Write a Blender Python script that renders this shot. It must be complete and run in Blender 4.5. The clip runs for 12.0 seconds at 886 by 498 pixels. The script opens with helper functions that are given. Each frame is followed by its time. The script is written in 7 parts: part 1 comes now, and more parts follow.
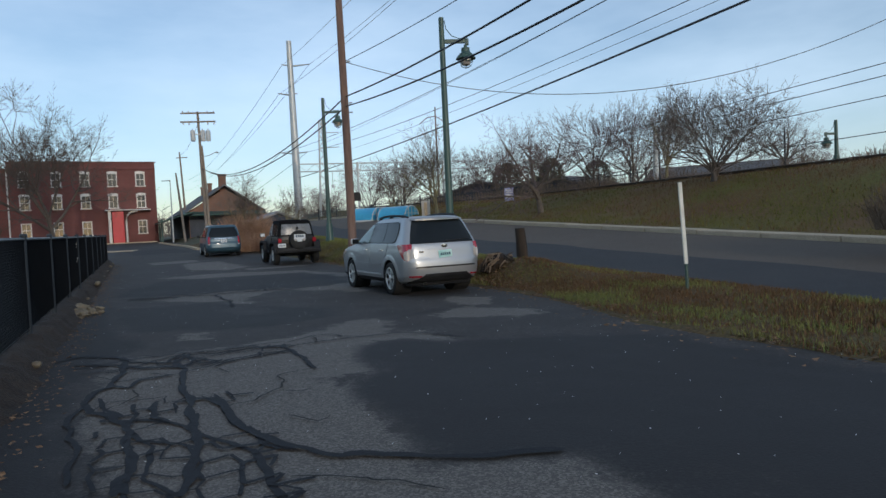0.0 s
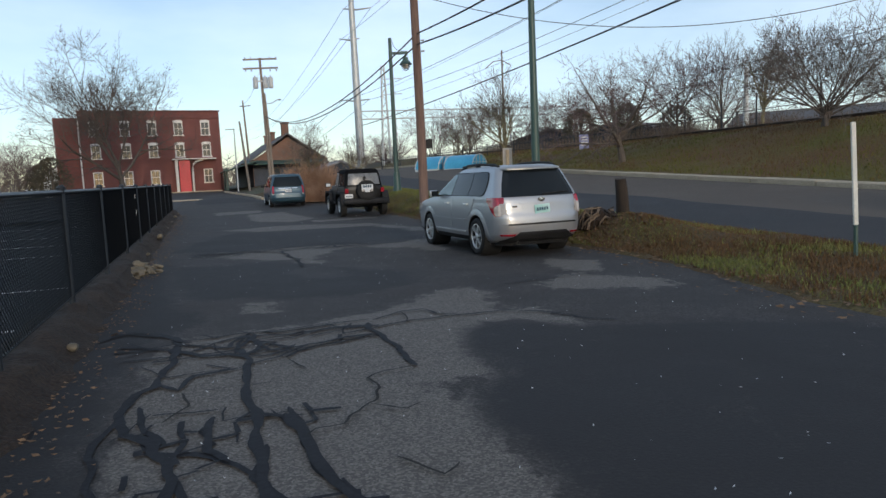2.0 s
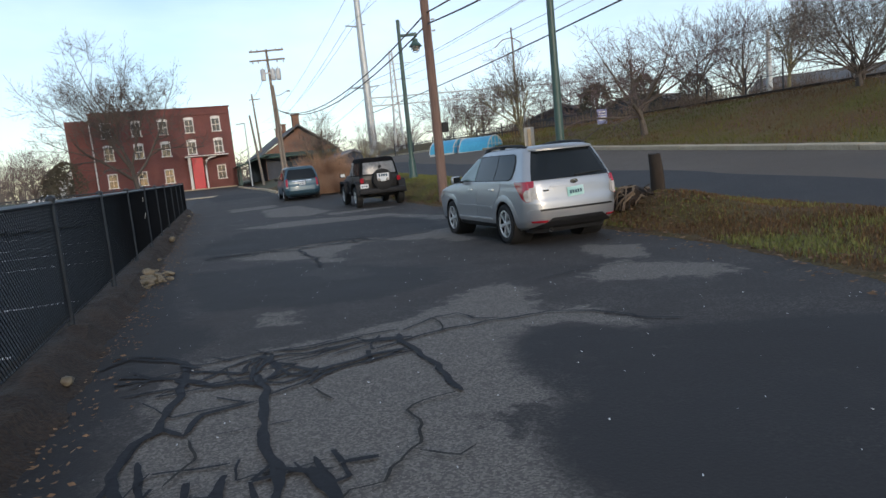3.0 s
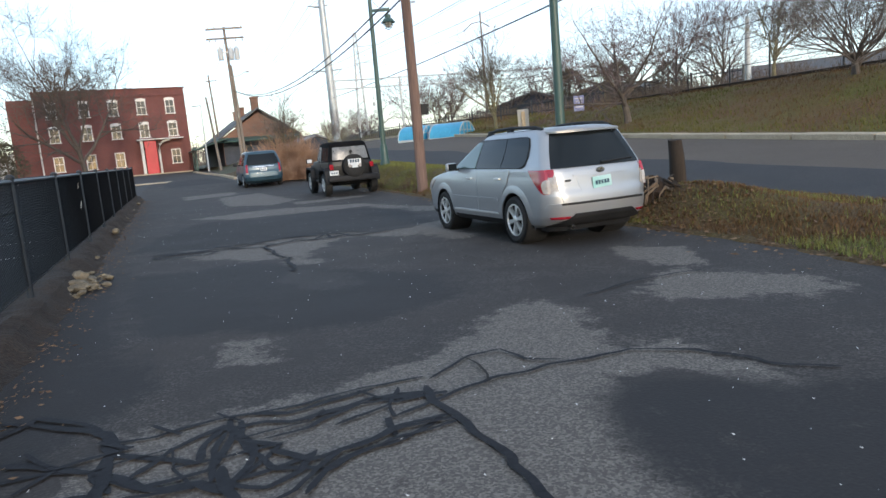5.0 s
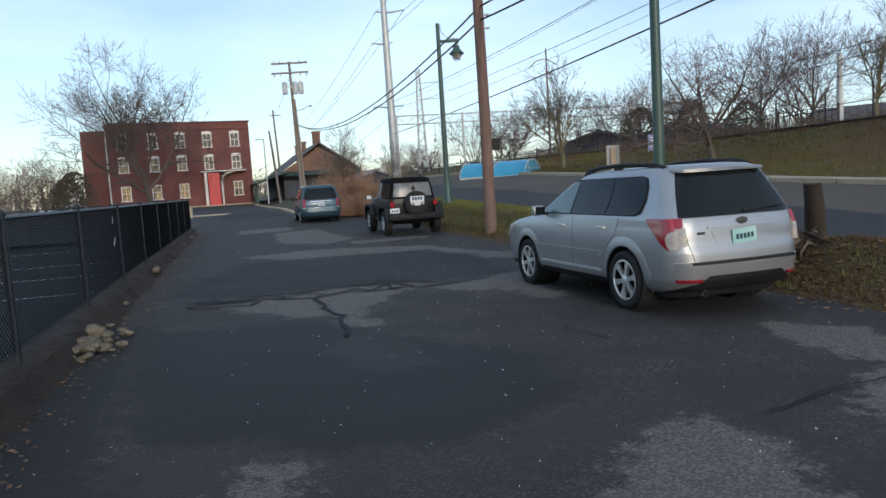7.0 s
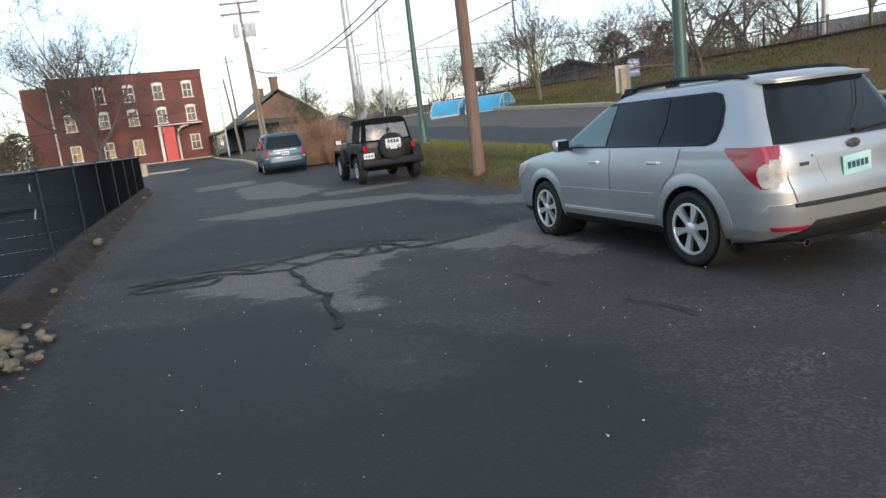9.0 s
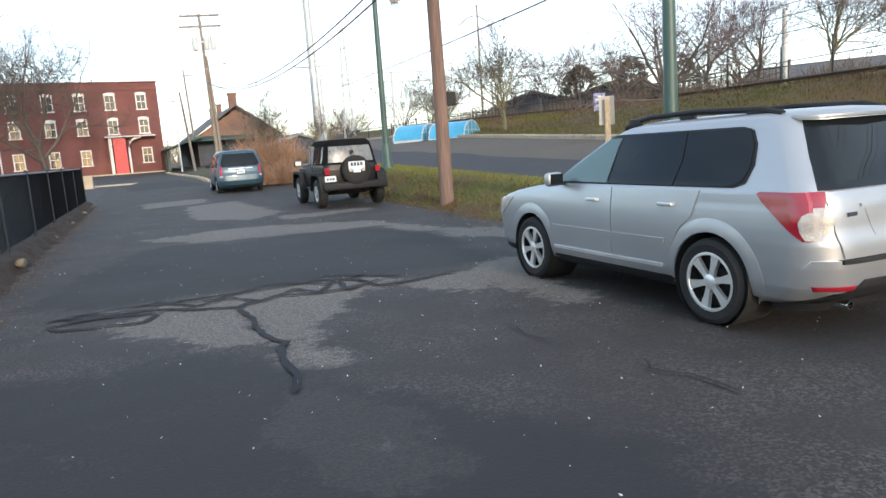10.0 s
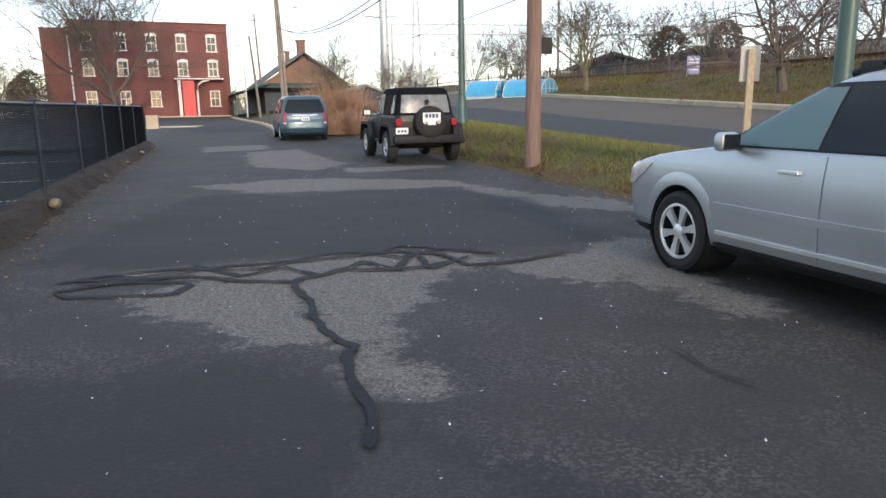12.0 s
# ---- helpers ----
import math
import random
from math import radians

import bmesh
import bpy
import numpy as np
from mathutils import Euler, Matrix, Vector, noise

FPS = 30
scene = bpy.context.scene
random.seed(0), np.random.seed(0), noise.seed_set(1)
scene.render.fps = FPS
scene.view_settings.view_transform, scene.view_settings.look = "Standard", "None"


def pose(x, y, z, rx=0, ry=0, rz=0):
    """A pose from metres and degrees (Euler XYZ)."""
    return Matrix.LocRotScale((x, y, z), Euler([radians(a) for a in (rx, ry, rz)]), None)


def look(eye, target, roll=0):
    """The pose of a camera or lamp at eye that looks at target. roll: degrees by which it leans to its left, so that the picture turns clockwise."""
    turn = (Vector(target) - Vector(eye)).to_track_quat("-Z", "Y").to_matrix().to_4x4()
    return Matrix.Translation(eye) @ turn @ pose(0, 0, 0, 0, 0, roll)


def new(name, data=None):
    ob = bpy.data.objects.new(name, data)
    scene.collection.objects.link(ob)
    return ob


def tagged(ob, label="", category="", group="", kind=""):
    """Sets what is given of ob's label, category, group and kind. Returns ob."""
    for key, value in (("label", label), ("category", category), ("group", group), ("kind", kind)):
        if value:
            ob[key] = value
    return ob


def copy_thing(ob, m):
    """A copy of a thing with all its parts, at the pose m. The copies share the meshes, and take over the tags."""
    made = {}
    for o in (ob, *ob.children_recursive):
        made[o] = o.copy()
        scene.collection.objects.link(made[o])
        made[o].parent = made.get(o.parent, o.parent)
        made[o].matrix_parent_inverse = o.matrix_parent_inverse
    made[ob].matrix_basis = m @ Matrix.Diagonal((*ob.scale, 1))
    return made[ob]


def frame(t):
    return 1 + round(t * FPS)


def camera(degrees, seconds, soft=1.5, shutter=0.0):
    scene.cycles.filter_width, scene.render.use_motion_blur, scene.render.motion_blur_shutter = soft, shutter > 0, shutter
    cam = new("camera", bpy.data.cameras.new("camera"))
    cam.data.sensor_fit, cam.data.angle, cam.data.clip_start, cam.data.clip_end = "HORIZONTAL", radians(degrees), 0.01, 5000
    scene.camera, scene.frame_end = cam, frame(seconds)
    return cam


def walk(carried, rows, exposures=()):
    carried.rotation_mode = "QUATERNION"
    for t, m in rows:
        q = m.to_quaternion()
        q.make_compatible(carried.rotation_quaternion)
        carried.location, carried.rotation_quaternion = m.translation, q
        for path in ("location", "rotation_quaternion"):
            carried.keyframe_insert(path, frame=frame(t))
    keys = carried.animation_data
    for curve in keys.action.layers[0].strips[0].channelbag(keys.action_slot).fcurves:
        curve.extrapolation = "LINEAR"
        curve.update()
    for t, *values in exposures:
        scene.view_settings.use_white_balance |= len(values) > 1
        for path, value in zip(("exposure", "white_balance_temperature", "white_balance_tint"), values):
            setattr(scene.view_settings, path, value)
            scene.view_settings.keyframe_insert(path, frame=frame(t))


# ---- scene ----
cam = camera(65.8, 12.0)

PATH = [
    (0, (0.349, -0.936, 1.437), (0.323, 1.062, 1.366), -2.7),
    (0.5, (0.124, -0.432, 1.48), (0.058, 1.563, 1.367), -2.4),
    (1, (0.017, 0.151, 1.468), (-0.178, 2.139, 1.355), -3.8),
    (1.5, (-0.115, 0.488, 1.408), (-0.295, 2.472, 1.238), -2.9),
    (2, (-0.331, 0.874, 1.483), (-0.534, 2.852, 1.273), -2.6),
    (2.5, (-0.439, 1.275, 1.535), (-0.719, 3.239, 1.285), -6.0),
    (4.5, (-1.205, 3.111, 1.538), (-1.352, 5.088, 1.276), -3.1),
    (5, (-1.364, 3.561, 1.518), (-1.506, 5.534, 1.219), -4.9),
    (5.5, (-1.546, 4.102, 1.459), (-1.731, 6.072, 1.168), -3.1),
    (6, (-1.662, 4.635, 1.486), (-1.775, 6.619, 1.26), -2.9),
    (6.5, (-1.737, 5.008, 1.53), (-2.024, 6.977, 1.332), -3.2),
    (7, (-1.898, 5.472, 1.558), (-2.19, 7.442, 1.377), -3.6),
    (9, (-2.552, 7.296, 1.534), (-2.769, 9.252, 1.178), -6.8),
    (9.5, (-2.676, 7.866, 1.508), (-2.78, 9.835, 1.175), -3.8),
    (10, (-2.849, 8.241, 1.548), (-2.929, 10.217, 1.252), -4.1),
    (10.5, (-2.972, 8.636, 1.529), (-3.319, 10.589, 1.273), -3.1),
    (11, (-3.195, 9.033, 1.553), (-3.474, 11.002, 1.346), -0.9),
    (11.5, (-3.303, 9.508, 1.502), (-3.625, 11.469, 1.276), -2.1),
    (12, (-3.419, 9.954, 1.404), (-3.663, 11.899, 1.003), -0.9),
]
EXPOSURES = [
    (0.0, -0.25, 6000, 10), (1.0, -0.2, 6050, 10), (1.5, -0.12, 6200, 11), (2.0, 0.0, 6350, 12), (2.7, 0.14, 6350, 13), (4.3, 0.6, 6350, 12), (5.0, 0.74, 6400, 12), (5.5, 0.8, 6450, 12),
    (6.0, 0.7, 6450, 12), (6.5, 0.32, 6200, 12), (7.2, 0.14, 6150, 11), (8.8, 0.7, 6500, 12), (9.5, 1.1, 6700, 12), (10.0, 1.25, 6700, 12), (10.5, 0.8, 6650, 13), (11.0, 0.05, 6300, 13), (11.5, 0.2, 6450, 13), (12.0, 1.08, 6800, 15),
]

walk(cam, [(t, look(eye, goal, lean)) for t, eye, goal, lean in PATH], EXPOSURES)

# ---- light ----
SUN_AZ, SUN_EL = radians(153), radians(13)
world = bpy.data.worlds.new("sky")
scene.world = world
world.use_nodes = True
wn, wl = world.node_tree.nodes, world.node_tree.links
sky = wn.new("ShaderNodeTexSky")
sky.sky_type = "NISHITA"
sky.sun_disc = False
sky.sun_elevation, sky.sun_rotation = SUN_EL, SUN_AZ
sky.air_density, sky.dust_density, sky.ozone_density = 1.0, 0.6, 2.0
# thin high cloud over the blue
geo_sky = wn.new("ShaderNodeTexCoord")
squash = wn.new("ShaderNodeMapping")
squash.inputs["Scale"].default_value = (1.0, 1.0, 3.2)
veil = wn.new("ShaderNodeTexNoise")
veil.inputs["Scale"].default_value = 1.7
veil.inputs["Detail"].default_value = 6
veil.inputs["Roughness"].default_value = 0.55
veil_ramp = wn.new("ShaderNodeMapRange")
veil_ramp.inputs["From Min"].default_value, veil_ramp.inputs["From Max"].default_value = 0.35, 0.75
veil_ramp.inputs["To Min"].default_value, veil_ramp.inputs["To Max"].default_value = 0.05, 0.5
veil_mix = wn.new("ShaderNodeMix")
veil_mix.data_type = "RGBA"
veil_mix.inputs["B"].default_value = (7.4, 8.6, 9.6, 1)
wl.new(geo_sky.outputs["Generated"], squash.inputs["Vector"])
wl.new(squash.outputs["Vector"], veil.inputs["Vector"])
wl.new(veil.outputs["Fac"], veil_ramp.inputs["Value"])
wl.new(veil_ramp.outputs["Result"], veil_mix.inputs["Factor"])
wl.new(sky.outputs["Color"], veil_mix.inputs["A"])
wl.new(veil_mix.outputs["Result"], wn["Background"].inputs["Color"])
wn["Background"].inputs["Strength"].default_value = 0.15
sun_data = bpy.data.lights.new("sun", "SUN")
sun_data.energy, sun_data.angle, sun_data.color = 1.1, radians(3), (1.0, 0.86, 0.68)
sun = new("sun", sun_data)
to_sun = Vector((math.sin(SUN_AZ) * math.cos(SUN_EL), math.cos(SUN_AZ) * math.cos(SUN_EL), math.sin(SUN_EL)))
sun.matrix_world = to_sun.to_track_quat("Z", "Y").to_matrix().to_4x4()


# ---- materials ----
def surface(name, a, b, scale=3.0, rough=0.8, metal=0.0, bump=0.15, fine=60.0, coat=0.0, speck=0.25, stretch=(1, 1, 1), coords="Object", bump_dist=0.01):
    """Two colours mixed by a broad noise, darkened and roughened by a fine one, with fine relief."""
    m = bpy.data.materials.new(name)
    m.use_nodes = True
    n, l = m.node_tree.nodes, m.node_tree.links
    p = n["Principled BSDF"]
    tc, mp = n.new("ShaderNodeTexCoord"), n.new("ShaderNodeMapping")
    mp.inputs["Scale"].default_value = stretch
    l.new(tc.outputs[coords], mp.inputs["Vector"])
    big, small = n.new("ShaderNodeTexNoise"), n.new("ShaderNodeTexNoise")
    big.inputs["Scale"].default_value, big.inputs["Detail"].default_value = scale, 5
    small.inputs["Scale"].default_value, small.inputs["Detail"].default_value = fine, 3
    for t in (big, small):
        l.new(mp.outputs["Vector"], t.inputs["Vector"])
    rng = n.new("ShaderNodeMapRange")
    rng.inputs["From Min"].default_value, rng.inputs["From Max"].default_value = 0.32, 0.68
    l.new(big.outputs["Fac"], rng.inputs["Value"])
    mix = n.new("ShaderNodeMix")
    mix.data_type = "RGBA"
    mix.inputs["A"].default_value, mix.inputs["B"].default_value = (*a, 1), (*b, 1)
    l.new(rng.outputs["Result"], mix.inputs["Factor"])
    vary = n.new("ShaderNodeMapRange")
    vary.inputs["From Min"].default_value, vary.inputs["From Max"].default_value = 0.3, 0.7
    vary.inputs["To Min"].default_value, vary.inputs["To Max"].default_value = 1 - speck, 1 + speck
    l.new(small.outputs["Fac"], vary.inputs["Value"])
    mul = n.new("ShaderNodeVectorMath")
    mul.operation = "SCALE"
    l.new(mix.outputs["Result"], mul.inputs[0])
    l.new(vary.outputs["Result"], mul.inputs["Scale"])
    l.new(mul.outputs["Vector"], p.inputs["Base Color"])
    rr = n.new("ShaderNodeMapRange")
    rr.inputs["To Min"].default_value, rr.inputs["To Max"].default_value = max(0.03, rough - 0.12), min(1.0, rough + 0.08)
    l.new(big.outputs["Fac"], rr.inputs["Value"])
    l.new(rr.outputs["Result"], p.inputs["Roughness"])
    p.inputs["Metallic"].default_value = metal
    p.inputs["Coat Weight"].default_value = coat
    p.inputs["Coat Roughness"].default_value = 0.08
    if bump:
        bp = n.new("ShaderNodeBump")
        bp.inputs["Strength"].default_value, bp.inputs["Distance"].default_value = bump, bump_dist
        l.new(small.outputs["Fac"], bp.inputs["Height"])
        l.new(bp.outputs["Normal"], p.inputs["Normal"])
    return m


def asphalt(name, a, b, stone, amount, broad=0.5, rough=0.85):
    """Paving: broad worn areas, pale stones showing in the binder, grainy relief."""
    m = surface(name, a, b, broad, rough, bump=0.6, fine=45, speck=0.16, bump_dist=0.006)
    n, l = m.node_tree.nodes, m.node_tree.links
    p = n["Principled BSDF"]
    tc = n.new("ShaderNodeTexCoord")
    cells = n.new("ShaderNodeTexVoronoi")
    cells.inputs["Scale"].default_value = 62
    l.new(tc.outputs["Object"], cells.inputs["Vector"])
    sep = n.new("ShaderNodeSeparateColor")
    l.new(cells.outputs["Color"], sep.inputs["Color"])
    patchy = n.new("ShaderNodeTexNoise")
    patchy.inputs["Scale"].default_value, patchy.inputs["Detail"].default_value = 1.1, 6
    patchy.inputs["Roughness"].default_value = 0.65
    l.new(tc.outputs["Object"], patchy.inputs["Vector"])
    pr = n.new("ShaderNodeMapRange")
    pr.inputs["From Min"].default_value, pr.inputs["From Max"].default_value = 0.42, 0.66
    pr.inputs["To Min"].default_value, pr.inputs["To Max"].default_value = 0.15, 1.0
    l.new(patchy.outputs["Fac"], pr.inputs["Value"])
    gate = n.new("ShaderNodeMapRange")
    gate.inputs["From Min"].default_value, gate.inputs["From Max"].default_value = 0.45, 0.95
    gate.inputs["To Max"].default_value = amount
    l.new(sep.outputs["Red"], gate.inputs["Value"])
    both = n.new("ShaderNodeMath")
    both.operation = "MULTIPLY"
    l.new(pr.outputs["Result"], both.inputs[0])
    l.new(gate.outputs["Result"], both.inputs[1])
    mix = n.new("ShaderNodeMix")
    mix.data_type = "RGBA"
    p.inputs["Specular IOR Level"].default_value = 0.34
    old = p.inputs["Base Color"].links[0].from_socket
    l.new(old, mix.inputs["A"])
    mix.inputs["B"].default_value = (*stone, 1)
    l.new(both.outputs["Value"], mix.inputs["Factor"])
    l.new(mix.outputs["Result"], p.inputs["Base Color"])
    return m


def glassy(name, tint, rough=0.04, through_amount=0.0):
    m = bpy.data.materials.new(name)
    m.use_nodes = True
    p = m.node_tree.nodes["Principled BSDF"]
    p.inputs["Base Color"].default_value = (*tint, 1)
    p.inputs["Roughness"].default_value = rough
    p.inputs["IOR"].default_value = 1.5
    p.inputs["Transmission Weight"].default_value = through_amount
    return m


def brick_wall(name, a, b, mortar, scale):
    m = bpy.data.materials.new(name)
    m.use_nodes = True
    n, l = m.node_tree.nodes, m.node_tree.links
    p = n["Principled BSDF"]
    tc = n.new("ShaderNodeTexCoord")
    mp = n.new("ShaderNodeMapping")
    mp.inputs["Rotation"].default_value = (radians(90), 0, 0)
    l.new(tc.outputs["Object"], mp.inputs["Vector"])
    br = n.new("ShaderNodeTexBrick")
    br.inputs["Color1"].default_value, br.inputs["Color2"].default_value = (*a, 1), (*b, 1)
    br.inputs["Mortar"].default_value = (*mortar, 1)
    br.inputs["Scale"].default_value = scale
    br.inputs["Brick Width"].default_value, br.inputs["Row Height"].default_value = 0.215, 0.075
    br.inputs["Mortar Size"].default_value = 0.008
    l.new(mp.outputs["Vector"], br.inputs["Vector"])
    stain = n.new("ShaderNodeTexNoise")
    stain.inputs["Scale"].default_value, stain.inputs["Detail"].default_value = 0.35, 6
    l.new(tc.outputs["Object"], stain.inputs["Vector"])
    sr = n.new("ShaderNodeMapRange")
    sr.inputs["From Min"].default_value, sr.inputs["From Max"].default_value = 0.3, 0.7
    sr.inputs["To Min"].default_value, sr.inputs["To Max"].default_value = 0.78, 1.2
    l.new(stain.outputs["Fac"], sr.inputs["Value"])
    mul = n.new("ShaderNodeVectorMath")
    mul.operation = "SCALE"
    l.new(br.outputs["Color"], mul.inputs[0])
    l.new(sr.outputs["Result"], mul.inputs["Scale"])
    l.new(mul.outputs["Vector"], p.inputs["Base Color"])
    bp = n.new("ShaderNodeBump")
    bp.inputs["Strength"].default_value, bp.inputs["Distance"].default_value = 0.4, 0.01
    bp.invert = True
    l.new(br.outputs["Fac"], bp.inputs["Height"])
    l.new(bp.outputs["Normal"], p.inputs["Normal"])
    p.inputs["Roughness"].default_value = 0.88
    return m


def lane_asphalt():
    """The lane: dark overlay, older coarse paving where it has worn through, and smooth dark patches, by the mesh's own wear layers."""
    m = asphalt("lane asphalt", (0.033, 0.0295, 0.0285), (0.049, 0.0425, 0.0395), (0.2, 0.18, 0.16), 0.42, 0.4)
    n, l = m.node_tree.nodes, m.node_tree.links
    p = n["Principled BSDF"]
    tc = n.new("ShaderNodeTexCoord")

    def node_noise(scale, detail, rough=0.6):
        t = n.new("ShaderNodeTexNoise")
        t.inputs["Scale"].default_value, t.inputs["Detail"].default_value, t.inputs["Roughness"].default_value = scale, detail, rough
        l.new(tc.outputs["Object"], t.inputs["Vector"])
        return t.outputs["Fac"]

    def sum_of(a, b, k):
        q = n.new("ShaderNodeMath")
        q.operation = "MULTIPLY_ADD"
        l.new(b, q.inputs[0])
        q.inputs[1].default_value = k
        l.new(a, q.inputs[2])
        return q.outputs["Value"]

    rough_edge, grain, streak = node_noise(5.0, 8, 0.7), node_noise(38, 3), node_noise(1.3, 5)
    color = p.inputs["Base Color"].links[0].from_socket
    cells = n.new("ShaderNodeTexVoronoi")
    cells.inputs["Scale"].default_value = 75
    l.new(tc.outputs["Object"], cells.inputs["Vector"])
    sep = n.new("ShaderNodeSeparateColor")
    l.new(cells.outputs["Color"], sep.inputs["Color"])
    stones = n.new("ShaderNodeMix")
    stones.data_type = "RGBA"
    stones.inputs["A"].default_value, stones.inputs["B"].default_value = (0.1, 0.088, 0.078, 1), (0.225, 0.2, 0.174, 1)
    gate = n.new("ShaderNodeMapRange")
    gate.inputs["From Min"].default_value, gate.inputs["From Max"].default_value = 0.3, 1.0
    l.new(sep.outputs["Red"], gate.inputs["Value"])
    l.new(gate.outputs["Result"], stones.inputs["Factor"])
    # smooth overlay tone, darkened further to take in lens light falloff
    smooth_dark = n.new("ShaderNodeMix")
    smooth_dark.data_type = "RGBA"
    smooth_dark.inputs["A"].default_value, smooth_dark.inputs["B"].default_value = (0.02, 0.0195, 0.021, 1), (0.031, 0.029, 0.029, 1)
    l.new(grain, smooth_dark.inputs["Factor"])
    for name, tone, lo, hi, most in (("worn", stones, 1.34, 1.5, 0.95), ("dark", smooth_dark, 1.15, 1.55, 0.85)):
        at_node = n.new("ShaderNodeAttribute")
        at_node.attribute_name = name
        v = sum_of(at_node.outputs["Fac"], rough_edge, 1.4)
        v = sum_of(v, grain, 0.4)
        v = sum_of(v, streak, 1.3 if name == "worn" else 0.9)
        f = n.new("ShaderNodeMapRange")
        f.inputs["From Min"].default_value, f.inputs["From Max"].default_value = lo, hi
        f.inputs["To Max"].default_value = most
        l.new(v, f.inputs["Value"])
        mix = n.new("ShaderNodeMix")
        mix.data_type = "RGBA"
        l.new(f.outputs["Result"], mix.inputs["Factor"])
        l.new(color, mix.inputs["A"])
        l.new(tone.outputs["Result"], mix.inputs["B"])
        color = mix.outputs["Result"]
    l.new(color, p.inputs["Base Color"])
    return m


M_LANE = lane_asphalt()
M_LOT = asphalt("lot asphalt", (0.042, 0.041, 0.043), (0.06, 0.057, 0.057), (0.17, 0.16, 0.145), 0.22, 0.4)
M_TAR = surface("tar seal", (0.014, 0.014, 0.017), (0.023, 0.023, 0.026), 4, 0.75, bump=0.3, fine=30)
M_TAR.node_tree.nodes["Principled BSDF"].inputs["Specular IOR Level"].default_value = 0.2
M_CRACK = surface("open crack", (0.012, 0.011, 0.01), (0.03, 0.027, 0.022), 8, 0.95, bump=0.2)
M_ROAD = asphalt("road asphalt", (0.095, 0.074, 0.057), (0.12, 0.096, 0.076), (0.2, 0.18, 0.16), 0.3, 0.25)
# darker copy of the road asphalt, with shade put into its colour
M_ROAD_SHADE = asphalt("shaded road asphalt", (0.034, 0.033, 0.035), (0.047, 0.045, 0.046), (0.15, 0.14, 0.13), 0.25, 0.4)
M_COURT = asphalt("court paving", (0.011, 0.014, 0.021), (0.018, 0.021, 0.028), (0.09, 0.09, 0.09), 0.2, 0.3)
M_WHITE_LINE = surface("worn line paint", (0.55, 0.55, 0.55), (0.75, 0.75, 0.74), 6, 0.7, bump=0.1, speck=0.3)
M_SOIL = surface("grassy soil", (0.1, 0.05, 0.021), (0.095, 0.075, 0.022), 0.9, 0.95, bump=0.8, fine=24, speck=0.45, bump_dist=0.05)
M_HILL = surface("hill turf", (0.125, 0.064, 0.024), (0.11, 0.098, 0.017), 0.35, 0.95, bump=0.4, fine=14, speck=0.3, bump_dist=0.08)
M_DIRT = surface("dirt and leaf litter", (0.022, 0.013, 0.008), (0.042, 0.026, 0.016), 1.6, 0.95, bump=0.8, fine=30, speck=0.5, bump_dist=0.03)
M_GROUND = surface("far ground", (0.085, 0.075, 0.045), (0.065, 0.07, 0.03), 0.12, 0.95, bump=0.5, fine=5, speck=0.35)
M_BLADE = surface("grass blades", (0.19, 0.17, 0.044), (0.15, 0.175, 0.042), 0.8, 0.8, bump=0, speck=0.35, fine=20)
M_BLADE_DRY = surface("dry grass blades", (0.15, 0.08, 0.03), (0.115, 0.064, 0.025), 1.2, 0.85, bump=0, speck=0.35, fine=20)
M_HILL_BLADE = surface("hill grass", (0.14, 0.115, 0.02), (0.112, 0.116, 0.018), 0.5, 0.9, bump=0, speck=0.3, fine=20)
M_HILL_DRY = surface("dry hill grass", (0.15, 0.082, 0.03), (0.12, 0.067, 0.026), 0.7, 0.9, bump=0, speck=0.3, fine=20)
M_LEAF = surface("fallen leaves", (0.13, 0.07, 0.034), (0.21, 0.125, 0.065), 5, 0.85, bump=0, speck=0.4, fine=10)
M_CONCRETE = surface("kerb concrete", (0.4, 0.325, 0.225), (0.48, 0.395, 0.29), 1.5, 0.88, bump=0.4, fine=40)
M_STONE = surface("field stone", (0.12, 0.1, 0.07), (0.22, 0.19, 0.14), 4, 0.9, bump=0.5, fine=25)
M_TIMBER = surface("weathered timber", (0.14, 0.095, 0.06), (0.2, 0.145, 0.095), 2, 0.88, bump=0.5, fine=18, stretch=(1, 1, 0.15))
M_POLE = surface("brown pole wood", (0.15, 0.092, 0.072), (0.21, 0.135, 0.108), 1.5, 0.88, bump=0.5, fine=30, stretch=(1, 1, 0.06))
M_POLE_GREY = surface("grey pole wood", (0.2, 0.165, 0.135), (0.27, 0.225, 0.185), 1.5, 0.88, bump=0.4, fine=30, stretch=(1, 1, 0.06))
M_POST = surface("dark post wood", (0.02, 0.014, 0.01), (0.045, 0.031, 0.021), 3, 0.92, bump=0.8, fine=25, stretch=(1, 1, 0.12))
M_GREEN_STEEL = surface("green painted steel", (0.035, 0.075, 0.065), (0.05, 0.095, 0.08), 3, 0.45, bump=0.05, speck=0.1)
M_GALV = surface("galvanised steel", (0.42, 0.45, 0.46), (0.52, 0.54, 0.55), 1.5, 0.5, 0.35, bump=0.05, speck=0.1)
M_PALE_STEEL = surface("pale lattice steel", (0.5, 0.52, 0.52), (0.62, 0.63, 0.62), 2, 0.55, 0.2, bump=0.05, speck=0.1)
M_WIRE = surface("black cable", (0.02, 0.02, 0.022), (0.035, 0.035, 0.038), 3, 0.6, bump=0)
M_THIN_WIRE = surface("grey bare wire", (0.1, 0.11, 0.12), (0.14, 0.15, 0.16), 3, 0.5, bump=0)
M_FENCE = surface("black coated fence", (0.014, 0.018, 0.024), (0.024, 0.03, 0.038), 3, 0.5, bump=0.05)
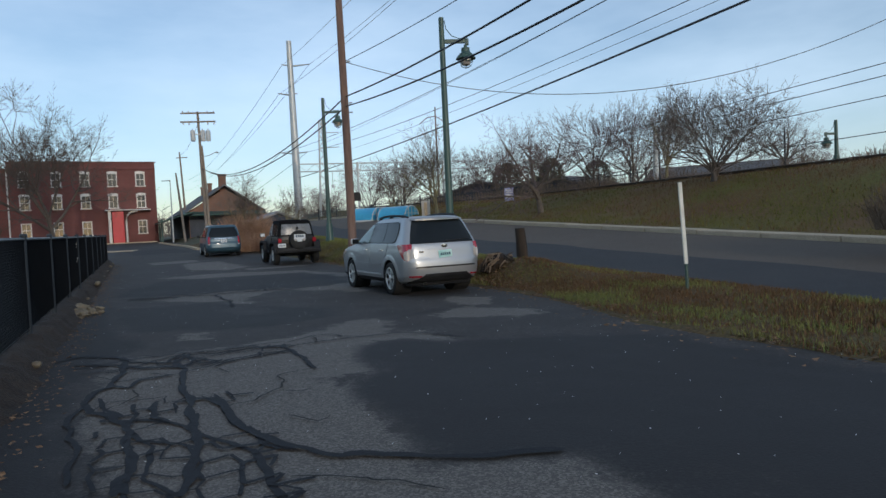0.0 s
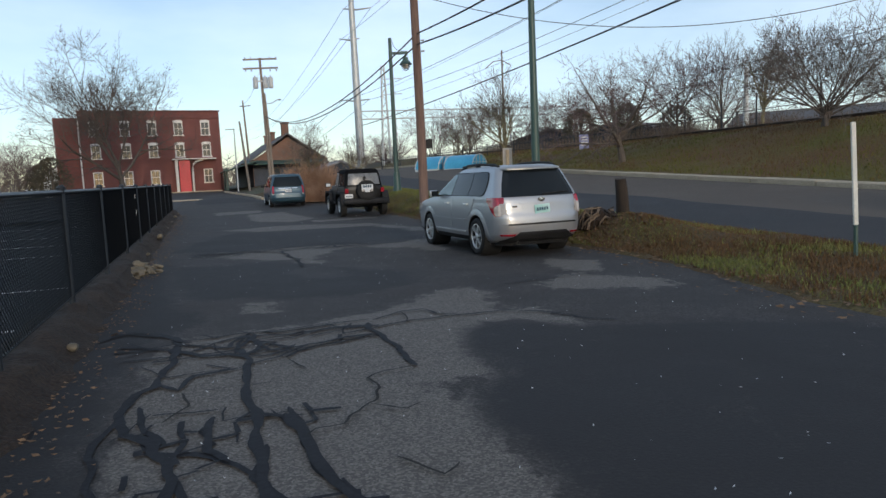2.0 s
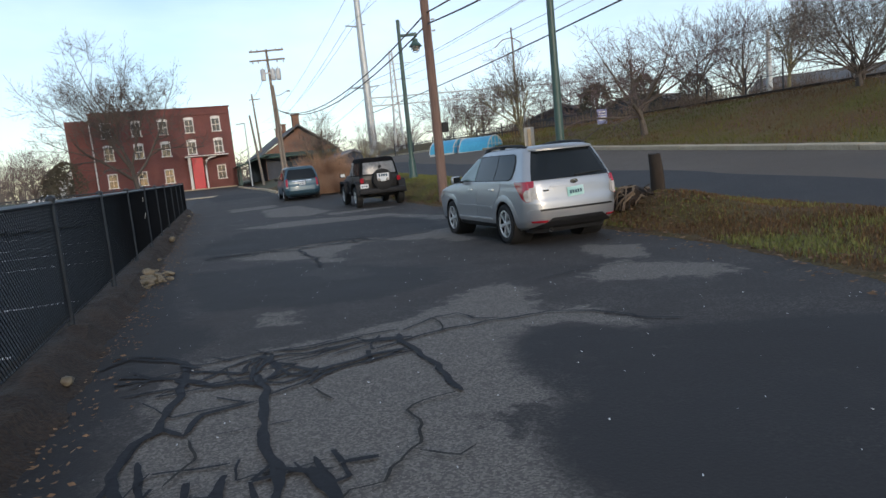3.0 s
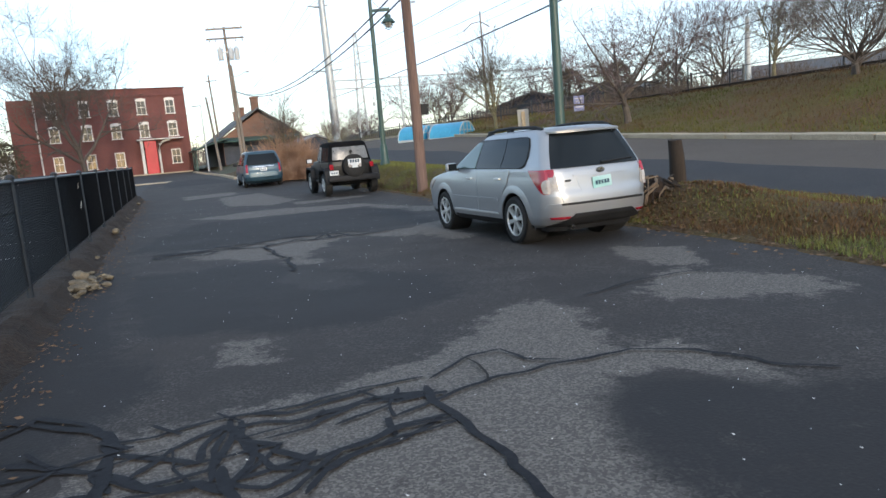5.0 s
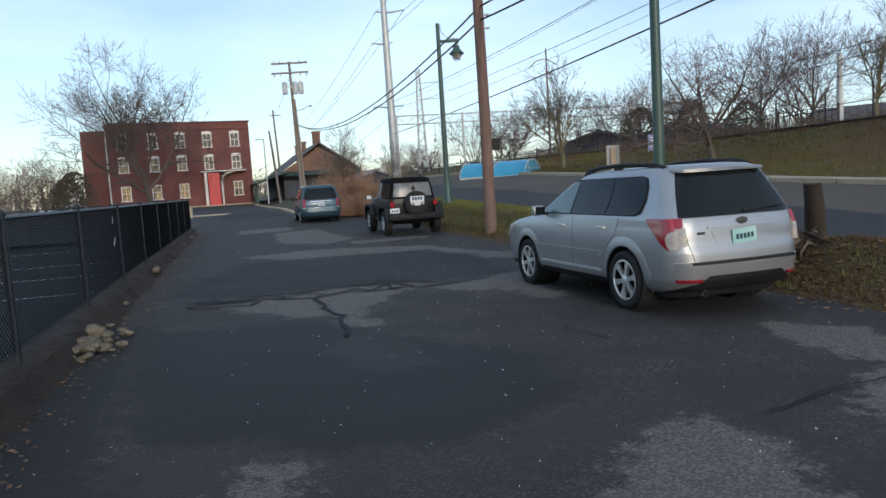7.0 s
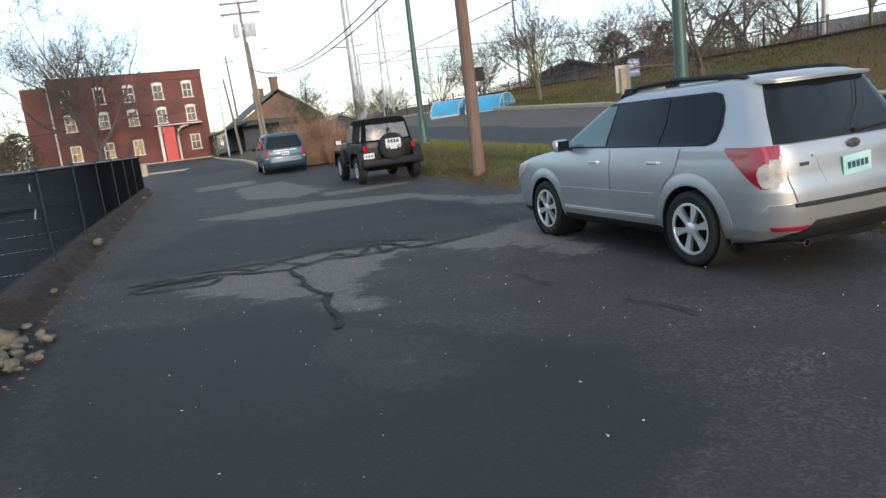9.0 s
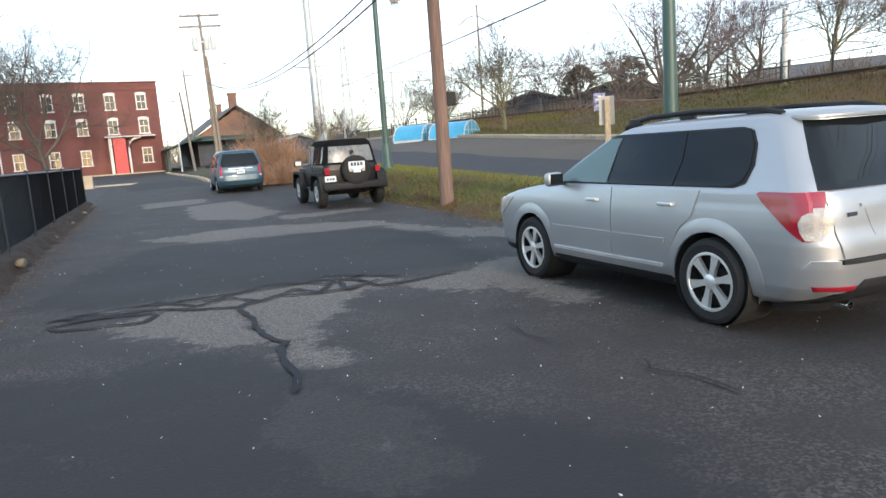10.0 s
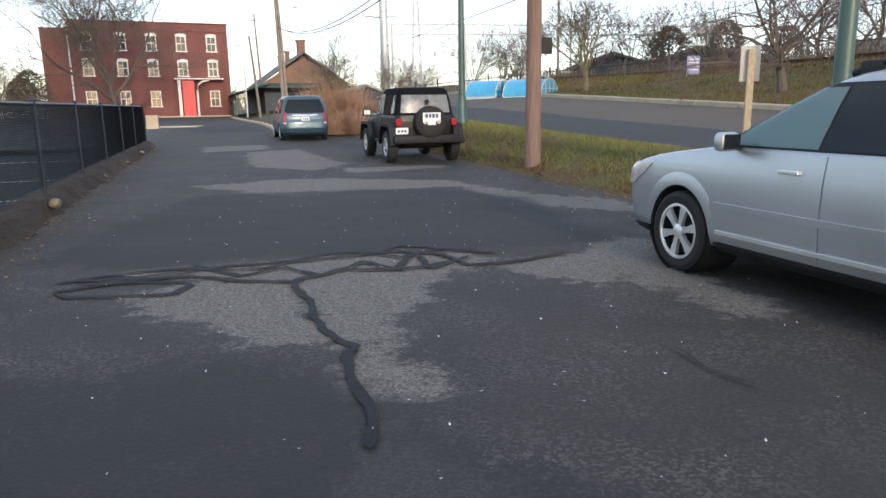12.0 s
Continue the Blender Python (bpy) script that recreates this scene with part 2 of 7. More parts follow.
M_LINK = surface("coated chain link", (0.008, 0.011, 0.016), (0.014, 0.018, 0.025), 3, 0.6, bump=0)
M_RED_BRICK = brick_wall("red painted brick", (0.15, 0.052, 0.046), (0.185, 0.066, 0.056), (0.15, 0.075, 0.068), 1.0)
M_ORANGE_BRICK = brick_wall("brown brick", (0.19, 0.1, 0.07), (0.24, 0.125, 0.088), (0.18, 0.13, 0.1), 1.0)
M_TRIM = surface("white trim", (0.62, 0.6, 0.56), (0.75, 0.73, 0.7), 2, 0.6, bump=0.1, speck=0.1)
M_RED_DOOR = surface("red door paint", (0.5, 0.008, 0.022), (0.56, 0.012, 0.03), 2, 0.4, bump=0.03, speck=0.08)
M_ROOF = surface("dark slate roof", (0.09, 0.09, 0.095), (0.14, 0.135, 0.13), 2, 0.8, bump=0.4, fine=12)
M_EAVE = surface("dark green eaves", (0.03, 0.075, 0.065), (0.05, 0.1, 0.085), 2, 0.6, bump=0.1)
# on the station porch this dark colour stands in for the porch's shade
M_DARK_WALL = surface("dark blue porch wall", (0.03, 0.04, 0.06), (0.05, 0.06, 0.085), 1.5, 0.7, bump=0.1)
M_GREY_ROOF = surface("grey roof", (0.2, 0.21, 0.22), (0.28, 0.28, 0.29), 2, 0.75, bump=0.2)
M_WHITE_WALL = surface("white siding", (0.6, 0.6, 0.58), (0.7, 0.7, 0.68), 1, 0.7, bump=0.1, stretch=(1, 1, 4))
M_PANE = glassy("dark window glass", (0.035, 0.045, 0.055), 0.06)
M_BARK = surface("grey bark", (0.09, 0.072, 0.058), (0.14, 0.115, 0.093), 4, 0.92, bump=0.8, fine=30, stretch=(1, 1, 0.3))
# lighter yellowish copy of the grey bark, with sunlight put into the colour
M_BARK_LIT = surface("sunlit bark", (0.2, 0.18, 0.09), (0.27, 0.23, 0.14), 4, 0.92, bump=0.6, fine=30, stretch=(1, 1, 0.3))
M_TWIG = surface("bare twigs", (0.115, 0.094, 0.08), (0.165, 0.135, 0.115), 3, 0.92, bump=0)
M_TWIG_PURPLE = surface("purplish bare twigs", (0.13, 0.09, 0.088), (0.18, 0.125, 0.12), 3, 0.92, bump=0)
M_TWIG_DARK = surface("dark bare branches", (0.075, 0.062, 0.053), (0.11, 0.09, 0.075), 3, 0.92, bump=0)
M_REED = surface("orange dry stems", (0.34, 0.19, 0.115), (0.42, 0.27, 0.18), 2, 0.9, bump=0)
M_BRUSH = surface("brown brush", (0.13, 0.095, 0.068), (0.19, 0.14, 0.1), 2, 0.9, bump=0)
M_NEEDLE = surface("dark needles", (0.06, 0.055, 0.036), (0.1, 0.085, 0.055), 2, 0.9, bump=0)
M_TUNNEL = surface("sky blue sheeting", (0.05, 0.33, 0.56), (0.08, 0.42, 0.64), 1.2, 0.4, bump=0.15, fine=8, speck=0.08)
M_SIGN = surface("weathered sign back", (0.4, 0.37, 0.33), (0.5, 0.47, 0.42), 3, 0.6, bump=0.05, speck=0.12)
M_WOOD_PALE = surface("pale wood post", (0.36, 0.27, 0.17), (0.45, 0.35, 0.23), 3, 0.8, bump=0.3, stretch=(1, 1, 0.2))
M_WHITE_PAINT = surface("white painted stake", (0.6, 0.58, 0.52), (0.72, 0.7, 0.64), 5, 0.6, bump=0.1, speck=0.15)
M_SILVER = surface("silver car paint", (0.4, 0.41, 0.425), (0.43, 0.44, 0.455), 1.2, 0.4, 0.65, bump=0, coat=0.45, speck=0.03, fine=400)
M_SILVER.node_tree.nodes["Principled BSDF"].inputs["Coat Roughness"].default_value = 0.16
M_BLACK_PAINT = surface("black car paint", (0.004, 0.0045, 0.006), (0.007, 0.007, 0.008), 1.5, 0.45, bump=0, coat=0.15, speck=0.1)
M_BLUE_PAINT = surface("slate blue car paint", (0.03, 0.07, 0.1), (0.038, 0.082, 0.115), 1.5, 0.42, 0.3, bump=0, coat=0.5, speck=0.05)
M_WHITE_CAR = surface("white car paint", (0.7, 0.7, 0.7), (0.75, 0.75, 0.75), 1.5, 0.4, bump=0, coat=0.7, speck=0.03)
M_TRIM_GREY = surface("grey plastic", (0.014, 0.0145, 0.016), (0.024, 0.024, 0.026), 5, 0.6, bump=0.1)
M_PLASTIC = surface("black plastic", (0.014, 0.014, 0.015), (0.026, 0.026, 0.027), 4, 0.6, bump=0.1, fine=120)
M_FABRIC = surface("black soft top", (0.006, 0.006, 0.007), (0.012, 0.012, 0.013), 3, 0.95, bump=0.3, fine=90)
for m_dark, sheen in ((M_BLACK_PAINT, 0.3), (M_TRIM_GREY, 0.2), (M_PLASTIC, 0.25), (M_FABRIC, 0.1)):
    m_dark.node_tree.nodes["Principled BSDF"].inputs["Specular IOR Level"].default_value = sheen
M_CAR_GLASS = glassy("dark tinted glass", (0.012, 0.015, 0.017), 0.03)
M_CAR_GLASS.node_tree.nodes["Principled BSDF"].inputs["Specular IOR Level"].default_value = 0.28
M_GREEN_GLASS = glassy("greenish glass", (0.11, 0.17, 0.165), 0.04)
M_MILKY = surface("scratched plastic window", (0.12, 0.125, 0.13), (0.2, 0.205, 0.21), 4, 0.3, bump=0.05)
M_RUBBER = surface("tyre rubber", (0.009, 0.009, 0.0095), (0.016, 0.0155, 0.015), 6, 0.85, bump=0.3, fine=70)
M_ALLOY = surface("alloy wheel", (0.66, 0.66, 0.65), (0.74, 0.74, 0.72), 5, 0.35, 0.6, bump=0, speck=0.05)
M_CHROME = surface("chrome", (0.75, 0.75, 0.76), (0.8, 0.8, 0.81), 5, 0.12, 1.0, bump=0, speck=0.02)
M_RED_LENS = surface("red lens", (0.3, 0.008, 0.02), (0.38, 0.014, 0.028), 6, 0.15, bump=0, coat=1.0, speck=0.05)
M_CLEAR_LENS = surface("clear lens", (0.38, 0.34, 0.31), (0.5, 0.46, 0.43), 14, 0.12, bump=0.2, coat=1.0, speck=0.15, fine=80)
M_PLATE = surface("pale teal plate", (0.3, 0.58, 0.54), (0.55, 0.72, 0.7), 4, 0.5, bump=0, speck=0.04)
M_PLATE_WHITE = surface("pale plate", (0.6, 0.63, 0.66), (0.68, 0.7, 0.72), 4, 0.5, bump=0, speck=0.04)
M_INK = surface("dark lettering bars", (0.02, 0.06, 0.1), (0.03, 0.07, 0.12), 4, 0.6, bump=0)
M_CERAMIC = surface("grey transformer paint", (0.42, 0.44, 0.46), (0.5, 0.52, 0.53), 3, 0.5, bump=0)
M_NOTICE = surface("blue notice board", (0.2, 0.22, 0.42), (0.28, 0.3, 0.5), 3, 0.5, bump=0)


# ---- building blocks ----
def part(name, bm, material, parent=None, label="", smooth=False):
    me = bpy.data.meshes.new(name)
    bm.normal_update()
    bm.to_mesh(me)
    bm.free()
    me.materials.append(material)
    if smooth:
        me.shade_smooth()
        try:
            me.set_sharp_from_angle(angle=radians(38))
        except AttributeError:
            pass
    ob = new(name, me)
    if parent is not None:
        ob.parent = parent
    if label:
        ob["label"] = label
    return ob


def thing(name, m, label, category, group="", kind=""):
    ob = new(name)
    ob.empty_display_size = 0.2
    ob.matrix_world = m
    return tagged(ob, label, category, group, kind)


def block(bm, sx, sy, sz, m, bevel=0.0):
    """A box of that size round the origin of m, edges rounded."""
    made = bmesh.ops.create_cube(bm, size=1.0, matrix=m @ Matrix.Diagonal((sx, sy, sz, 1)))
    if bevel:
        edges = list({e for v in made["verts"] for e in v.link_edges})
        bmesh.ops.bevel(bm, geom=edges, offset=bevel, segments=2, affect="EDGES", profile=0.5)


def at(x, y, z, rx=0, ry=0, rz=0):
    return pose(x, y, z, rx, ry, rz)


def tube(bm, points, radii, sides=8, caps=True):
    """A tapered tube along the points."""
    rings, up = [], Vector((0, 0, 1))
    pts = [Vector(p) for p in points]
    for i, p in enumerate(pts):
        d = (pts[min(i + 1, len(pts) - 1)] - pts[max(i - 1, 0)]).normalized()
        ref = Vector((1, 0, 0)) if abs(d.dot(up)) > 0.95 else up
        a = d.cross(ref).normalized()
        b = d.cross(a)
        r = radii[i] if hasattr(radii, "__len__") else radii
        rings.append([bm.verts.new(p + (a * math.cos(k * math.tau / sides) + b * math.sin(k * math.tau / sides)) * r) for k in range(sides)])
    for q, w in zip(rings, rings[1:]):
        for k in range(sides):
            bm.faces.new((q[k], q[(k + 1) % sides], w[(k + 1) % sides], w[k]))
    if caps and sides > 2:
        bm.faces.new(rings[0][::-1])
        bm.faces.new(rings[-1])


def lathe(bm, profile, m, steps=24, close=False):
    """Turns the profile of (radius, height) round the z axis of m."""
    rings = []
    for r, h in profile:
        if r < 1e-5:
            rings.append([bm.verts.new(m @ Vector((0, 0, h)))])
        else:
            rings.append([bm.verts.new(m @ Vector((r * math.cos(k * math.tau / steps), r * math.sin(k * math.tau / steps), h))) for k in range(steps)])
    pairs = list(zip(rings, rings[1:])) + ([(rings[-1], rings[0])] if close else [])
    for q, w in pairs:
        for k in range(steps):
            j = (k + 1) % steps
            if len(q) == 1 and len(w) > 1:
                bm.faces.new((q[0], w[j], w[k]))
            elif len(w) == 1 and len(q) > 1:
                bm.faces.new((q[k], q[j], w[0]))
            elif len(q) > 1:
                bm.faces.new((q[k], q[j], w[j], w[k]))


def slab(bm, outline, z0, z1, m=Matrix()):
    """A prism over an outline of (x, y)."""
    low = [bm.verts.new(m @ Vector((x, y, z0))) for x, y in outline]
    top = [bm.verts.new(m @ Vector((x, y, z1))) for x, y in outline]
    n = len(outline)
    bm.faces.new(low[::-1])
    bm.faces.new(top)
    for i in range(n):
        bm.faces.new((low[i], low[(i + 1) % n], top[(i + 1) % n], top[i]))


def lerp_table(table, x):
    """Linear look-up in rows whose first number rises; gives the other numbers."""
    if x <= table[0][0]:
        return table[0][1:]
    for p, q in zip(table, table[1:]):
        if x <= q[0]:
            f = (x - p[0]) / (q[0] - p[0])
            return tuple(a + (b - a) * f for a, b in zip(p[1:], q[1:]))
    return table[-1][1:]


def smoothstep(a, b, x):
    f = min(1.0, max(0.0, (x - a) / (b - a)))
    return f * f * (3 - 2 * f)


# ---- the lie of the land: u runs along the lane, v across it to the right ----
HEAD = 24.83
CU, SU = 0.9075, 0.42


def xy(u, v):
    return (4.25 - SU * u + CU * v, 10.5 + CU * u + SU * v)


def lot_z(u):
    return 0.011 * max(0.0, min(u, 130.0) - 8.0)


def road_z(u, v):
    w = min(u, 45.0) + 0.1 * max(0.0, min(u, 80.0) - 45.0)
    near, far = 0.15 + 0.032 * w, 0.36 + 0.045 * w
    if u < 0:
        near, far = 0.15 + 0.03 * max(u, -40), 0.36 + 0.045 * max(u, -40)
    return near + (far - near) * min(1.0, max(0.0, (v - 1.0) / 7.3))


def crest_z(u):
    return 3.1 + 0.25 * smoothstep(12, -12, u) + 0.02 * max(0.0, min(u, 90) - 35)


def lane_edge(u):
    return -1.45 - 2.6 * smoothstep(32, 46, u) - 0.9 * smoothstep(3.6, -2.6, u)


def ground_z(u, v):
    """Height of the land at a place."""
    if v < -9.9:
        if v > -10.6:
            return lot_z(u) - 0.15 * smoothstep(-9.9, -10.4, v)
        return lot_z(u) - 0.15
    edge = lane_edge(u)
    if v < edge:
        return lot_z(u)
    if v < 1.0:
        bank = 0.3 * math.exp(-((u - 4.6) / 1.5) ** 2 - ((v + 0.25) / 0.55) ** 2)
        return lot_z(u) + (road_z(u, 1.0) - lot_z(u)) * smoothstep(edge - 0.15, 0.3, v) + bank
    if v < 8.3:
        return road_z(u, v)
    base = road_z(u, 8.3) + 0.13
    top = max(crest_z(u), base + 0.3)
    if v < 17:
        s = max(0.0, (v - 9.0) / 8.0)
        return base + (top - base) * (0.35 * s + 0.65 * s * s * (3 - 2 * s))
    return top + 0.3 * smoothstep(17, 40, v)


def place(u, v, z=0.0, turn=0.0, on_ground=True):
    x, y = xy(u, v)
    return pose(x, y, (ground_z(u, v) if on_ground else 0.0) + z, 0, 0, HEAD + turn)


def spans(stops):
    """Coordinates that step through (from, to, step) stretches."""
    out = []
    for a, b, s in stops:
        n = max(1, round((b - a) / s))
        out += [a + (b - a) * i / n for i in range(n)]
    return out + [stops[-1][1]]


def sheet(name, us, vs, material, height, label, category, rough=0.0, seed=0, kind="structure"):
    me = bpy.data.meshes.new(name)
    pts, faces = [], []
    for u in us:
        for v in vs:
            x, y = xy(u, v)
            z = height(u, v)
            if rough:
                z += rough * noise.noise(Vector((x * 0.9, y * 0.9, seed))) + 0.5 * rough * noise.noise(Vector((x * 3.1, y * 3.1, seed)))
            pts.append((x, y, z))
    n = len(vs)
    for i in range(len(us) - 1):
        for j in range(n - 1):
            faces.append((i * n + j, (i + 1) * n + j, (i + 1) * n + j + 1, i * n + j + 1))
    me.from_pydata(pts, [], [f[::-1] for f in faces])
    me.materials.append(material)
    me.shade_smooth()
    return tagged(new(name, me), label, category, kind=kind)


# ---- ground, paving, road, embankment ----
US = spans([(-120, -30, 15), (-30, 45, 1.5), (45, 110, 5), (110, 260, 30), (260, 1400, 190)])
VS = spans([(-900, -200, 140), (-200, -60, 20), (-60, -12, 4), (-12, -8, 0.5), (-8, 0, 1), (0, 20, 1), (20, 60, 5), (60, 200, 28), (200, 900, 140)])


def base_z(u, v):
    return ground_z(u, v) - (0.09 if (-42 < u < 112 and -45 < v < 17.5) else 0.0)


sheet("ground", US, VS, M_GROUND, base_z, "dull winter ground reaching to the horizon", "ground")
WORN_AND_PALE, DARK = [], []


def area(kind, *outline):
    """Adds one patch of the paving, outlined along and across the lane."""
    kind.append(outline)


# old coarse paving between the sealed cracks, with its tongue to the right
area(WORN_AND_PALE, (-1.5, -6.25), (-0.9, -6.05), (-0.45, -5.72), (-0.42, -5.3), (-0.65, -5.1), (-1.1, -4.9), (-0.5, -4.86), (-0.1, -5.0), (0.18, -5.42), (0.4, -5.1), (0.85, -4.98), (1.3, -4.96), (1.62, -5.06),
     (1.3, -5.6), (0.95, -5.9), (0.58, -6.12), (0.5, -6.75), (0.28, -7.25), (0.24, -8.2), (0.3, -8.55), (-0.3, -8.6))
area(WORN_AND_PALE, (-0.3, -8.6), (-1.0, -8.65), (-1.7, -8.75), (-2.8, -8.75), (-4.5, -8.5), (-9, -8.3), (-9, -6.9), (-4.7, -6.85), (-3.9, -6.72), (-3.4, -6.77), (-2.6, -6.76), (-2.15, -6.75), (-2.2, -6.28), (-1.5, -6.25))
area(WORN_AND_PALE, (-4.4, -7.7), (-4.7, -7.28), (-4.98, -6.84), (-5.12, -6.34), (-5.28, -6.03), (-5.7, -6.1), (-9, -6.0), (-9, -8.0))
area(WORN_AND_PALE, (1.4, -7.8), (2.0, -7.7), (1.9, -7.56), (1.3, -7.62))
# round the looping seam
area(WORN_AND_PALE, (8.3, -7.9), (8.57, -7.67), (8.59, -7.23), (8.39, -6.69), (7.5, -6.68), (6.9, -6.68), (7.0, -7.05), (7.4, -7.3), (7.9, -7.63))
area(WORN_AND_PALE, (8.39, -6.67), (8.65, -6.27), (8.55, -5.25), (8.0, -5.67), (7.4, -6.0), (7.15, -6.18), (6.7, -6.24), (5.9, -6.33), (6.0, -6.57), (6.65, -6.47), (6.97, -6.62), (7.66, -6.62))
area(WORN_AND_PALE, (5.6, -6.62), (5.1, -6.4), (4.4, -6.22), (3.85, -6.26), (3.85, -6.74), (4.8, -6.78))
area(WORN_AND_PALE, (9.17, -8.0), (9.12, -7.23), (9.2, -6.4), (9.18, -5.5), (8.95, -5.1), (8.4, -5.15), (8.37, -5.83), (8.69, -7.23))
area(WORN_AND_PALE, (8.46, -5.17), (8.3, -4.85), (7.7, -4.5), (7.5, -4.3), (7.85, -4.0), (7.3, -3.9), (6.3, -3.95), (6.3, -3.7), (7.5, -3.45), (8.7, -2.95), (9.0, -3.2), (8.5, -4.2))
# paler streaks beside the parked cars and farther up, in the worn layer's colours
area(WORN_AND_PALE, (3.6, -2.8), (2.9, -2.25), (1.9, -2.75), (2.2, -3.05))
area(WORN_AND_PALE, (1.75, -3.3), (1.1, -2.75), (0.45, -2.55), (0.3, -2.8), (0.6, -3.6), (0.9, -3.95), (1.4, -3.95))
area(WORN_AND_PALE, (16.0, -7.6), (16.4, -6.1), (15.9, -4.6), (15.0, -3.2), (14.0, -3.0), (14.4, -4.9), (13.9, -6.2))
area(WORN_AND_PALE, (24.8, -6.4), (25.4, -4.9), (19.6, -4.4), (18.3, -5.2), (19.7, -6.4))
area(WORN_AND_PALE, (15.0, -3.3), (13.9, -2.9), (12.5, -2.5), (11.9, -1.8), (10.6, -1.6), (11.0, -2.5), (11.4, -2.8), (12.8, -3.15))
area(WORN_AND_PALE, (25.5, -7.6), (26.2, -5.8), (28.5, -5.6), (28.2, -7.7))
area(WORN_AND_PALE, (17.4, -4.6), (17.6, -2.4), (18.1, -2.4), (18.2, -4.5))
# smooth dark overlays; their extra darkness also stands in for lens light falloff
area(DARK, (-9, -5.9), (-5.3, -5.95), (-5.0, -6.8), (-3.9, -6.66), (-3.0, -6.7), (-2.2, -6.2), (-1.3, -6.15), (-0.7, -5.9), (-0.55, -5.4), (-1.15, -4.8), (-1.6, -3.6), (-2.4, -2.6), (-9, -2.6))
area(DARK, (9.9, -8.95), (12, -8.5), (14.6, -7.6), (14.3, -5.0), (13.7, -3.5), (12.3, -2.8), (10.3, -3.1), (9.0, -3.25), (8.9, -4.0), (9.2, -5.1), (9.4, -6.4), (9.4, -8.2))
area(DARK, (1.8, -6.6), (2.4, -5.4), (3.5, -5.2), (6.6, -7.0), (6.9, -8.8), (2.9, -8.6))
area(DARK, (-9, -9.7), (-9, -8.85), (-4.5, -8.75), (-2.6, -8.95), (-0.2, -8.95), (0.6, -8.7), (1.0, -8.3), (2.9, -8.7), (7.5, -8.95), (7.5, -9.7))
area(DARK, (40, -8.5), (41, -4.5), (54, -5.5), (52, -9.2))


def inside_depth(us, vs, outline):
    """How far each (u, v) lies inside the outline; negative outside."""
    p = np.stack([us, vs], 1)
    q = np.array(outline, float)
    near = np.full(len(p), 1e9)
    inside = np.zeros(len(p), bool)
    for a, b in zip(q, np.roll(q, -1, 0)):
        d = b - a
        t = np.clip(((p - a) @ d) / (d @ d), 0, 1)
        near = np.minimum(near, np.hypot(*(p - a - t[:, None] * d).T))
        crosses = (a[1] > p[:, 1]) != (b[1] > p[:, 1])
        with np.errstate(divide="ignore", invalid="ignore"):
            at_u = a[0] + (p[:, 1] - a[1]) / (b[1] - a[1] + 1e-12) * d[0]
        inside ^= crosses & (p[:, 0] < at_u)
    return np.where(inside, near, -near)


LANE_U = spans([(-40, -8, 1.0), (-8, 20, 0.12), (20, 32, 0.25), (32, 110, 1.0)])
LANE_V = spans([(-9.75, -0.9, 0.12)])
lane = sheet("parking_lot", LANE_U, LANE_V, M_LANE,
             lambda u, v: lot_z(u) - 0.4 * smoothstep(lane_edge(u) + 0.15, lane_edge(u) + 0.6, v), "dark patched asphalt lane with sealed cracks", "asphalt", 0.008, 3)
GU, GV = [g.ravel() for g in np.meshgrid(LANE_U, LANE_V, indexing="ij")]
for layer, shapes in (("worn", WORN_AND_PALE), ("dark", DARK)):
    depth = np.max([inside_depth(GU, GV, s) for s in shapes], 0)
    lane.data.attributes.new(layer, "FLOAT", "POINT").data.foreach_set("value", np.clip(depth * 1.5, -1.0, 0.34).astype(np.float32))
sheet("forecourt", spans([(29.6, 95, 3)]), spans([(-34, -9.75, 3)]), M_LOT, lambda u, v: lot_z(u) - 0.002, "dark asphalt forecourt before the red building", "asphalt")
sheet("court", spans([(-40, 29.4, 3)]), spans([(-44, -10.35, 3)]), M_COURT, lambda u, v: lot_z(u) - 0.146, "dark bluish paved court behind the fence", "court")
sheet("verge", spans([(-40, 60, 0.3)]), spans([(-4.6, -2.2, 0.4), (-2.2, 1.12, 0.12)]), M_SOIL,
      lambda u, v: ground_z(u, v) - 0.14 * smoothstep(lane_edge(u) + 0.12, lane_edge(u) - 0.18, v) + 0.02, "ragged brown and green grass strip beside the lane", "grass", 0.045, 5)
sheet("road", spans([(-60, 75, 1.5)]), spans([(1.0, 8.3, 0.73)]), M_ROAD, lambda u, v: road_z(u, v), "pale worn asphalt street rising along the embankment", "road")
# ragged shadow over the street's near half, laid on as a darker sheet
sheet("road_near_shade", spans([(-60, 75, 0.5)]), spans([(1.004, 4.4, 0.34)]), M_ROAD_SHADE,
      lambda u, v: road_z(u, v) + 0.006 - 0.02 * smoothstep(3.7, 4.4, v + 0.5 * noise.noise(Vector((u * 0.25, 0, 2)))), "ragged shadow on the near half of the street, put in as darker asphalt", "road")
sheet("embankment", spans([(-60, 75, 1.0)]), spans([(9.0, 18.5, 0.4)]), M_HILL, lambda u, v: ground_z(u, v) + 0.01, "brown and green grassy railway embankment", "embankment", 0.09, 9)

# kerb stones along the far side of the street
bm = bmesh.new()
block(bm, 0.68, 2.46, 0.3, Matrix(), 0.025)
kerb_mesh = bpy.data.meshes.new("kerb_stone")
bm.to_mesh(kerb_mesh)
bm.free()
kerb_mesh.materials.append(M_CONCRETE)
kerb = thing("kerb", Matrix(), "pale concrete kerb along the street below the embankment", "kerb", kind="structure")
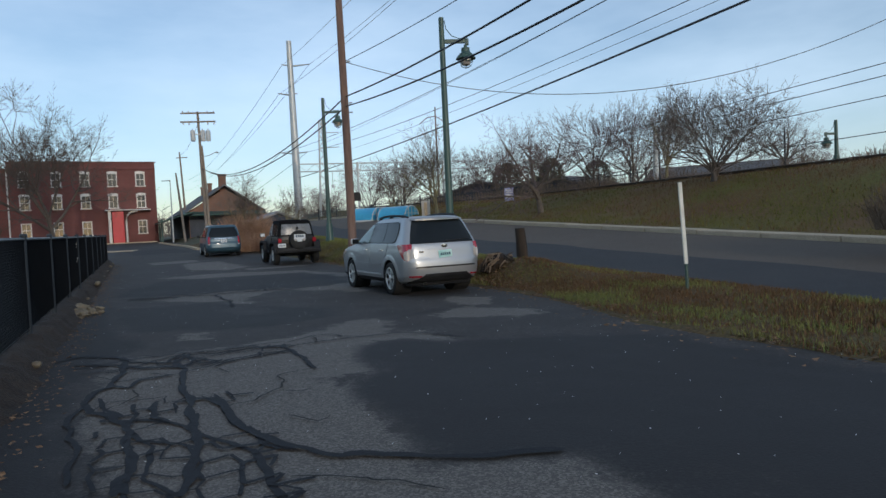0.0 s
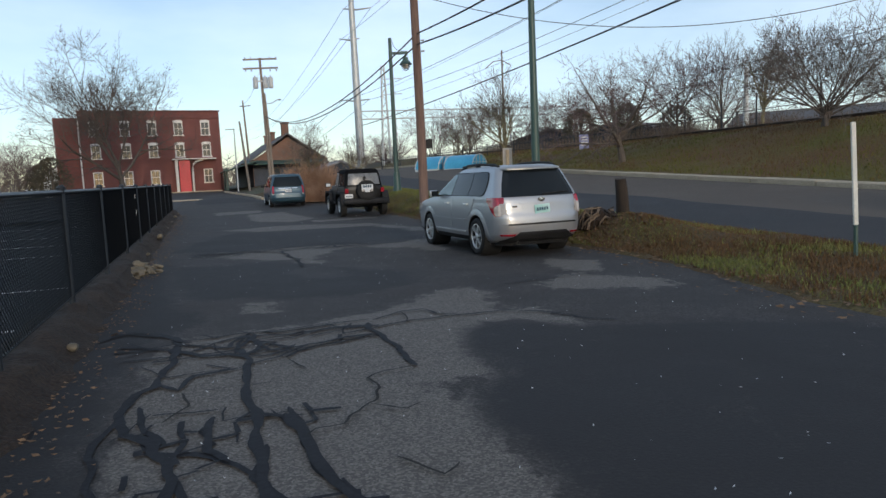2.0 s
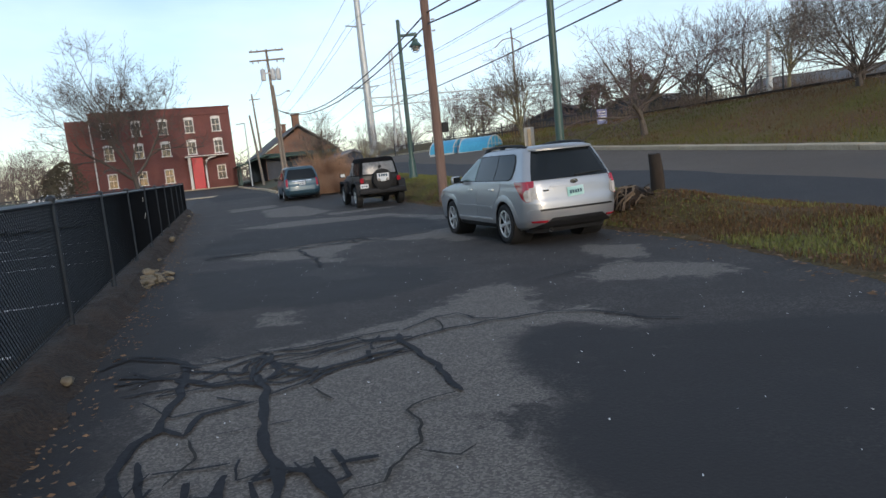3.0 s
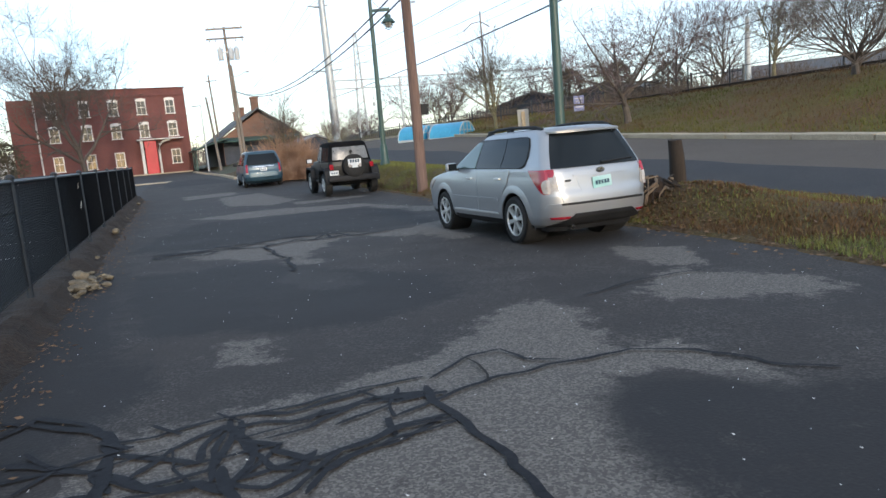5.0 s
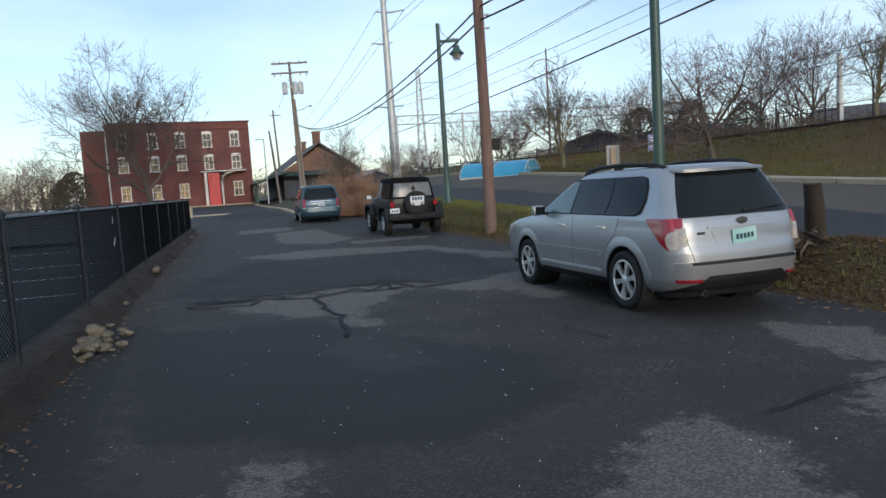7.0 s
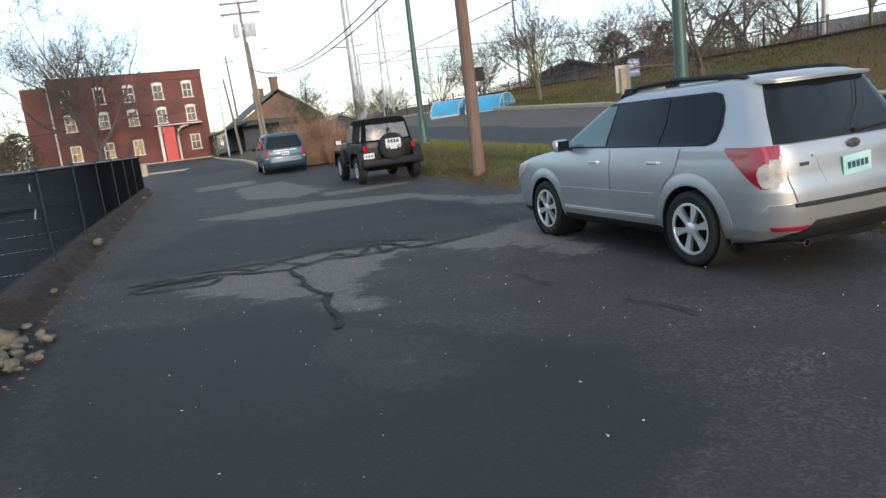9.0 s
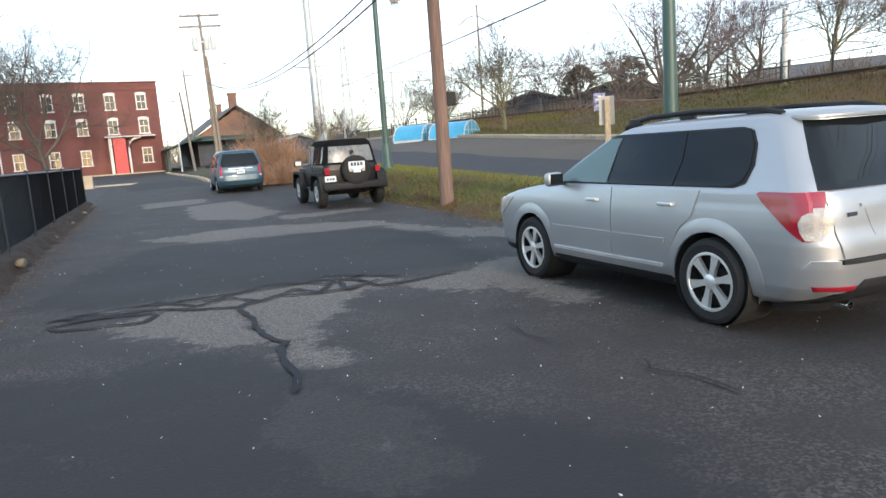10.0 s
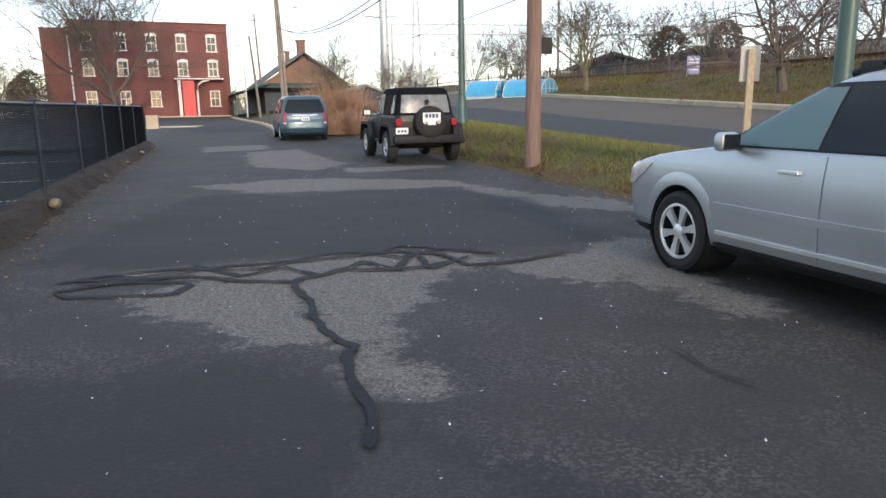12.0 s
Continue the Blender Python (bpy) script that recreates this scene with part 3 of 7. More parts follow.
for i in range(44):
    u = -33 + i * 2.5
    ob = new("kerb_stone", kerb_mesh)
    x, y = xy(u, 8.66)
    ob.matrix_world = pose(x, y, road_z(u, 8.3) + 0.0 + 0.006 * math.sin(i * 2.3), math.degrees(math.atan(0.045)) if 0 < u < 45 else 0, 0, HEAD + 0.25 * math.sin(i * 1.7))
    ob.parent = kerb

# pale kerb curving round the grass island before the station
island = thing("island_kerb", Matrix(), "pale concrete kerb round the grass island", "kerb", kind="structure")
bm = bmesh.new()
block(bm, 0.25, 2.96, 0.34, Matrix(), 0.02)
ik_mesh = bpy.data.meshes.new("island_kerb_stone")
bm.to_mesh(ik_mesh)
bm.free()
ik_mesh.materials.append(M_CONCRETE)
for i in range(12):
    u = 46.5 + 3 * i
    v = -4.2 - 1.5 * smoothstep(50, 80, u)
    x, y = xy(u, v)
    ob = new("kerb_stone", ik_mesh)
    ob.matrix_world = pose(x, y, lot_z(u) - 0.02, 0, 0, HEAD + 3)
    ob.parent = island

# painted lines on the court
for u, v0, v1 in ((2.6, -17.5, -10.5), (6.45, -17.5, -10.5), (12.9, -17, -10.5), (16.3, -17, -10.5), (19.8, -18, -10.5), (25.7, -19, -10.6)):
    bm = bmesh.new()
    a = [xy(u - 0.05, v0), xy(u + 0.05, v0), xy(u + 0.05, v1), xy(u - 0.05, v1)]
    z = lot_z(u) - 0.14
    slab(bm, a, z - 0.004, z + 0.001)
    tagged(part("court_line", bm, M_WHITE_LINE), "worn white line painted on the court", "line", kind="structure")


# ---- seams and cracks of the lane ----
SEAM_RISE = [0.0]


def seam(bm, points, width, seed, wander=0.12, lift=0.012, step=0.06, tip=0.3):
    """A ribbon of tar that wanders along (u, v) points."""
    SEAM_RISE[0] = (SEAM_RISE[0] + 0.00037) % 0.0085
    lift += SEAM_RISE[0]
    pts = []
    for (ua, va), (ub, vb) in zip(points, points[1:]):
        n = max(2, int(math.hypot(ub - ua, vb - va) / step))
        pts += [(ua + (ub - ua) * k / n, va + (vb - va) * k / n) for k in range(n)]
    pts.append(points[-1])
    line = []
    for i, (u, v) in enumerate(pts):
        e = min(1.0, i / 6, (len(pts) - 1 - i) / 6) if len(pts) > 12 else 0.5
        line.append((u + e * wander * noise.noise(Vector((u * 1.5, v * 1.5, seed))) + e * 0.4 * wander * noise.noise(Vector((u * 5, v * 5, seed + 4))),
                     v + e * wander * noise.noise(Vector((u * 1.5, v * 1.5, seed + 11))) + e * 0.4 * wander * noise.noise(Vector((u * 5, v * 5, seed + 15)))))
    last = None
    for i, (u, v) in enumerate(line):
        a, b = line[max(0, i - 1)], line[min(len(line) - 1, i + 1)]
        du, dv = b[0] - a[0], b[1] - a[1]
        d = math.hypot(du, dv) or 1.0
        w = 0.5 * width * (1 + 0.6 * noise.noise(Vector((u * 4, v * 4, seed + 40))))
        if i in (0, len(line) - 1):
            w *= tip
        pair = []
        for s in (-1, 1):
            x, y = xy(u - s * dv / d * w, v + s * du / d * w)
            pair.append(bm.verts.new((x, y, lot_z(u) + lift)))
        if last:
            bm.faces.new((last[0], pair[0], pair[1], last[1]))
        last = pair


rng = random.Random(11)


def tar(bm, width, seed, *points):
    seam(bm, points, width * 0.85, seed, 0.1)


# the wide tangle of sealed cracks: strands across the lane
bm = bmesh.new()
tar(bm, 0.07, 1, (0.97, -9.24), (0.64, -8.88), (0.37, -8.61), (0.11, -8.53), (-0.22, -8.61), (-0.46, -8.5))
tar(bm, 0.06, 2, (0.55, -9.3), (0.9, -9.05), (0.65, -8.7), (0.03, -8.5), (-0.32, -8.17), (0.05, -7.95), (-0.03, -7.54), (-0.01, -7.11), (-0.05, -6.67))
tar(bm, 0.05, 3, (-0.02, -9.12), (-0.13, -8.69), (-0.47, -8.36), (-0.43, -8.03), (0.2, -7.84), (0.08, -7.53), (0.2, -7.0))
tar(bm, 0.04, 4, (0.13, -7.9), (-0.63, -7.76), (-0.79, -7.54), (-0.63, -7.22), (-0.46, -6.77))
tar(bm, 0.035, 5, (0.2, -8.53), (0.18, -8.29), (0.21, -7.98), (0.22, -7.68), (0.24, -7.22), (0.23, -6.65))
tar(bm, 0.055, 6, (-0.33, -8.42), (-0.07, -8.23), (0.08, -7.93), (-0.28, -7.77), (-0.51, -7.88), (-0.68, -7.93), (-0.83, -7.79), (-0.74, -7.61), (-0.52, -7.51))
tar(bm, 0.06, 7, (0.22, -9.09), (0.07, -8.85), (-0.14, -8.61), (-0.48, -8.33), (-0.58, -8.1), (-0.77, -7.98))
tar(bm, 0.04, 8, (-0.22, -7.74), (-0.22, -7.46), (-0.03, -7.14), (-0.09, -6.73))
tar(bm, 0.05, 9, (-0.38, -7.73), (-0.65, -7.54), (-0.58, -7.29), (-0.47, -7.07), (-0.46, -6.72))
tar(bm, 0.04, 10, (-0.97, -7.65), (-0.79, -7.54), (-0.68, -7.25), (-0.61, -6.98), (-0.57, -6.7))
tar(bm, 0.045, 11, (-0.61, -8.05), (-0.21, -8.0), (0.0, -7.93))
tar(bm, 0.04, 12, (0.13, -6.88), (-0.13, -6.99), (-0.22, -7.16), (-0.29, -7.34))
# the seam that leaves it to the right, and the short thick one back along the lane
tar(bm, 0.04, 13, (-0.32, -7.02), (-0.24, -6.67), (-0.08, -6.3), (-0.08, -5.92), (-0.06, -5.56), (-0.09, -5.25), (-0.3, -4.93), (-0.6, -4.77), (-0.85, -4.72), (-1.1, -4.45))
tar(bm, 0.03, 14, (0.15, -6.64), (0.43, -6.23), (0.43, -6.01), (0.14, -5.93), (-0.02, -5.71))
tar(bm, 0.065, 15, (0.05, -6.7), (-0.24, -6.75), (-0.5, -6.7), (-1.12, -6.69), (-1.5, -6.75), (-1.75, -6.72))
# long strands running back along the lane
tar(bm, 0.075, 16, (-0.05, -8.53), (-0.9, -8.59), (-1.41, -8.66), (-1.56, -8.79), (-2.06, -8.81), (-2.41, -8.79), (-2.61, -8.58), (-2.9, -8.48), (-3.3, -8.5), (-4.03, -8.46), (-4.55, -8.54))
tar(bm, 0.05, 17, (-1.27, -8.67), (-1.57, -8.5), (-1.21, -8.35), (-1.17, -8.19), (-1.13, -8.02))
tar(bm, 0.075, 18, (-0.46, -7.98), (-1.16, -7.98), (-1.8, -8.04), (-2.26, -8.0), (-2.8, -8.01), (-3.5, -8.03), (-4.45, -8.12), (-4.75, -8.2))
tar(bm, 0.04, 19, (-1.04, -7.93), (-0.9, -7.65), (-0.58, -7.41), (-0.53, -6.69))
tar(bm, 0.09, 20, (-2.43, -7.82), (-2.68, -7.77), (-3.1, -7.7), (-3.59, -7.66), (-3.82, -7.57), (-4.2, -7.45), (-4.56, -7.26), (-4.85, -6.8), (-5.06, -6.32), (-5.2, -6.0))
tar(bm, 0.06, 21, (-2.3, -8.25), (-2.64, -8.26), (-2.84, -8.29), (-3.05, -8.19))
tar(bm, 0.05, 22, (-2.32, -7.99), (-2.46, -7.84), (-2.49, -7.71))
tar(bm, 0.05, 23, (-1.82, -8.73), (-2.33, -8.66), (-2.64, -8.52))
tar(bm, 0.06, 24, (-2.74, -8.64), (-2.87, -8.4), (-3.13, -8.14), (-3.5, -8.0))
tar(bm, 0.06, 25, (-2.9, -7.97), (-3.3, -8.08), (-3.74, -7.88), (-4.11, -7.75), (-4.62, -7.69), (-5.1, -7.7))
tar(bm, 0.05, 26, (-3.16, -8.46), (-3.54, -8.42), (-3.7, -8.39), (-4.31, -8.37), (-4.75, -8.2))
tar(bm, 0.05, 27, (-3.47, -8.39), (-3.68, -8.16), (-3.9, -8.03))
tar(bm, 0.05, 28, (-2.29, -7.78), (-3.2, -7.72), (-4.03, -7.66), (-4.29, -7.45))
tar(bm, 0.05, 29, (-1.4, -8.73), (-2.49, -8.9), (-3.3, -8.85), (-4.2, -8.8))


def crazing(bm, u0, u1, v0, v1, su, sv, keep, width, seed, fade=None):
    """A net of sealed cracks: the edges of jostled six-sided cells."""
    r = random.Random(seed)
    spot = {}

    def corner(i, j):
        if (i, j) not in spot:
            spot[i, j] = (u0 + i * su + r.uniform(-0.32, 0.32) * su, v0 + (j + 0.25 * (i % 2)) * sv + r.uniform(-0.3, 0.3) * sv)
        return spot[i, j]

    ni, nj = int((u1 - u0) / su), int((v1 - v0) / sv)
    for i in range(ni):
        for j in range(nj):
            links = [(i, j + 1)] if (i + j) % 2 else []
            links.append((i + 1, j))
            for q in links:
                a, b = corner(i, j), corner(*q)
                if fade and not fade(*a):
                    continue
                if r.random() < keep:
                    seam(bm, [a, b], width * r.uniform(0.45, 1.2), seed + i * 1.3 + j * 2.1, 0.08 * (su + sv) * 2, step=0.045, tip=0.9)


crazing(bm, -5.2, -2.3, -8.7, -7.3, 0.17, 0.2, 0.85, 0.034, 400, lambda u, v: noise.noise(Vector((u * 0.8, v * 0.8, 5))) > -0.3)
crazing(bm, -0.6, 0.35, -9.0, -6.7, 0.22, 0.38, 0.6, 0.034, 420)
crazing(bm, -2.4, -0.6, -8.7, -7.7, 0.4, 0.45, 0.4, 0.02, 440)
tagged(part("tar_seams", bm, M_TAR), "black tangle of tar seams sealing the asphalt cracks", "tar seams", kind="stuff")

# the long looping seam across the lane and the one that runs from it
bm = bmesh.new()
tar(bm, 0.075, 201, (8.7, -8.55), (8.83, -8.13), (8.71, -7.6), (8.5, -7.48), (8.35, -7.6), (8.42, -8.08), (8.5, -8.42), (8.72, -8.55))
tar(bm, 0.085, 202, (9.0, -8.6), (9.17, -8.22), (9.19, -7.71), (9.12, -7.23), (9.18, -6.4), (9.2, -5.62), (8.94, -5.23), (8.5, -5.15), (8.42, -4.74), (8.55, -4.05))
tar(bm, 0.090, 203, (8.9, -8.4), (8.83, -8.13), (8.92, -7.56), (8.53, -7.05), (8.42, -6.69), (8.65, -6.27), (8.5, -5.8), (8.6, -5.2))
tar(bm, 0.070, 204, (9.35, -7.53), (8.76, -7.14), (8.94, -6.74), (8.52, -6.49), (8.9, -6.02), (8.51, -5.79), (9.07, -5.42), (8.4, -5.5), (8.77, -5.0))
tar(bm, 0.065, 205, (9.05, -8.5), (8.95, -7.9), (9.05, -7.4), (8.9, -6.9), (9.3, -6.3), (9.35, -5.9), (9.0, -5.6), (9.2, -5.2), (8.8, -4.7))
tar(bm, 0.060, 206, (9.4, -6.1), (9.2, -5.8), (9.45, -5.5), (9.2, -5.1), (9.0, -4.8))
tar(bm, 0.07, 207, (8.42, -6.69), (7.6, -6.67), (7.11, -6.66), (6.78, -6.58), (6.64, -6.49), (6.24, -6.58), (5.79, -6.64), (5.35, -6.69))
tar(bm, 0.03, 208, (12.32, -8.04), (12.31, -7.55), (12.02, -7.05))
tar(bm, 0.03, 210, (1.5, -4.6), (1.62, -4.0), (1.67, -3.48), (1.65, -3.0))
tagged(part("tar_seams", bm, M_TAR), "thin looping tar seams across the lane", "tar seams", kind="stuff")

# open hairline cracks
bm = bmesh.new()
CRACKS = [
    [(-1.74, -6.72), (-1.83, -6.92), (-1.99, -7.09), (-2.29, -7.21), (-2.42, -7.35), (-2.78, -7.47), (-2.8, -7.64), (-2.9, -7.75)],
    [(0.44, -6.25), (0.21, -6.24), (-0.11, -6.35)], [(6.0, -4.78), (5.6, -4.8), (5.33, -4.7)], [(4.6, -4.45), (4.37, -4.52), (4.14, -4.36), (3.8, -4.4)], [(-1.65, -8.46), (-2.02, -8.4), (-2.33, -8.51)], [(-1.1, -7.6), (-1.4, -7.52)], [(-2.55, -7.25), (-2.7, -7.1), (-2.62, -6.98)],
    [(14.7, -7.9), (14.5, -6.2), (14.3, -4.3)], [(17.4, -7.0), (17.2, -4.9)], [(-3.4, -7.35), (-3.7, -7.2), (-3.6, -7.05)], [(-4.75, -7.6), (-5.0, -7.2), (-5.4, -6.9)],
]
for k, pts in enumerate(CRACKS):
    seam(bm, pts, 0.018, 300 + k, 0.16, lift=0.016)
tagged(part("open_cracks", bm, M_CRACK), "thin open cracks in the asphalt", "cracks", kind="stuff")


# ---- vehicles: a body is a stack of rounded outlines ----
class Body:
    """Stacked outlines: straight flanks a little bowed, rounded corners, a slightly crowned nose and tail."""

    def __init__(self, levels):
        self.levels = levels  # z, front, rear, half width, squareness

    def level(self, z):
        f, r, w, n = lerp_table(self.levels, z)
        c, a = (f + r) / 2, (f - r) / 2
        q = min(1.5 / n, 0.8 * w, 0.8 * a)
        return c, a, w, q, w * (1 - 0.045 * ((a - q) / a) ** 2)

    def side(self, x, z):
        c, a, w, q, we = self.level(z)
        d = min(abs(x - c), a * 0.9999)
        if d <= a - q:
            return w * (1 - 0.045 * (d / a) ** 2)
        return we - q + math.sqrt(max(0.0, q * q - (d - a + q) ** 2))

    def end(self, y, z):
        c, a, w, q, we = self.level(z)
        d = min(abs(y), we * 0.9999)
        crown = 0.05 * (d / we) ** 2
        if d <= we - q:
            return c, a - crown
        return c, a - crown - q + math.sqrt(max(0.0, q * q - (d - we + q) ** 2))

    def rear(self, y, z):
        c, d = self.end(y, z)
        return c - d

    def front(self, y, z):
        c, d = self.end(y, z)
        return c + d

    def mesh(self, bm, rows=44, wells=(), flank=46):
        """Builds the skin; wells are round wheel openings (x, z, radius) in both flanks."""
        z0, z1 = self.levels[0][0], self.levels[-1][0]
        zs = sorted({round(z0 + (z1 - z0) * i / rows, 4) for i in range(rows + 1)} | {l[0] for l in self.levels})
        rings = []
        for z in zs:
            c, a, w, q, we = self.level(z)
            quarter = []
            for k in range(7):
                y = (we - q) * k / 7
                quarter.append((self.front(y, z) - c, y))
            for k in range(9):
                t = math.pi / 2 * k / 8
                y = we - q + q * math.sin(t)
                quarter.append((a - q + q * math.cos(t) - 0.05 * (y / we) ** 2 * math.cos(t), y))
            for k in range(1, flank // 2 + 1):
                x = (a - q) * (1 - 2 * k / flank)
                quarter.append((x, self.side(c + x, z)))
            loop = quarter + [(-x, y) for x, y in quarter[-2::-1]]
            loop += [(x, -y) for x, y in loop[-2:0:-1]]
            rings.append([bm.verts.new((c + x, y, z)) for x, y in loop])
        n = len(rings[0])
        gone = set()
        for p in [v for ring in rings for v in ring]:
            for x, z, r in wells:
                d = math.hypot(p.co.x - x, p.co.z - z)
                if d < r and abs(p.co.y) > 0.3:
                    gone.add(p)
        for p, o in zip(rings, rings[1:]):
            for k in range(n):
                four = (p[k], p[(k + 1) % n], o[(k + 1) % n], o[k])
                if not all(v in gone for v in four):
                    bm.faces.new(four)
        if not wells:
            bm.faces.new(rings[0][::-1])
        bm.faces.new(rings[-1])
        for p in gone:
            for x, z, r in wells:
                d = math.hypot(p.co.x - x, p.co.z - z)
                if d < r:
                    k = r / max(d, 0.01)
                    p.co.x, p.co.z = x + (p.co.x - x) * k, z + (p.co.z - z) * k
                    s = 1 if p.co.y > 0 else -1
                    p.co.y = s * self.side(p.co.x, max(z0, min(z1, p.co.z)))
        bmesh.ops.delete(bm, geom=[v for v in bm.verts if not v.link_faces], context="VERTS")


def panel(bm, project, rows, off=0.004, n=10, m=6, deep=0.03):
    """A shell over the body: rows of (z, from, to), laid on by project(s, z, off)."""
    z0, z1 = rows[0][0], rows[-1][0]
    zs = sorted({z0 + (z1 - z0) * i / m for i in range(m + 1)} | {r[0] for r in rows})
    outer, inner = [], []
    for z in zs:
        a, b = lerp_table(rows, z)
        outer.append([bm.verts.new(project(a + (b - a) * k / n, z, off)) for k in range(n + 1)])
        inner.append([bm.verts.new(project(a + (b - a) * k / n, z, -deep)) for k in range(n + 1)])
    for i in range(len(zs) - 1):
        for k in range(n):
            bm.faces.new((outer[i][k], outer[i][k + 1], outer[i + 1][k + 1], outer[i + 1][k]))
    top = len(zs) - 1
    for k in range(n):
        bm.faces.new((outer[0][k], inner[0][k], inner[0][k + 1], outer[0][k + 1]))
        bm.faces.new((outer[top][k], outer[top][k + 1], inner[top][k + 1], inner[top][k]))
    for i in range(top):
        bm.faces.new((outer[i][0], outer[i + 1][0], inner[i + 1][0], inner[i][0]))
        bm.faces.new((outer[i][n], inner[i][n], inner[i + 1][n], outer[i + 1][n]))
    bmesh.ops.recalc_face_normals(bm, faces=bm.faces)


def on_side(body, s):
    return lambda x, z, o: (x, s * (body.side(x, z) + o), z)


def on_rear(body):
    return lambda y, z, o: (body.rear(y, z) - o, y, z)


def on_front(body):
    return lambda y, z, o: (body.front(y, z) + o, y, z)


def shell(name, project, rows, material, parent, label="", off=0.004, n=10, m=6, deep=0.03):
    bm = bmesh.new()
    panel(bm, project, rows, off, n, m, deep)
    return part(name, bm, material, parent, label, smooth=True)


def wheel(parent, x, y, r, width, side, spokes=6, rim=M_ALLOY, rim_r=0.66, flare=0.15):
    """A wheel with its tyre, rim, hub and spokes; side is +1 where its face looks to +y."""
    hub = new("wheel")
    hub.parent = parent
    hub.matrix_local = pose(x, y, r, -90 * side, 0, 0)
    h = width / 2
    bm = bmesh.new()
    lathe(bm, [(rim_r * r, -h * 0.9), (0.86 * r, -h), (0.97 * r, -h * 0.8), (r, -h * 0.45), (r, h * 0.45), (0.97 * r, h * 0.8), (0.86 * r, h), (rim_r * r, h * 0.9), (rim_r * r * 0.96, 0)], Matrix(), 40, True)
    part("tyre", bm, M_RUBBER, hub, smooth=True)
    q = rim_r * r
    bm = bmesh.new()
    lathe(bm, [(q * 1.01, h * 0.93), (q * 0.93, h * 0.95), (q * 0.9, h * 0.8), (q * 0.94, h * 0.7), (q * 1.01, h * 0.6)], Matrix(), 40, True)
    part("rim", bm, rim, hub, smooth=True)
    # drum and inner barrel in black, putting in the shade between the spokes
    bm = bmesh.new()
    lathe(bm, [(0, h * 0.1), (q * 0.5, h * 0.1), (q * 0.52, h * 0.02), (q * 0.96, 0.0), (q * 0.97, h * 0.7), (q * 1.0, h * 0.7), (q * 1.0, -h * 0.5), (0, -h * 0.5)], Matrix(), 24)
    part("shaded_drum", bm, M_RUBBER, hub)
    for k in range(spokes):
        bm = bmesh.new()
        slab(bm, [(q * 0.1, -q * 0.1), (q * 0.5, -q * flare * 0.62), (q * 0.92, -q * flare), (q * 0.95, 0), (q * 0.92, q * flare), (q * 0.5, q * flare * 0.62), (q * 0.1, q * 0.1)], h * 0.55, h * 0.86, pose(0, 0, 0, 0, 0, k * 360 / spokes + 14))
        part("spoke", bm, rim, hub)
    bm = bmesh.new()
    lathe(bm, [(q * 0.26, h * 0.5), (q * 0.26, h * 0.86), (q * 0.18, h * 0.95), (0, h * 0.96)], Matrix(), 20)
    part("hub_cap", bm, rim, hub, smooth=True)
    return hub


def arch_trim(name, parent, body, s, x, z, r0, r1, a0, a1, out, material, steps=26):
    """A flare round a wheel well, standing proud of the side."""
    bm = bmesh.new()
    rows = []
    for i in range(steps + 1):
        a = radians(a0 + (a1 - a0) * i / steps)
        row = []
        for r, o in ((r0, -0.03), (r0, out), (r0 + (r1 - r0) * 0.45, out), (r1, 0.002), (r1, -0.03)):
            px, pz = x + r * math.cos(a), z + r * math.sin(a)
            row.append(bm.verts.new((px, s * (body.side(px, pz) + o), pz)))
        rows.append(row)
    for p, q in zip(rows, rows[1:]):
        for k in range(4):
            bm.faces.new((p[k], p[k + 1], q[k + 1], q[k]))
    bmesh.ops.recalc_face_normals(bm, faces=bm.faces)
    return part(name, bm, material, parent, smooth=True)


def plate_bars(parent, origin, w, h, material, bars=3):
    """A number plate with plain dark bars in place of its characters."""
    bm = bmesh.new()
    block(bm, w, 0.012, h, origin, 0.004)
    pl = part("number_plate", bm, material, parent, "pale number plate with plain dark bars")
    for k in range(bars):
        bm = bmesh.new()
        block(bm, w * 0.5 / bars, 0.006, h * 0.34, origin @ at((k - (bars - 1) / 2) * w * 0.78 / bars, -0.0085, -h * 0.03))
        part("bar", bm, M_INK, pl)
    return pl


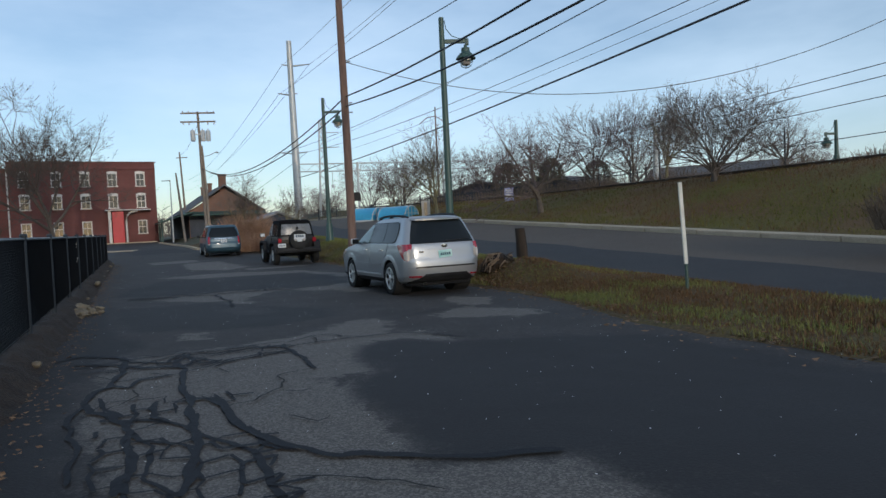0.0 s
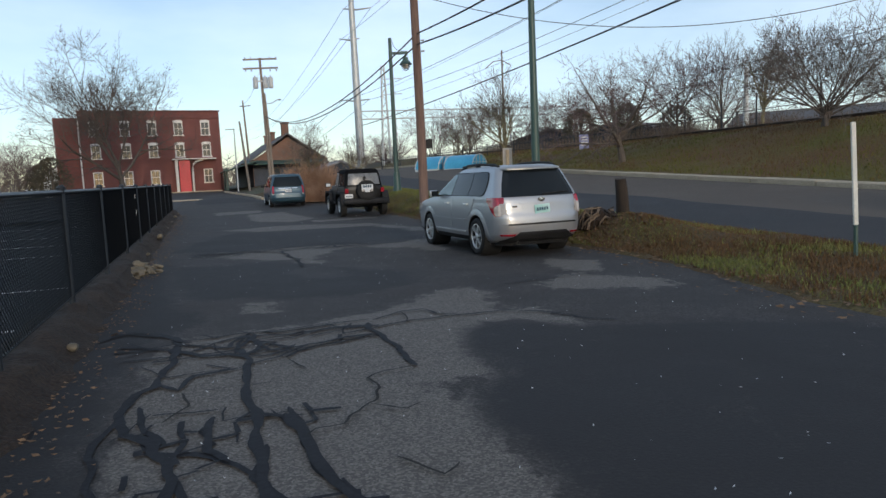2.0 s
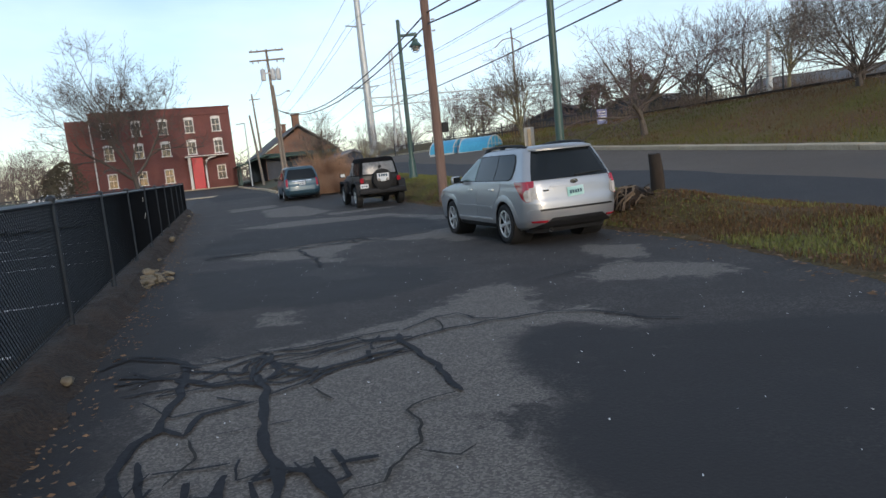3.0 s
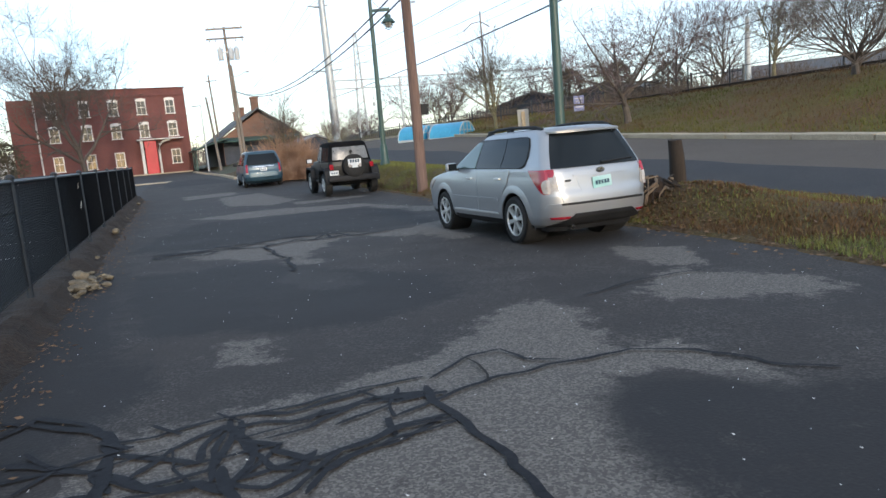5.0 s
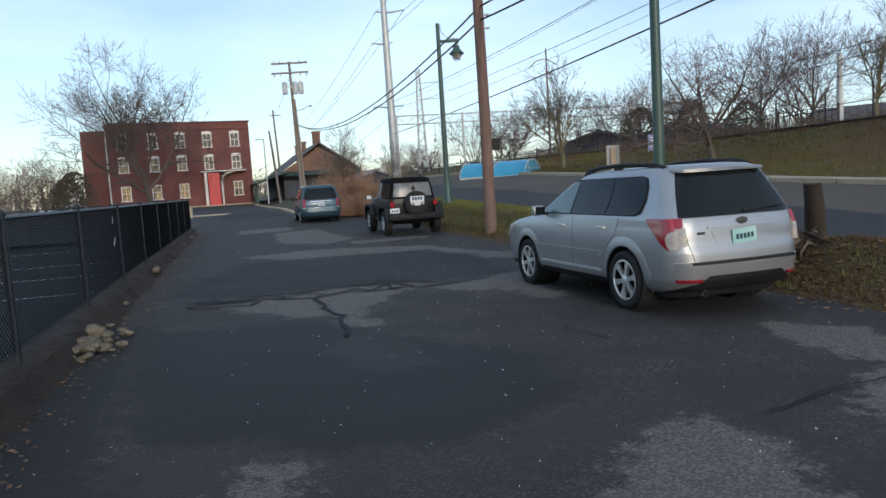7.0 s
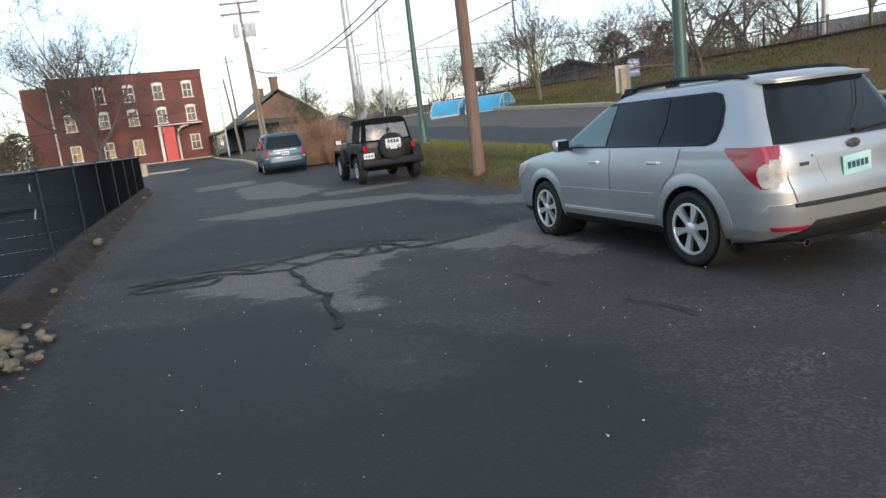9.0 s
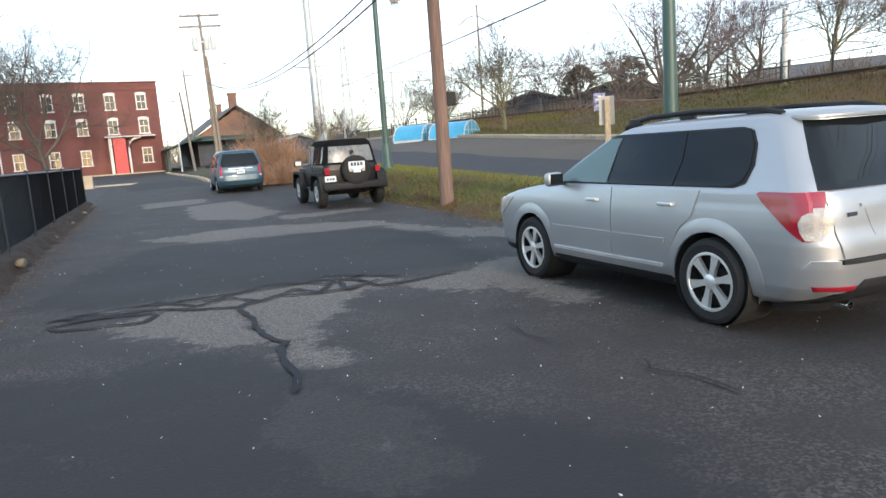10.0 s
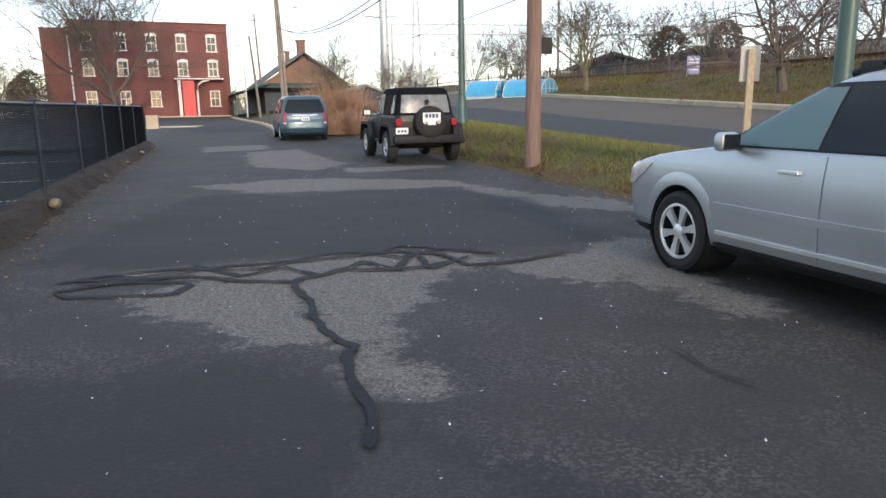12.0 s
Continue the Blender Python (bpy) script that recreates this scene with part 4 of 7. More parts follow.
def silver_suv(m):
    car = thing("suv", m, "silver compact SUV parked beside the grass with roof rails", "car")
    body = Body([
        (0.25, 2.02, -2.02, 0.78, 5), (0.30, 2.14, -2.16, 0.84, 5), (0.40, 2.22, -2.25, 0.872, 5), (0.56, 2.25, -2.28, 0.884, 5), (0.70, 2.24, -2.27, 0.888, 5.5), (0.80, 2.21, -2.24, 0.886, 6),
        (0.87, 2.15, -2.235, 0.881, 6.5), (0.92, 2.04, -2.23, 0.876, 6.5), (0.97, 1.84, -2.22, 0.868, 6.5), (1.01, 1.58, -2.21, 0.864, 6.5), (1.045, 1.3, -2.2, 0.86, 6.5), (1.07, 1.12, -2.185, 0.852, 7), (1.12, 0.98, -2.165, 0.838, 7),
        (1.25, 0.74, -2.10, 0.79, 7), (1.40, 0.45, -2.02, 0.735, 7), (1.52, 0.20, -1.955, 0.688, 7), (1.58, 0.05, -1.92, 0.655, 6), (1.615, -0.12, -1.86, 0.61, 5), (1.635, -0.35, -1.7, 0.52, 4)])
    bm = bmesh.new()
    body.mesh(bm, 44, [(a, 0.36, 0.4) for a in (1.3075, -1.3075)])
    part("body", bm, M_SILVER, car, smooth=True)
    for s in (1, -1):
        side = on_side(body, s)
        wheel(car, 1.3075, s * 0.775, 0.345, 0.225, s, 6, rim_r=0.68, flare=0.17)
        wheel(car, -1.3075, s * 0.775, 0.345, 0.225, s, 6, rim_r=0.68, flare=0.17)
        for a in (1.3075, -1.3075):
            bm = bmesh.new()
            bmesh.ops.create_cone(bm, cap_ends=True, segments=32, radius1=0.375, radius2=0.375, depth=0.02, matrix=pose(a, s * 0.52, 0.36, 90, 0, 0))
            part("wheel_well", bm, M_PLASTIC, car)
            bm = bmesh.new()
            lathe(bm, [(0.377, -0.19), (0.377, 0.185)], pose(a, s * 0.69, 0.36, -90 * s, 0, 0), 40)
            part("wheel_well_lining", bm, M_RUBBER, car, "black wheel well lining")
            arch_trim("fender_flare", car, body, s, a, 0.36, 0.382, 0.49, -10, 190, 0.013, M_SILVER)
        shell("sill", side, [(0.24, -0.92, 0.92), (0.33, -0.9, 0.9)], M_PLASTIC, car, "black plastic sill", 0.008, 14, 3)
        shell("front_door", side, [(0.37, -0.12, 0.88), (0.6, -0.12, 0.92), (1.06, -0.12, 0.93)], M_SILVER, car, "", 0.009, 20, 14)
        shell("rear_door", side, [(0.37, -0.86, -0.135), (0.55, -0.88, -0.135), (0.75, -1.0, -0.135), (0.85, -1.12, -0.135), (1.06, -1.2, -0.135)], M_SILVER, car, "", 0.009, 20, 14)
        shell("door_moulding", side, [(0.6, -0.83, 0.86), (0.65, -0.84, 0.86)], M_SILVER, car, "silver door moulding", 0.022, 20, 2)
        shell("chrome_strip", side, [(0.4, -0.8, 0.84), (0.428, -0.8, 0.84)], M_ALLOY, car, "bright sill strip", 0.024, 20, 2)
        shell("window_band", side, [(1.085, -1.52, 0.93), (1.12, -1.62, 0.87), (1.25, -1.66, 0.64), (1.40, -1.64, 0.35), (1.5, -1.58, 0.14), (1.53, -1.48, 0.06)], M_PLASTIC, car, "black window surround", 0.008, 26, 12)
        shell("front_side_window", side, [(1.1, -0.03, 0.83), (1.25, -0.05, 0.6), (1.40, -0.07, 0.32), (1.5, -0.09, 0.12)], M_GREEN_GLASS, car, "greenish front side window", 0.015, 16, 10)
        shell("rear_side_window", side, [(1.095, -0.9, -0.07), (1.3, -0.95, -0.09), (1.515, -0.93, -0.12)], M_CAR_GLASS, car, "dark tinted side window", 0.014, 14, 10)
        shell("quarter_window", side, [(1.095, -1.47, -0.915), (1.13, -1.58, -0.925), (1.22, -1.63, -0.965), (1.4, -1.62, -0.965), (1.515, -1.55, -0.945)], M_CAR_GLASS, car, "dark tinted quarter window", 0.014, 14, 10)
        shell("tail_light", side, [(0.735, -2.15, -2.11), (0.8, -2.15, -2.02), (0.9, -2.14, -1.9), (1.0, -2.12, -1.78), (1.05, -2.1, -1.74), (1.065, -2.09, -1.76)], M_RED_LENS, car, "red wrap-round tail light", 0.016, 12, 10)
        shell("tail_light_corner", on_rear(body), [(0.96, s * 0.715, s * 0.795), (1.0, s * 0.7, s * 0.79), (1.065, s * 0.69, s * 0.785)], M_RED_LENS, car, "red tail light corner", 0.016, 8, 6)
        shell("lamp_corner", on_rear(body), [(0.735, s * 0.735, s * 0.8), (0.9, s * 0.72, s * 0.8), (0.958, s * 0.715, s * 0.795)], M_CLEAR_LENS, car, "clear lower lamp corner", 0.016, 8, 6)
        shell("indicator_lens", side, [(0.742, -2.165, -2.125), (0.8, -2.165, -2.09), (0.86, -2.16, -2.08), (0.91, -2.155, -2.1), (0.93, -2.15, -2.13)], M_CLEAR_LENS, car, "clear inner lamp lens", 0.021, 8, 6)
        shell("head_light", side, [(0.7, 1.98, 2.16), (0.8, 1.84, 2.14), (0.88, 1.74, 2.06), (0.9, 1.72, 1.98)], M_CLEAR_LENS, car, "clear head light", 0.01, 8, 5)
        shell("front_lip", side, [(0.2, 1.72, 2.08), (0.34, 1.74, 2.12)], M_PLASTIC, car, "black lower front bumper corner", 0.03, 8, 3)
        for hx in (-0.02 + 0.16, -0.98 + 0.12):
            bm = bmesh.new()
            block(bm, 0.17, 0.03, 0.028, at(hx, s * (body.side(hx, 0.94) + 0.035), 0.94), 0.008)
            block(bm, 0.03, 0.04, 0.024, at(hx - 0.07, s * (body.side(hx, 0.94) + 0.015), 0.94))
            block(bm, 0.03, 0.04, 0.024, at(hx + 0.07, s * (body.side(hx, 0.94) + 0.015), 0.94))
            part("door_handle", bm, M_ALLOY, car, "bright door handle")
        # mirror
        bm = bmesh.new()
        block(bm, 0.1, 0.19, 0.14, at(0.67, s * 0.975, 1.13, 0, 0, s * 6), 0.035)
        mirror = part("door_mirror", bm, M_SILVER, car, "silver door mirror", smooth=True)
        bm = bmesh.new()
        block(bm, 0.012, 0.155, 0.11, at(0.617, s * 0.97, 1.13, 0, 0, s * 6), 0.004)
        part("mirror_glass", bm, M_CAR_GLASS, mirror, "dark mirror glass")
        bm = bmesh.new()
        block(bm, 0.06, 0.16, 0.035, at(0.7, s * 0.88, 1.08), 0.01)
        part("mirror_arm", bm, M_PLASTIC, mirror)
        # roof rail
        bm = bmesh.new()
        tube(bm, [(-1.72, s * 0.56, 1.6), (-1.55, s * 0.57, 1.645), (-0.9, s * 0.585, 1.675), (-0.35, s * 0.575, 1.665), (-0.14, s * 0.565, 1.64), (0.0, s * 0.56, 1.585)], [0.03, 0.026, 0.024, 0.024, 0.026, 0.03], 8)
        for px in (-1.5, -0.8, -0.14):
            block(bm, 0.16, 0.05, 0.09, at(px, s * 0.57, 1.62), 0.015)
        part("roof_rail", bm, M_PLASTIC, car, "black roof rail", smooth=True)
    rear = on_rear(body)
    shell("hatch", rear, [(0.61, -0.62, 0.62), (0.75, -0.66, 0.66), (1.02, -0.7, 0.7), (1.06, -0.7, 0.7)], M_SILVER, car, "", 0.014, 22, 10)
    shell("rear_window", rear, [(1.07, -0.72, 0.72), (1.12, -0.71, 0.71), (1.3, -0.655, 0.655), (1.5, -0.58, 0.58), (1.56, -0.55, 0.55)], M_CAR_GLASS, car, "dark tinted rear window", 0.012, 18, 8)
    for s in (1, -1):
        shell("tail_light_lens", rear, [(0.77, s * 0.68, s * 0.74), (0.9, s * 0.68, s * 0.74), (0.97, s * 0.68, s * 0.715)], M_CLEAR_LENS, car, "clear reversing lamp lens", 0.018, 6, 5)
        shell("bumper_reflector", rear, [(0.385, s * 0.56, s * 0.76), (0.42, s * 0.54, s * 0.78)], M_RED_LENS, car, "red bumper reflector", 0.055, 8, 2)
    shell("rear_bumper", rear, [(0.36, -0.815, 0.815), (0.44, -0.825, 0.825), (0.545, -0.825, 0.825), (0.6, -0.8, 0.8)], M_SILVER, car, "silver rear bumper", 0.035, 26, 4, 0.1)
    shell("bumper_top_strip", rear, [(0.575, -0.66, 0.66), (0.602, -0.66, 0.66)], M_PLASTIC, car, "dark bumper step", 0.05, 18, 2, 0.06)
    # black lower bumper, made larger to stand in for the shade underneath
    shell("lower_valance", rear, [(0.2, -0.7, 0.7), (0.3, -0.74, 0.74), (0.345, -0.62, 0.62), (0.4, -0.52, 0.52), (0.45, -0.46, 0.46)], M_PLASTIC, car, "black lower bumper, extended for the shade beneath", 0.052, 18, 4, 0.1)
    shell("plate_recess", rear, [(0.74, -0.33, 0.33), (0.93, -0.4, 0.4)], M_SILVER, car, "", 0.017, 10, 3)
    shell("plate_garnish", rear, [(0.945, -0.44, 0.44), (0.965, -0.44, 0.44)], M_SILVER, car, "bright garnish strip", 0.03, 12, 2)
    plate_bars(car, at(body.rear(0, 0.84) - 0.03, 0.0, 0.845, 0, -4, -90), 0.305, 0.155, M_PLATE, 5)
    bm = bmesh.new()
    lathe(bm, [(0.0, 0.0), (0.05, 0.0), (0.055, 0.01), (0.0, 0.012)], at(body.rear(0, 1.0) - 0.018, 0, 1.005, 0, -90, 0) @ Matrix.Diagonal((0.7, 1.3, 1, 1)), 24)
    part("badge", bm, M_CHROME, car, "oval badge")
    bm = bmesh.new()
    block(bm, 0.006, 0.1, 0.03, at(body.rear(0.52, 0.9) - 0.016, 0.52, 0.9), 0.002)
    part("model_badge", bm, M_CHROME, car, "small bright bar badge")
    # spoiler, roof, wiper, exhaust
    bm = bmesh.new()
    slab(bm, [(-1.45, -0.56), (-1.88, -0.59), (-1.99, -0.52), (-2.03, 0.0), (-1.99, 0.52), (-1.88, 0.59), (-1.45, 0.56)], 1.597, 1.628)
    for q in bm.verts:
        q.co.z += 0.09 * (q.co.x + 1.45) - 0.03 * q.co.y ** 2
    bmesh.ops.bevel(bm, geom=list(bm.edges), offset=0.012, segments=2, affect="EDGES")
    part("spoiler", bm, M_SILVER, car, smooth=True)
    bm = bmesh.new()
    tube(bm, [(body.rear(-0.05, 1.1) - 0.02, -0.05, 1.1), (body.rear(-0.3, 1.13) - 0.03, -0.32, 1.115), (body.rear(-0.55, 1.15) - 0.03, -0.6, 1.13)], [0.018, 0.012, 0.008], 6)
    part("rear_wiper", bm, M_PLASTIC, car)
    bm = bmesh.new()
    lathe(bm, [(0.034, 0), (0.034, 0.14), (0.028, 0.14), (0.026, 0)], at(-2.04, 0.45, 0.25, 0, -90, 0), 16)
    part("exhaust_pipe", bm, M_CHROME, car, "round exhaust pipe")
    bm = bmesh.new()
    block(bm, 3.6, 1.2, 0.16, at(0, 0, 0.27), 0.03)
    part("underbody", bm, M_PLASTIC, car)
    front = on_front(body)
    shell("windscreen", front, [(1.09, -0.74, 0.74), (1.3, -0.66, 0.66), (1.52, -0.56, 0.56)], M_GREEN_GLASS, car, "windscreen", 0.008, 16, 8)
    shell("grille", front, [(0.62, -0.42, 0.42), (0.78, -0.46, 0.46)], M_PLASTIC, car, "", 0.01, 12, 3)
    return car


def off_roader(m):
    car = thing("off_road_vehicle", m, "black two-door off-road vehicle with soft top and rear spare wheel", "car")
    tub = Body([(0.52, 1.7, -1.62, 0.70, 9), (0.58, 1.75, -1.7, 0.76, 9), (0.85, 1.76, -1.72, 0.785, 9), (1.02, 1.7, -1.72, 0.785, 9), (1.08, 0.62, -1.71, 0.78, 10), (1.14, 0.55, -1.70, 0.77, 10)])
    bm = bmesh.new()
    tub.mesh(bm, 16, [(a, 0.44, 0.47) for a in (1.21, -1.21)])
    part("body", bm, M_BLACK_PAINT, car, smooth=True)
    top = Body([(1.12, 0.6, -1.69, 0.755, 9), (1.5, 0.36, -1.63, 0.69, 9), (1.72, 0.2, -1.56, 0.645, 8), (1.78, 0.12, -1.5, 0.61, 6), (1.8, 0.0, -1.35, 0.5, 5)])
    bm = bmesh.new()
    top.mesh(bm, 14)
    part("soft_top", bm, M_FABRIC, car, "black fabric soft top", smooth=True)
    for s in (1, -1):
        side, tside = on_side(tub, s), on_side(top, s)
        for a in (1.21, -1.21):
            wheel(car, a, s * 0.79, 0.385, 0.25, s, 5, rim_r=0.56)
            bm = bmesh.new()
            out = 0.93
            pts = [(-0.62, 0.52), (-0.5, 0.86), (-0.36, 0.95), (0.36, 0.95), (0.52, 0.84), (0.62, 0.5)]
            for (xa, za), (xb, zb) in zip(pts, pts[1:]):
                v = [bm.verts.new((a + q[0], s * q[1], q[2])) for q in ((xa, 0.68, za), (xb, 0.68, zb), (xb, out, zb), (xa, out, za), (xa, 0.68, za - 0.06), (xb, 0.68, zb - 0.06), (xb, out, zb - 0.07), (xa, out, za - 0.07))]
                for f in ((0, 1, 2, 3), (4, 7, 6, 5), (3, 2, 6, 7), (0, 4, 5, 1)):
                    bm.faces.new([v[i] for i in f])
            bmesh.ops.remove_doubles(bm, verts=bm.verts, dist=0.001)
            bmesh.ops.recalc_face_normals(bm, faces=bm.faces)
            part("fender_flare", bm, M_TRIM_GREY, car, "grey plastic fender flare")
        shell("door", side, [(0.6, -0.45, 0.5), (1.1, -0.45, 0.5)], M_BLACK_PAINT, car, "", 0.012, 10, 5)
        shell("door_window", tside, [(1.16, -0.38, 0.44), (1.45, -0.38, 0.28), (1.66, -0.36, 0.16)], M_MILKY, car, "pale door window", 0.012, 8, 5)
        shell("rear_quarter_window", tside, [(1.18, -1.45, -0.55), (1.62, -1.4, -0.55)], M_CAR_GLASS, car, "dark quarter window", 0.012, 8, 4)
        bm = bmesh.new()
        block(bm, 0.07, 0.13, 0.17, at(-1.73, s * 0.69, 0.98), 0.012)
        part("tail_light", bm, M_RED_LENS, car, "square red tail light")
        bm = bmesh.new()
        block(bm, 0.09, 0.22, 0.16, at(0.55, s * 0.98, 1.2), 0.03)
        mir = part("door_mirror", bm, M_PLASTIC, car)
        # mirror face in pale plate paint, standing in for the sky it reflects
        bm = bmesh.new()
        block(bm, 0.008, 0.17, 0.12, at(0.5, s * 0.98, 1.2), 0.003)
        part("mirror_glass", bm, M_PLATE_WHITE, mir, "mirror glass with its bright reflection painted pale")
        bm = bmesh.new()
        block(bm, 0.5, 0.12, 0.08, at(0, s * 0.8, 0.5), 0.02)
        part("side_step", bm, M_PLASTIC, car)
    bm = bmesh.new()
    block(bm, 1.15, 1.3, 0.2, at(1.15, 0, 1.05), 0.07)
    part("bonnet", bm, M_BLACK_PAINT, car, smooth=True)
    shell("rear_window", on_rear(top), [(1.2, -0.62, 0.62), (1.62, -0.56, 0.56)], M_MILKY, car, "cloudy plastic rear window", 0.012, 10, 5)
    for x, wd in ((-1.84, 1.72), (1.86, 1.7)):
        bm = bmesh.new()
        block(bm, 0.22, wd, 0.2, at(x, 0, 0.58), 0.05)
        part("bumper", bm, M_TRIM_GREY, car, "grey plastic bumper", smooth=True)
    hub = new("spare_wheel")
    hub.parent = car
    hub.matrix_local = pose(-1.86, -0.05, 0.98, 0, -90, 0)
    bm = bmesh.new()
    lathe(bm, [(0.2, -0.12), (0.33, -0.125), (0.375, -0.1), (0.385, -0.05), (0.385, 0.05), (0.375, 0.1), (0.33, 0.125), (0.2, 0.12)], Matrix(), 40, True)
    part("tyre", bm, M_RUBBER, hub, smooth=True)
    bm = bmesh.new()
    lathe(bm, [(0.0, 0.1), (0.24, 0.1), (0.26, 0.12), (0.0, 0.135)], Matrix(), 32)
    part("wheel_cover", bm, M_PLASTIC, hub, smooth=True)
    bm = bmesh.new()
    block(bm, 0.02, 0.44, 0.21, at(-2.0, -0.05, 1.1), 0.006)
    board = part("white_board", bm, M_PLATE_WHITE, car, "white board with plain dark bars")
    for k in range(4):
        bm = bmesh.new()
        block(bm, 0.008, 0.06, 0.09, at(-2.013, 0.08 - k * 0.085, 1.13))
        part("bar", bm, M_INK, board)
    for s in (1, -1):
        bm = bmesh.new()
        lathe(bm, [(0, 0), (0.045, 0), (0.05, 0.02), (0, 0.03)], at(-2.0, -0.05 + s * 0.17, 0.985, 0, -90, 0), 16)
        part("lamp_disc", bm, M_CLEAR_LENS, board, "small round white lamp")
    bm = bmesh.new()
    block(bm, 0.02, 0.2, 0.1, at(-2.0, -0.05, 0.965), 0.005)
    part("small_plate", bm, M_PLATE_WHITE, board)
    plate_bars(car, at(-1.76, 0.62, 0.78, 0, 0, -90), 0.305, 0.155, M_PLATE_WHITE, 3)
    bm = bmesh.new()
    block(bm, 3.2, 0.9, 0.25, at(0, 0, 0.52), 0.04)
    tube(bm, [(-1.21, -0.75, 0.385), (-1.21, 0.75, 0.385)], 0.06, 10)
    part("chassis", bm, M_PLASTIC, car)
    bm = bmesh.new()
    block(bm, 0.03, 0.04, 0.08, at(-1.74, -0.0, 1.42), 0.005)
    lathe(bm, [(0, 0), (0.05, 0.0), (0.05, 0.05), (0, 0.06)], at(-1.68, -0.02, 1.46, 0, -90, 0), 12)
    part("third_brake_light", bm, M_PLASTIC, car)
    return car


def minivan(m):
    car = thing("minivan", m, "slate blue minivan parked at the edge of the lane", "car")
    body = Body([
        (0.22, 2.2, -2.2, 0.84, 5), (0.32, 2.38, -2.38, 0.92, 5), (0.5, 2.45, -2.44, 0.955, 5), (0.72, 2.42, -2.42, 0.955, 5), (0.85, 2.2, -2.38, 0.945, 6), (0.98, 1.75, -2.36, 0.935, 6.5),
        (1.05, 1.5, -2.34, 0.925, 7), (1.25, 1.12, -2.28, 0.88, 7), (1.5, 0.66, -2.18, 0.81, 7), (1.66, 0.3, -2.1, 0.75, 6), (1.72, 0.1, -2.03, 0.68, 5), (1.74, -0.2, -1.85, 0.55, 4)])
    bm = bmesh.new()
    body.mesh(bm, 36, [(a, 0.34, 0.37) for a in (1.53, -1.45)])
    part("body", bm, M_BLUE_PAINT, car, smooth=True)
    for s in (1, -1):
        side = on_side(body, s)
        wheel(car, 1.53, s * 0.84, 0.33, 0.21, s, 5)
        wheel(car, -1.45, s * 0.84, 0.33, 0.21, s, 5)
        shell("window_band", side, [(1.06, -2.05, 1.2), (1.25, -2.08, 0.95), (1.5, -2.0, 0.52), (1.6, -1.9, 0.36)], M_CAR_GLASS, car, "dark side windows", 0.006, 20, 8)
        shell("front_door", side, [(0.38, 0.15, 1.15), (1.02, 0.15, 1.2)], M_BLUE_PAINT, car, "", 0.008, 10, 5)
        shell("sliding_door", side, [(0.38, -0.95, 0.13), (1.02, -1.0, 0.13)], M_BLUE_PAINT, car, "", 0.008, 10, 5)
        shell("tail_light", on_rear(body), [(0.72, s * 0.74, s * 0.87), (1.12, s * 0.72, s * 0.84)], M_RED_LENS, car, "tall red tail light", 0.012, 6, 5)
        shell("reversing_lamp", on_rear(body), [(0.66, s * 0.72, s * 0.87), (0.72, s * 0.72, s * 0.87)], M_CLEAR_LENS, car, "clear lamp", 0.014, 6, 2)
        bm = bmesh.new()
        block(bm, 0.12, 0.2, 0.15, at(1.08, s * 1.03, 1.1), 0.04)
        part("door_mirror", bm, M_PLASTIC, car, smooth=True)
    rear = on_rear(body)
    shell("rear_window", rear, [(1.08, -0.78, 0.78), (1.3, -0.74, 0.74), (1.6, -0.62, 0.62)], M_CAR_GLASS, car, "dark rear window", 0.012, 14, 6)
    shell("rear_bumper", rear, [(0.34, -0.84, 0.84), (0.5, -0.87, 0.87), (0.6, -0.87, 0.87)], M_BLUE_PAINT, car, "", 0.05, 20, 4, 0.1)
    shell("garnish", rear, [(0.98, -0.5, 0.5), (1.02, -0.5, 0.5)], M_CHROME, car, "bright garnish strip", 0.02, 10, 2)
    plate_bars(car, at(body.rear(0, 0.86) - 0.02, 0, 0.86, 0, 0, -90), 0.32, 0.16, M_PLATE_WHITE, 3)
    shell("windscreen", on_front(body), [(1.1, -0.78, 0.78), (1.6, -0.6, 0.6)], M_CAR_GLASS, car, "", 0.008, 12, 6)
    bm = bmesh.new()
    block(bm, 3.8, 1.3, 0.16, at(0, 0, 0.25), 0.03)
    part("underbody", bm, M_PLASTIC, car)
    return car


def parked(u, v, turn=0.0):
    """A vehicle's pose: its nose along the lane."""
    x, y = xy(u, v)
    slope = math.degrees(math.atan(0.011)) if u > 9 else 0.0
    return pose(x, y, lot_z(u) + 0.004, 0, 0, HEAD + 90 + turn) @ pose(0, 0, 0, 0, -slope, 0)


silver_suv(parked(6.325, -2.62, 1.2))
off_roader(parked(20.5, -2.44, 0.0))
minivan(parked(32.75, -3.95, 0.0))

# ---- chain-link fence and its stone edging ----
FV = -9.72
fence = thing("chain_link_fence", Matrix(), "black chain-link fence with steel posts along the lane", "fence")


def fence_base(u):
    return lot_z(u) + 0.16


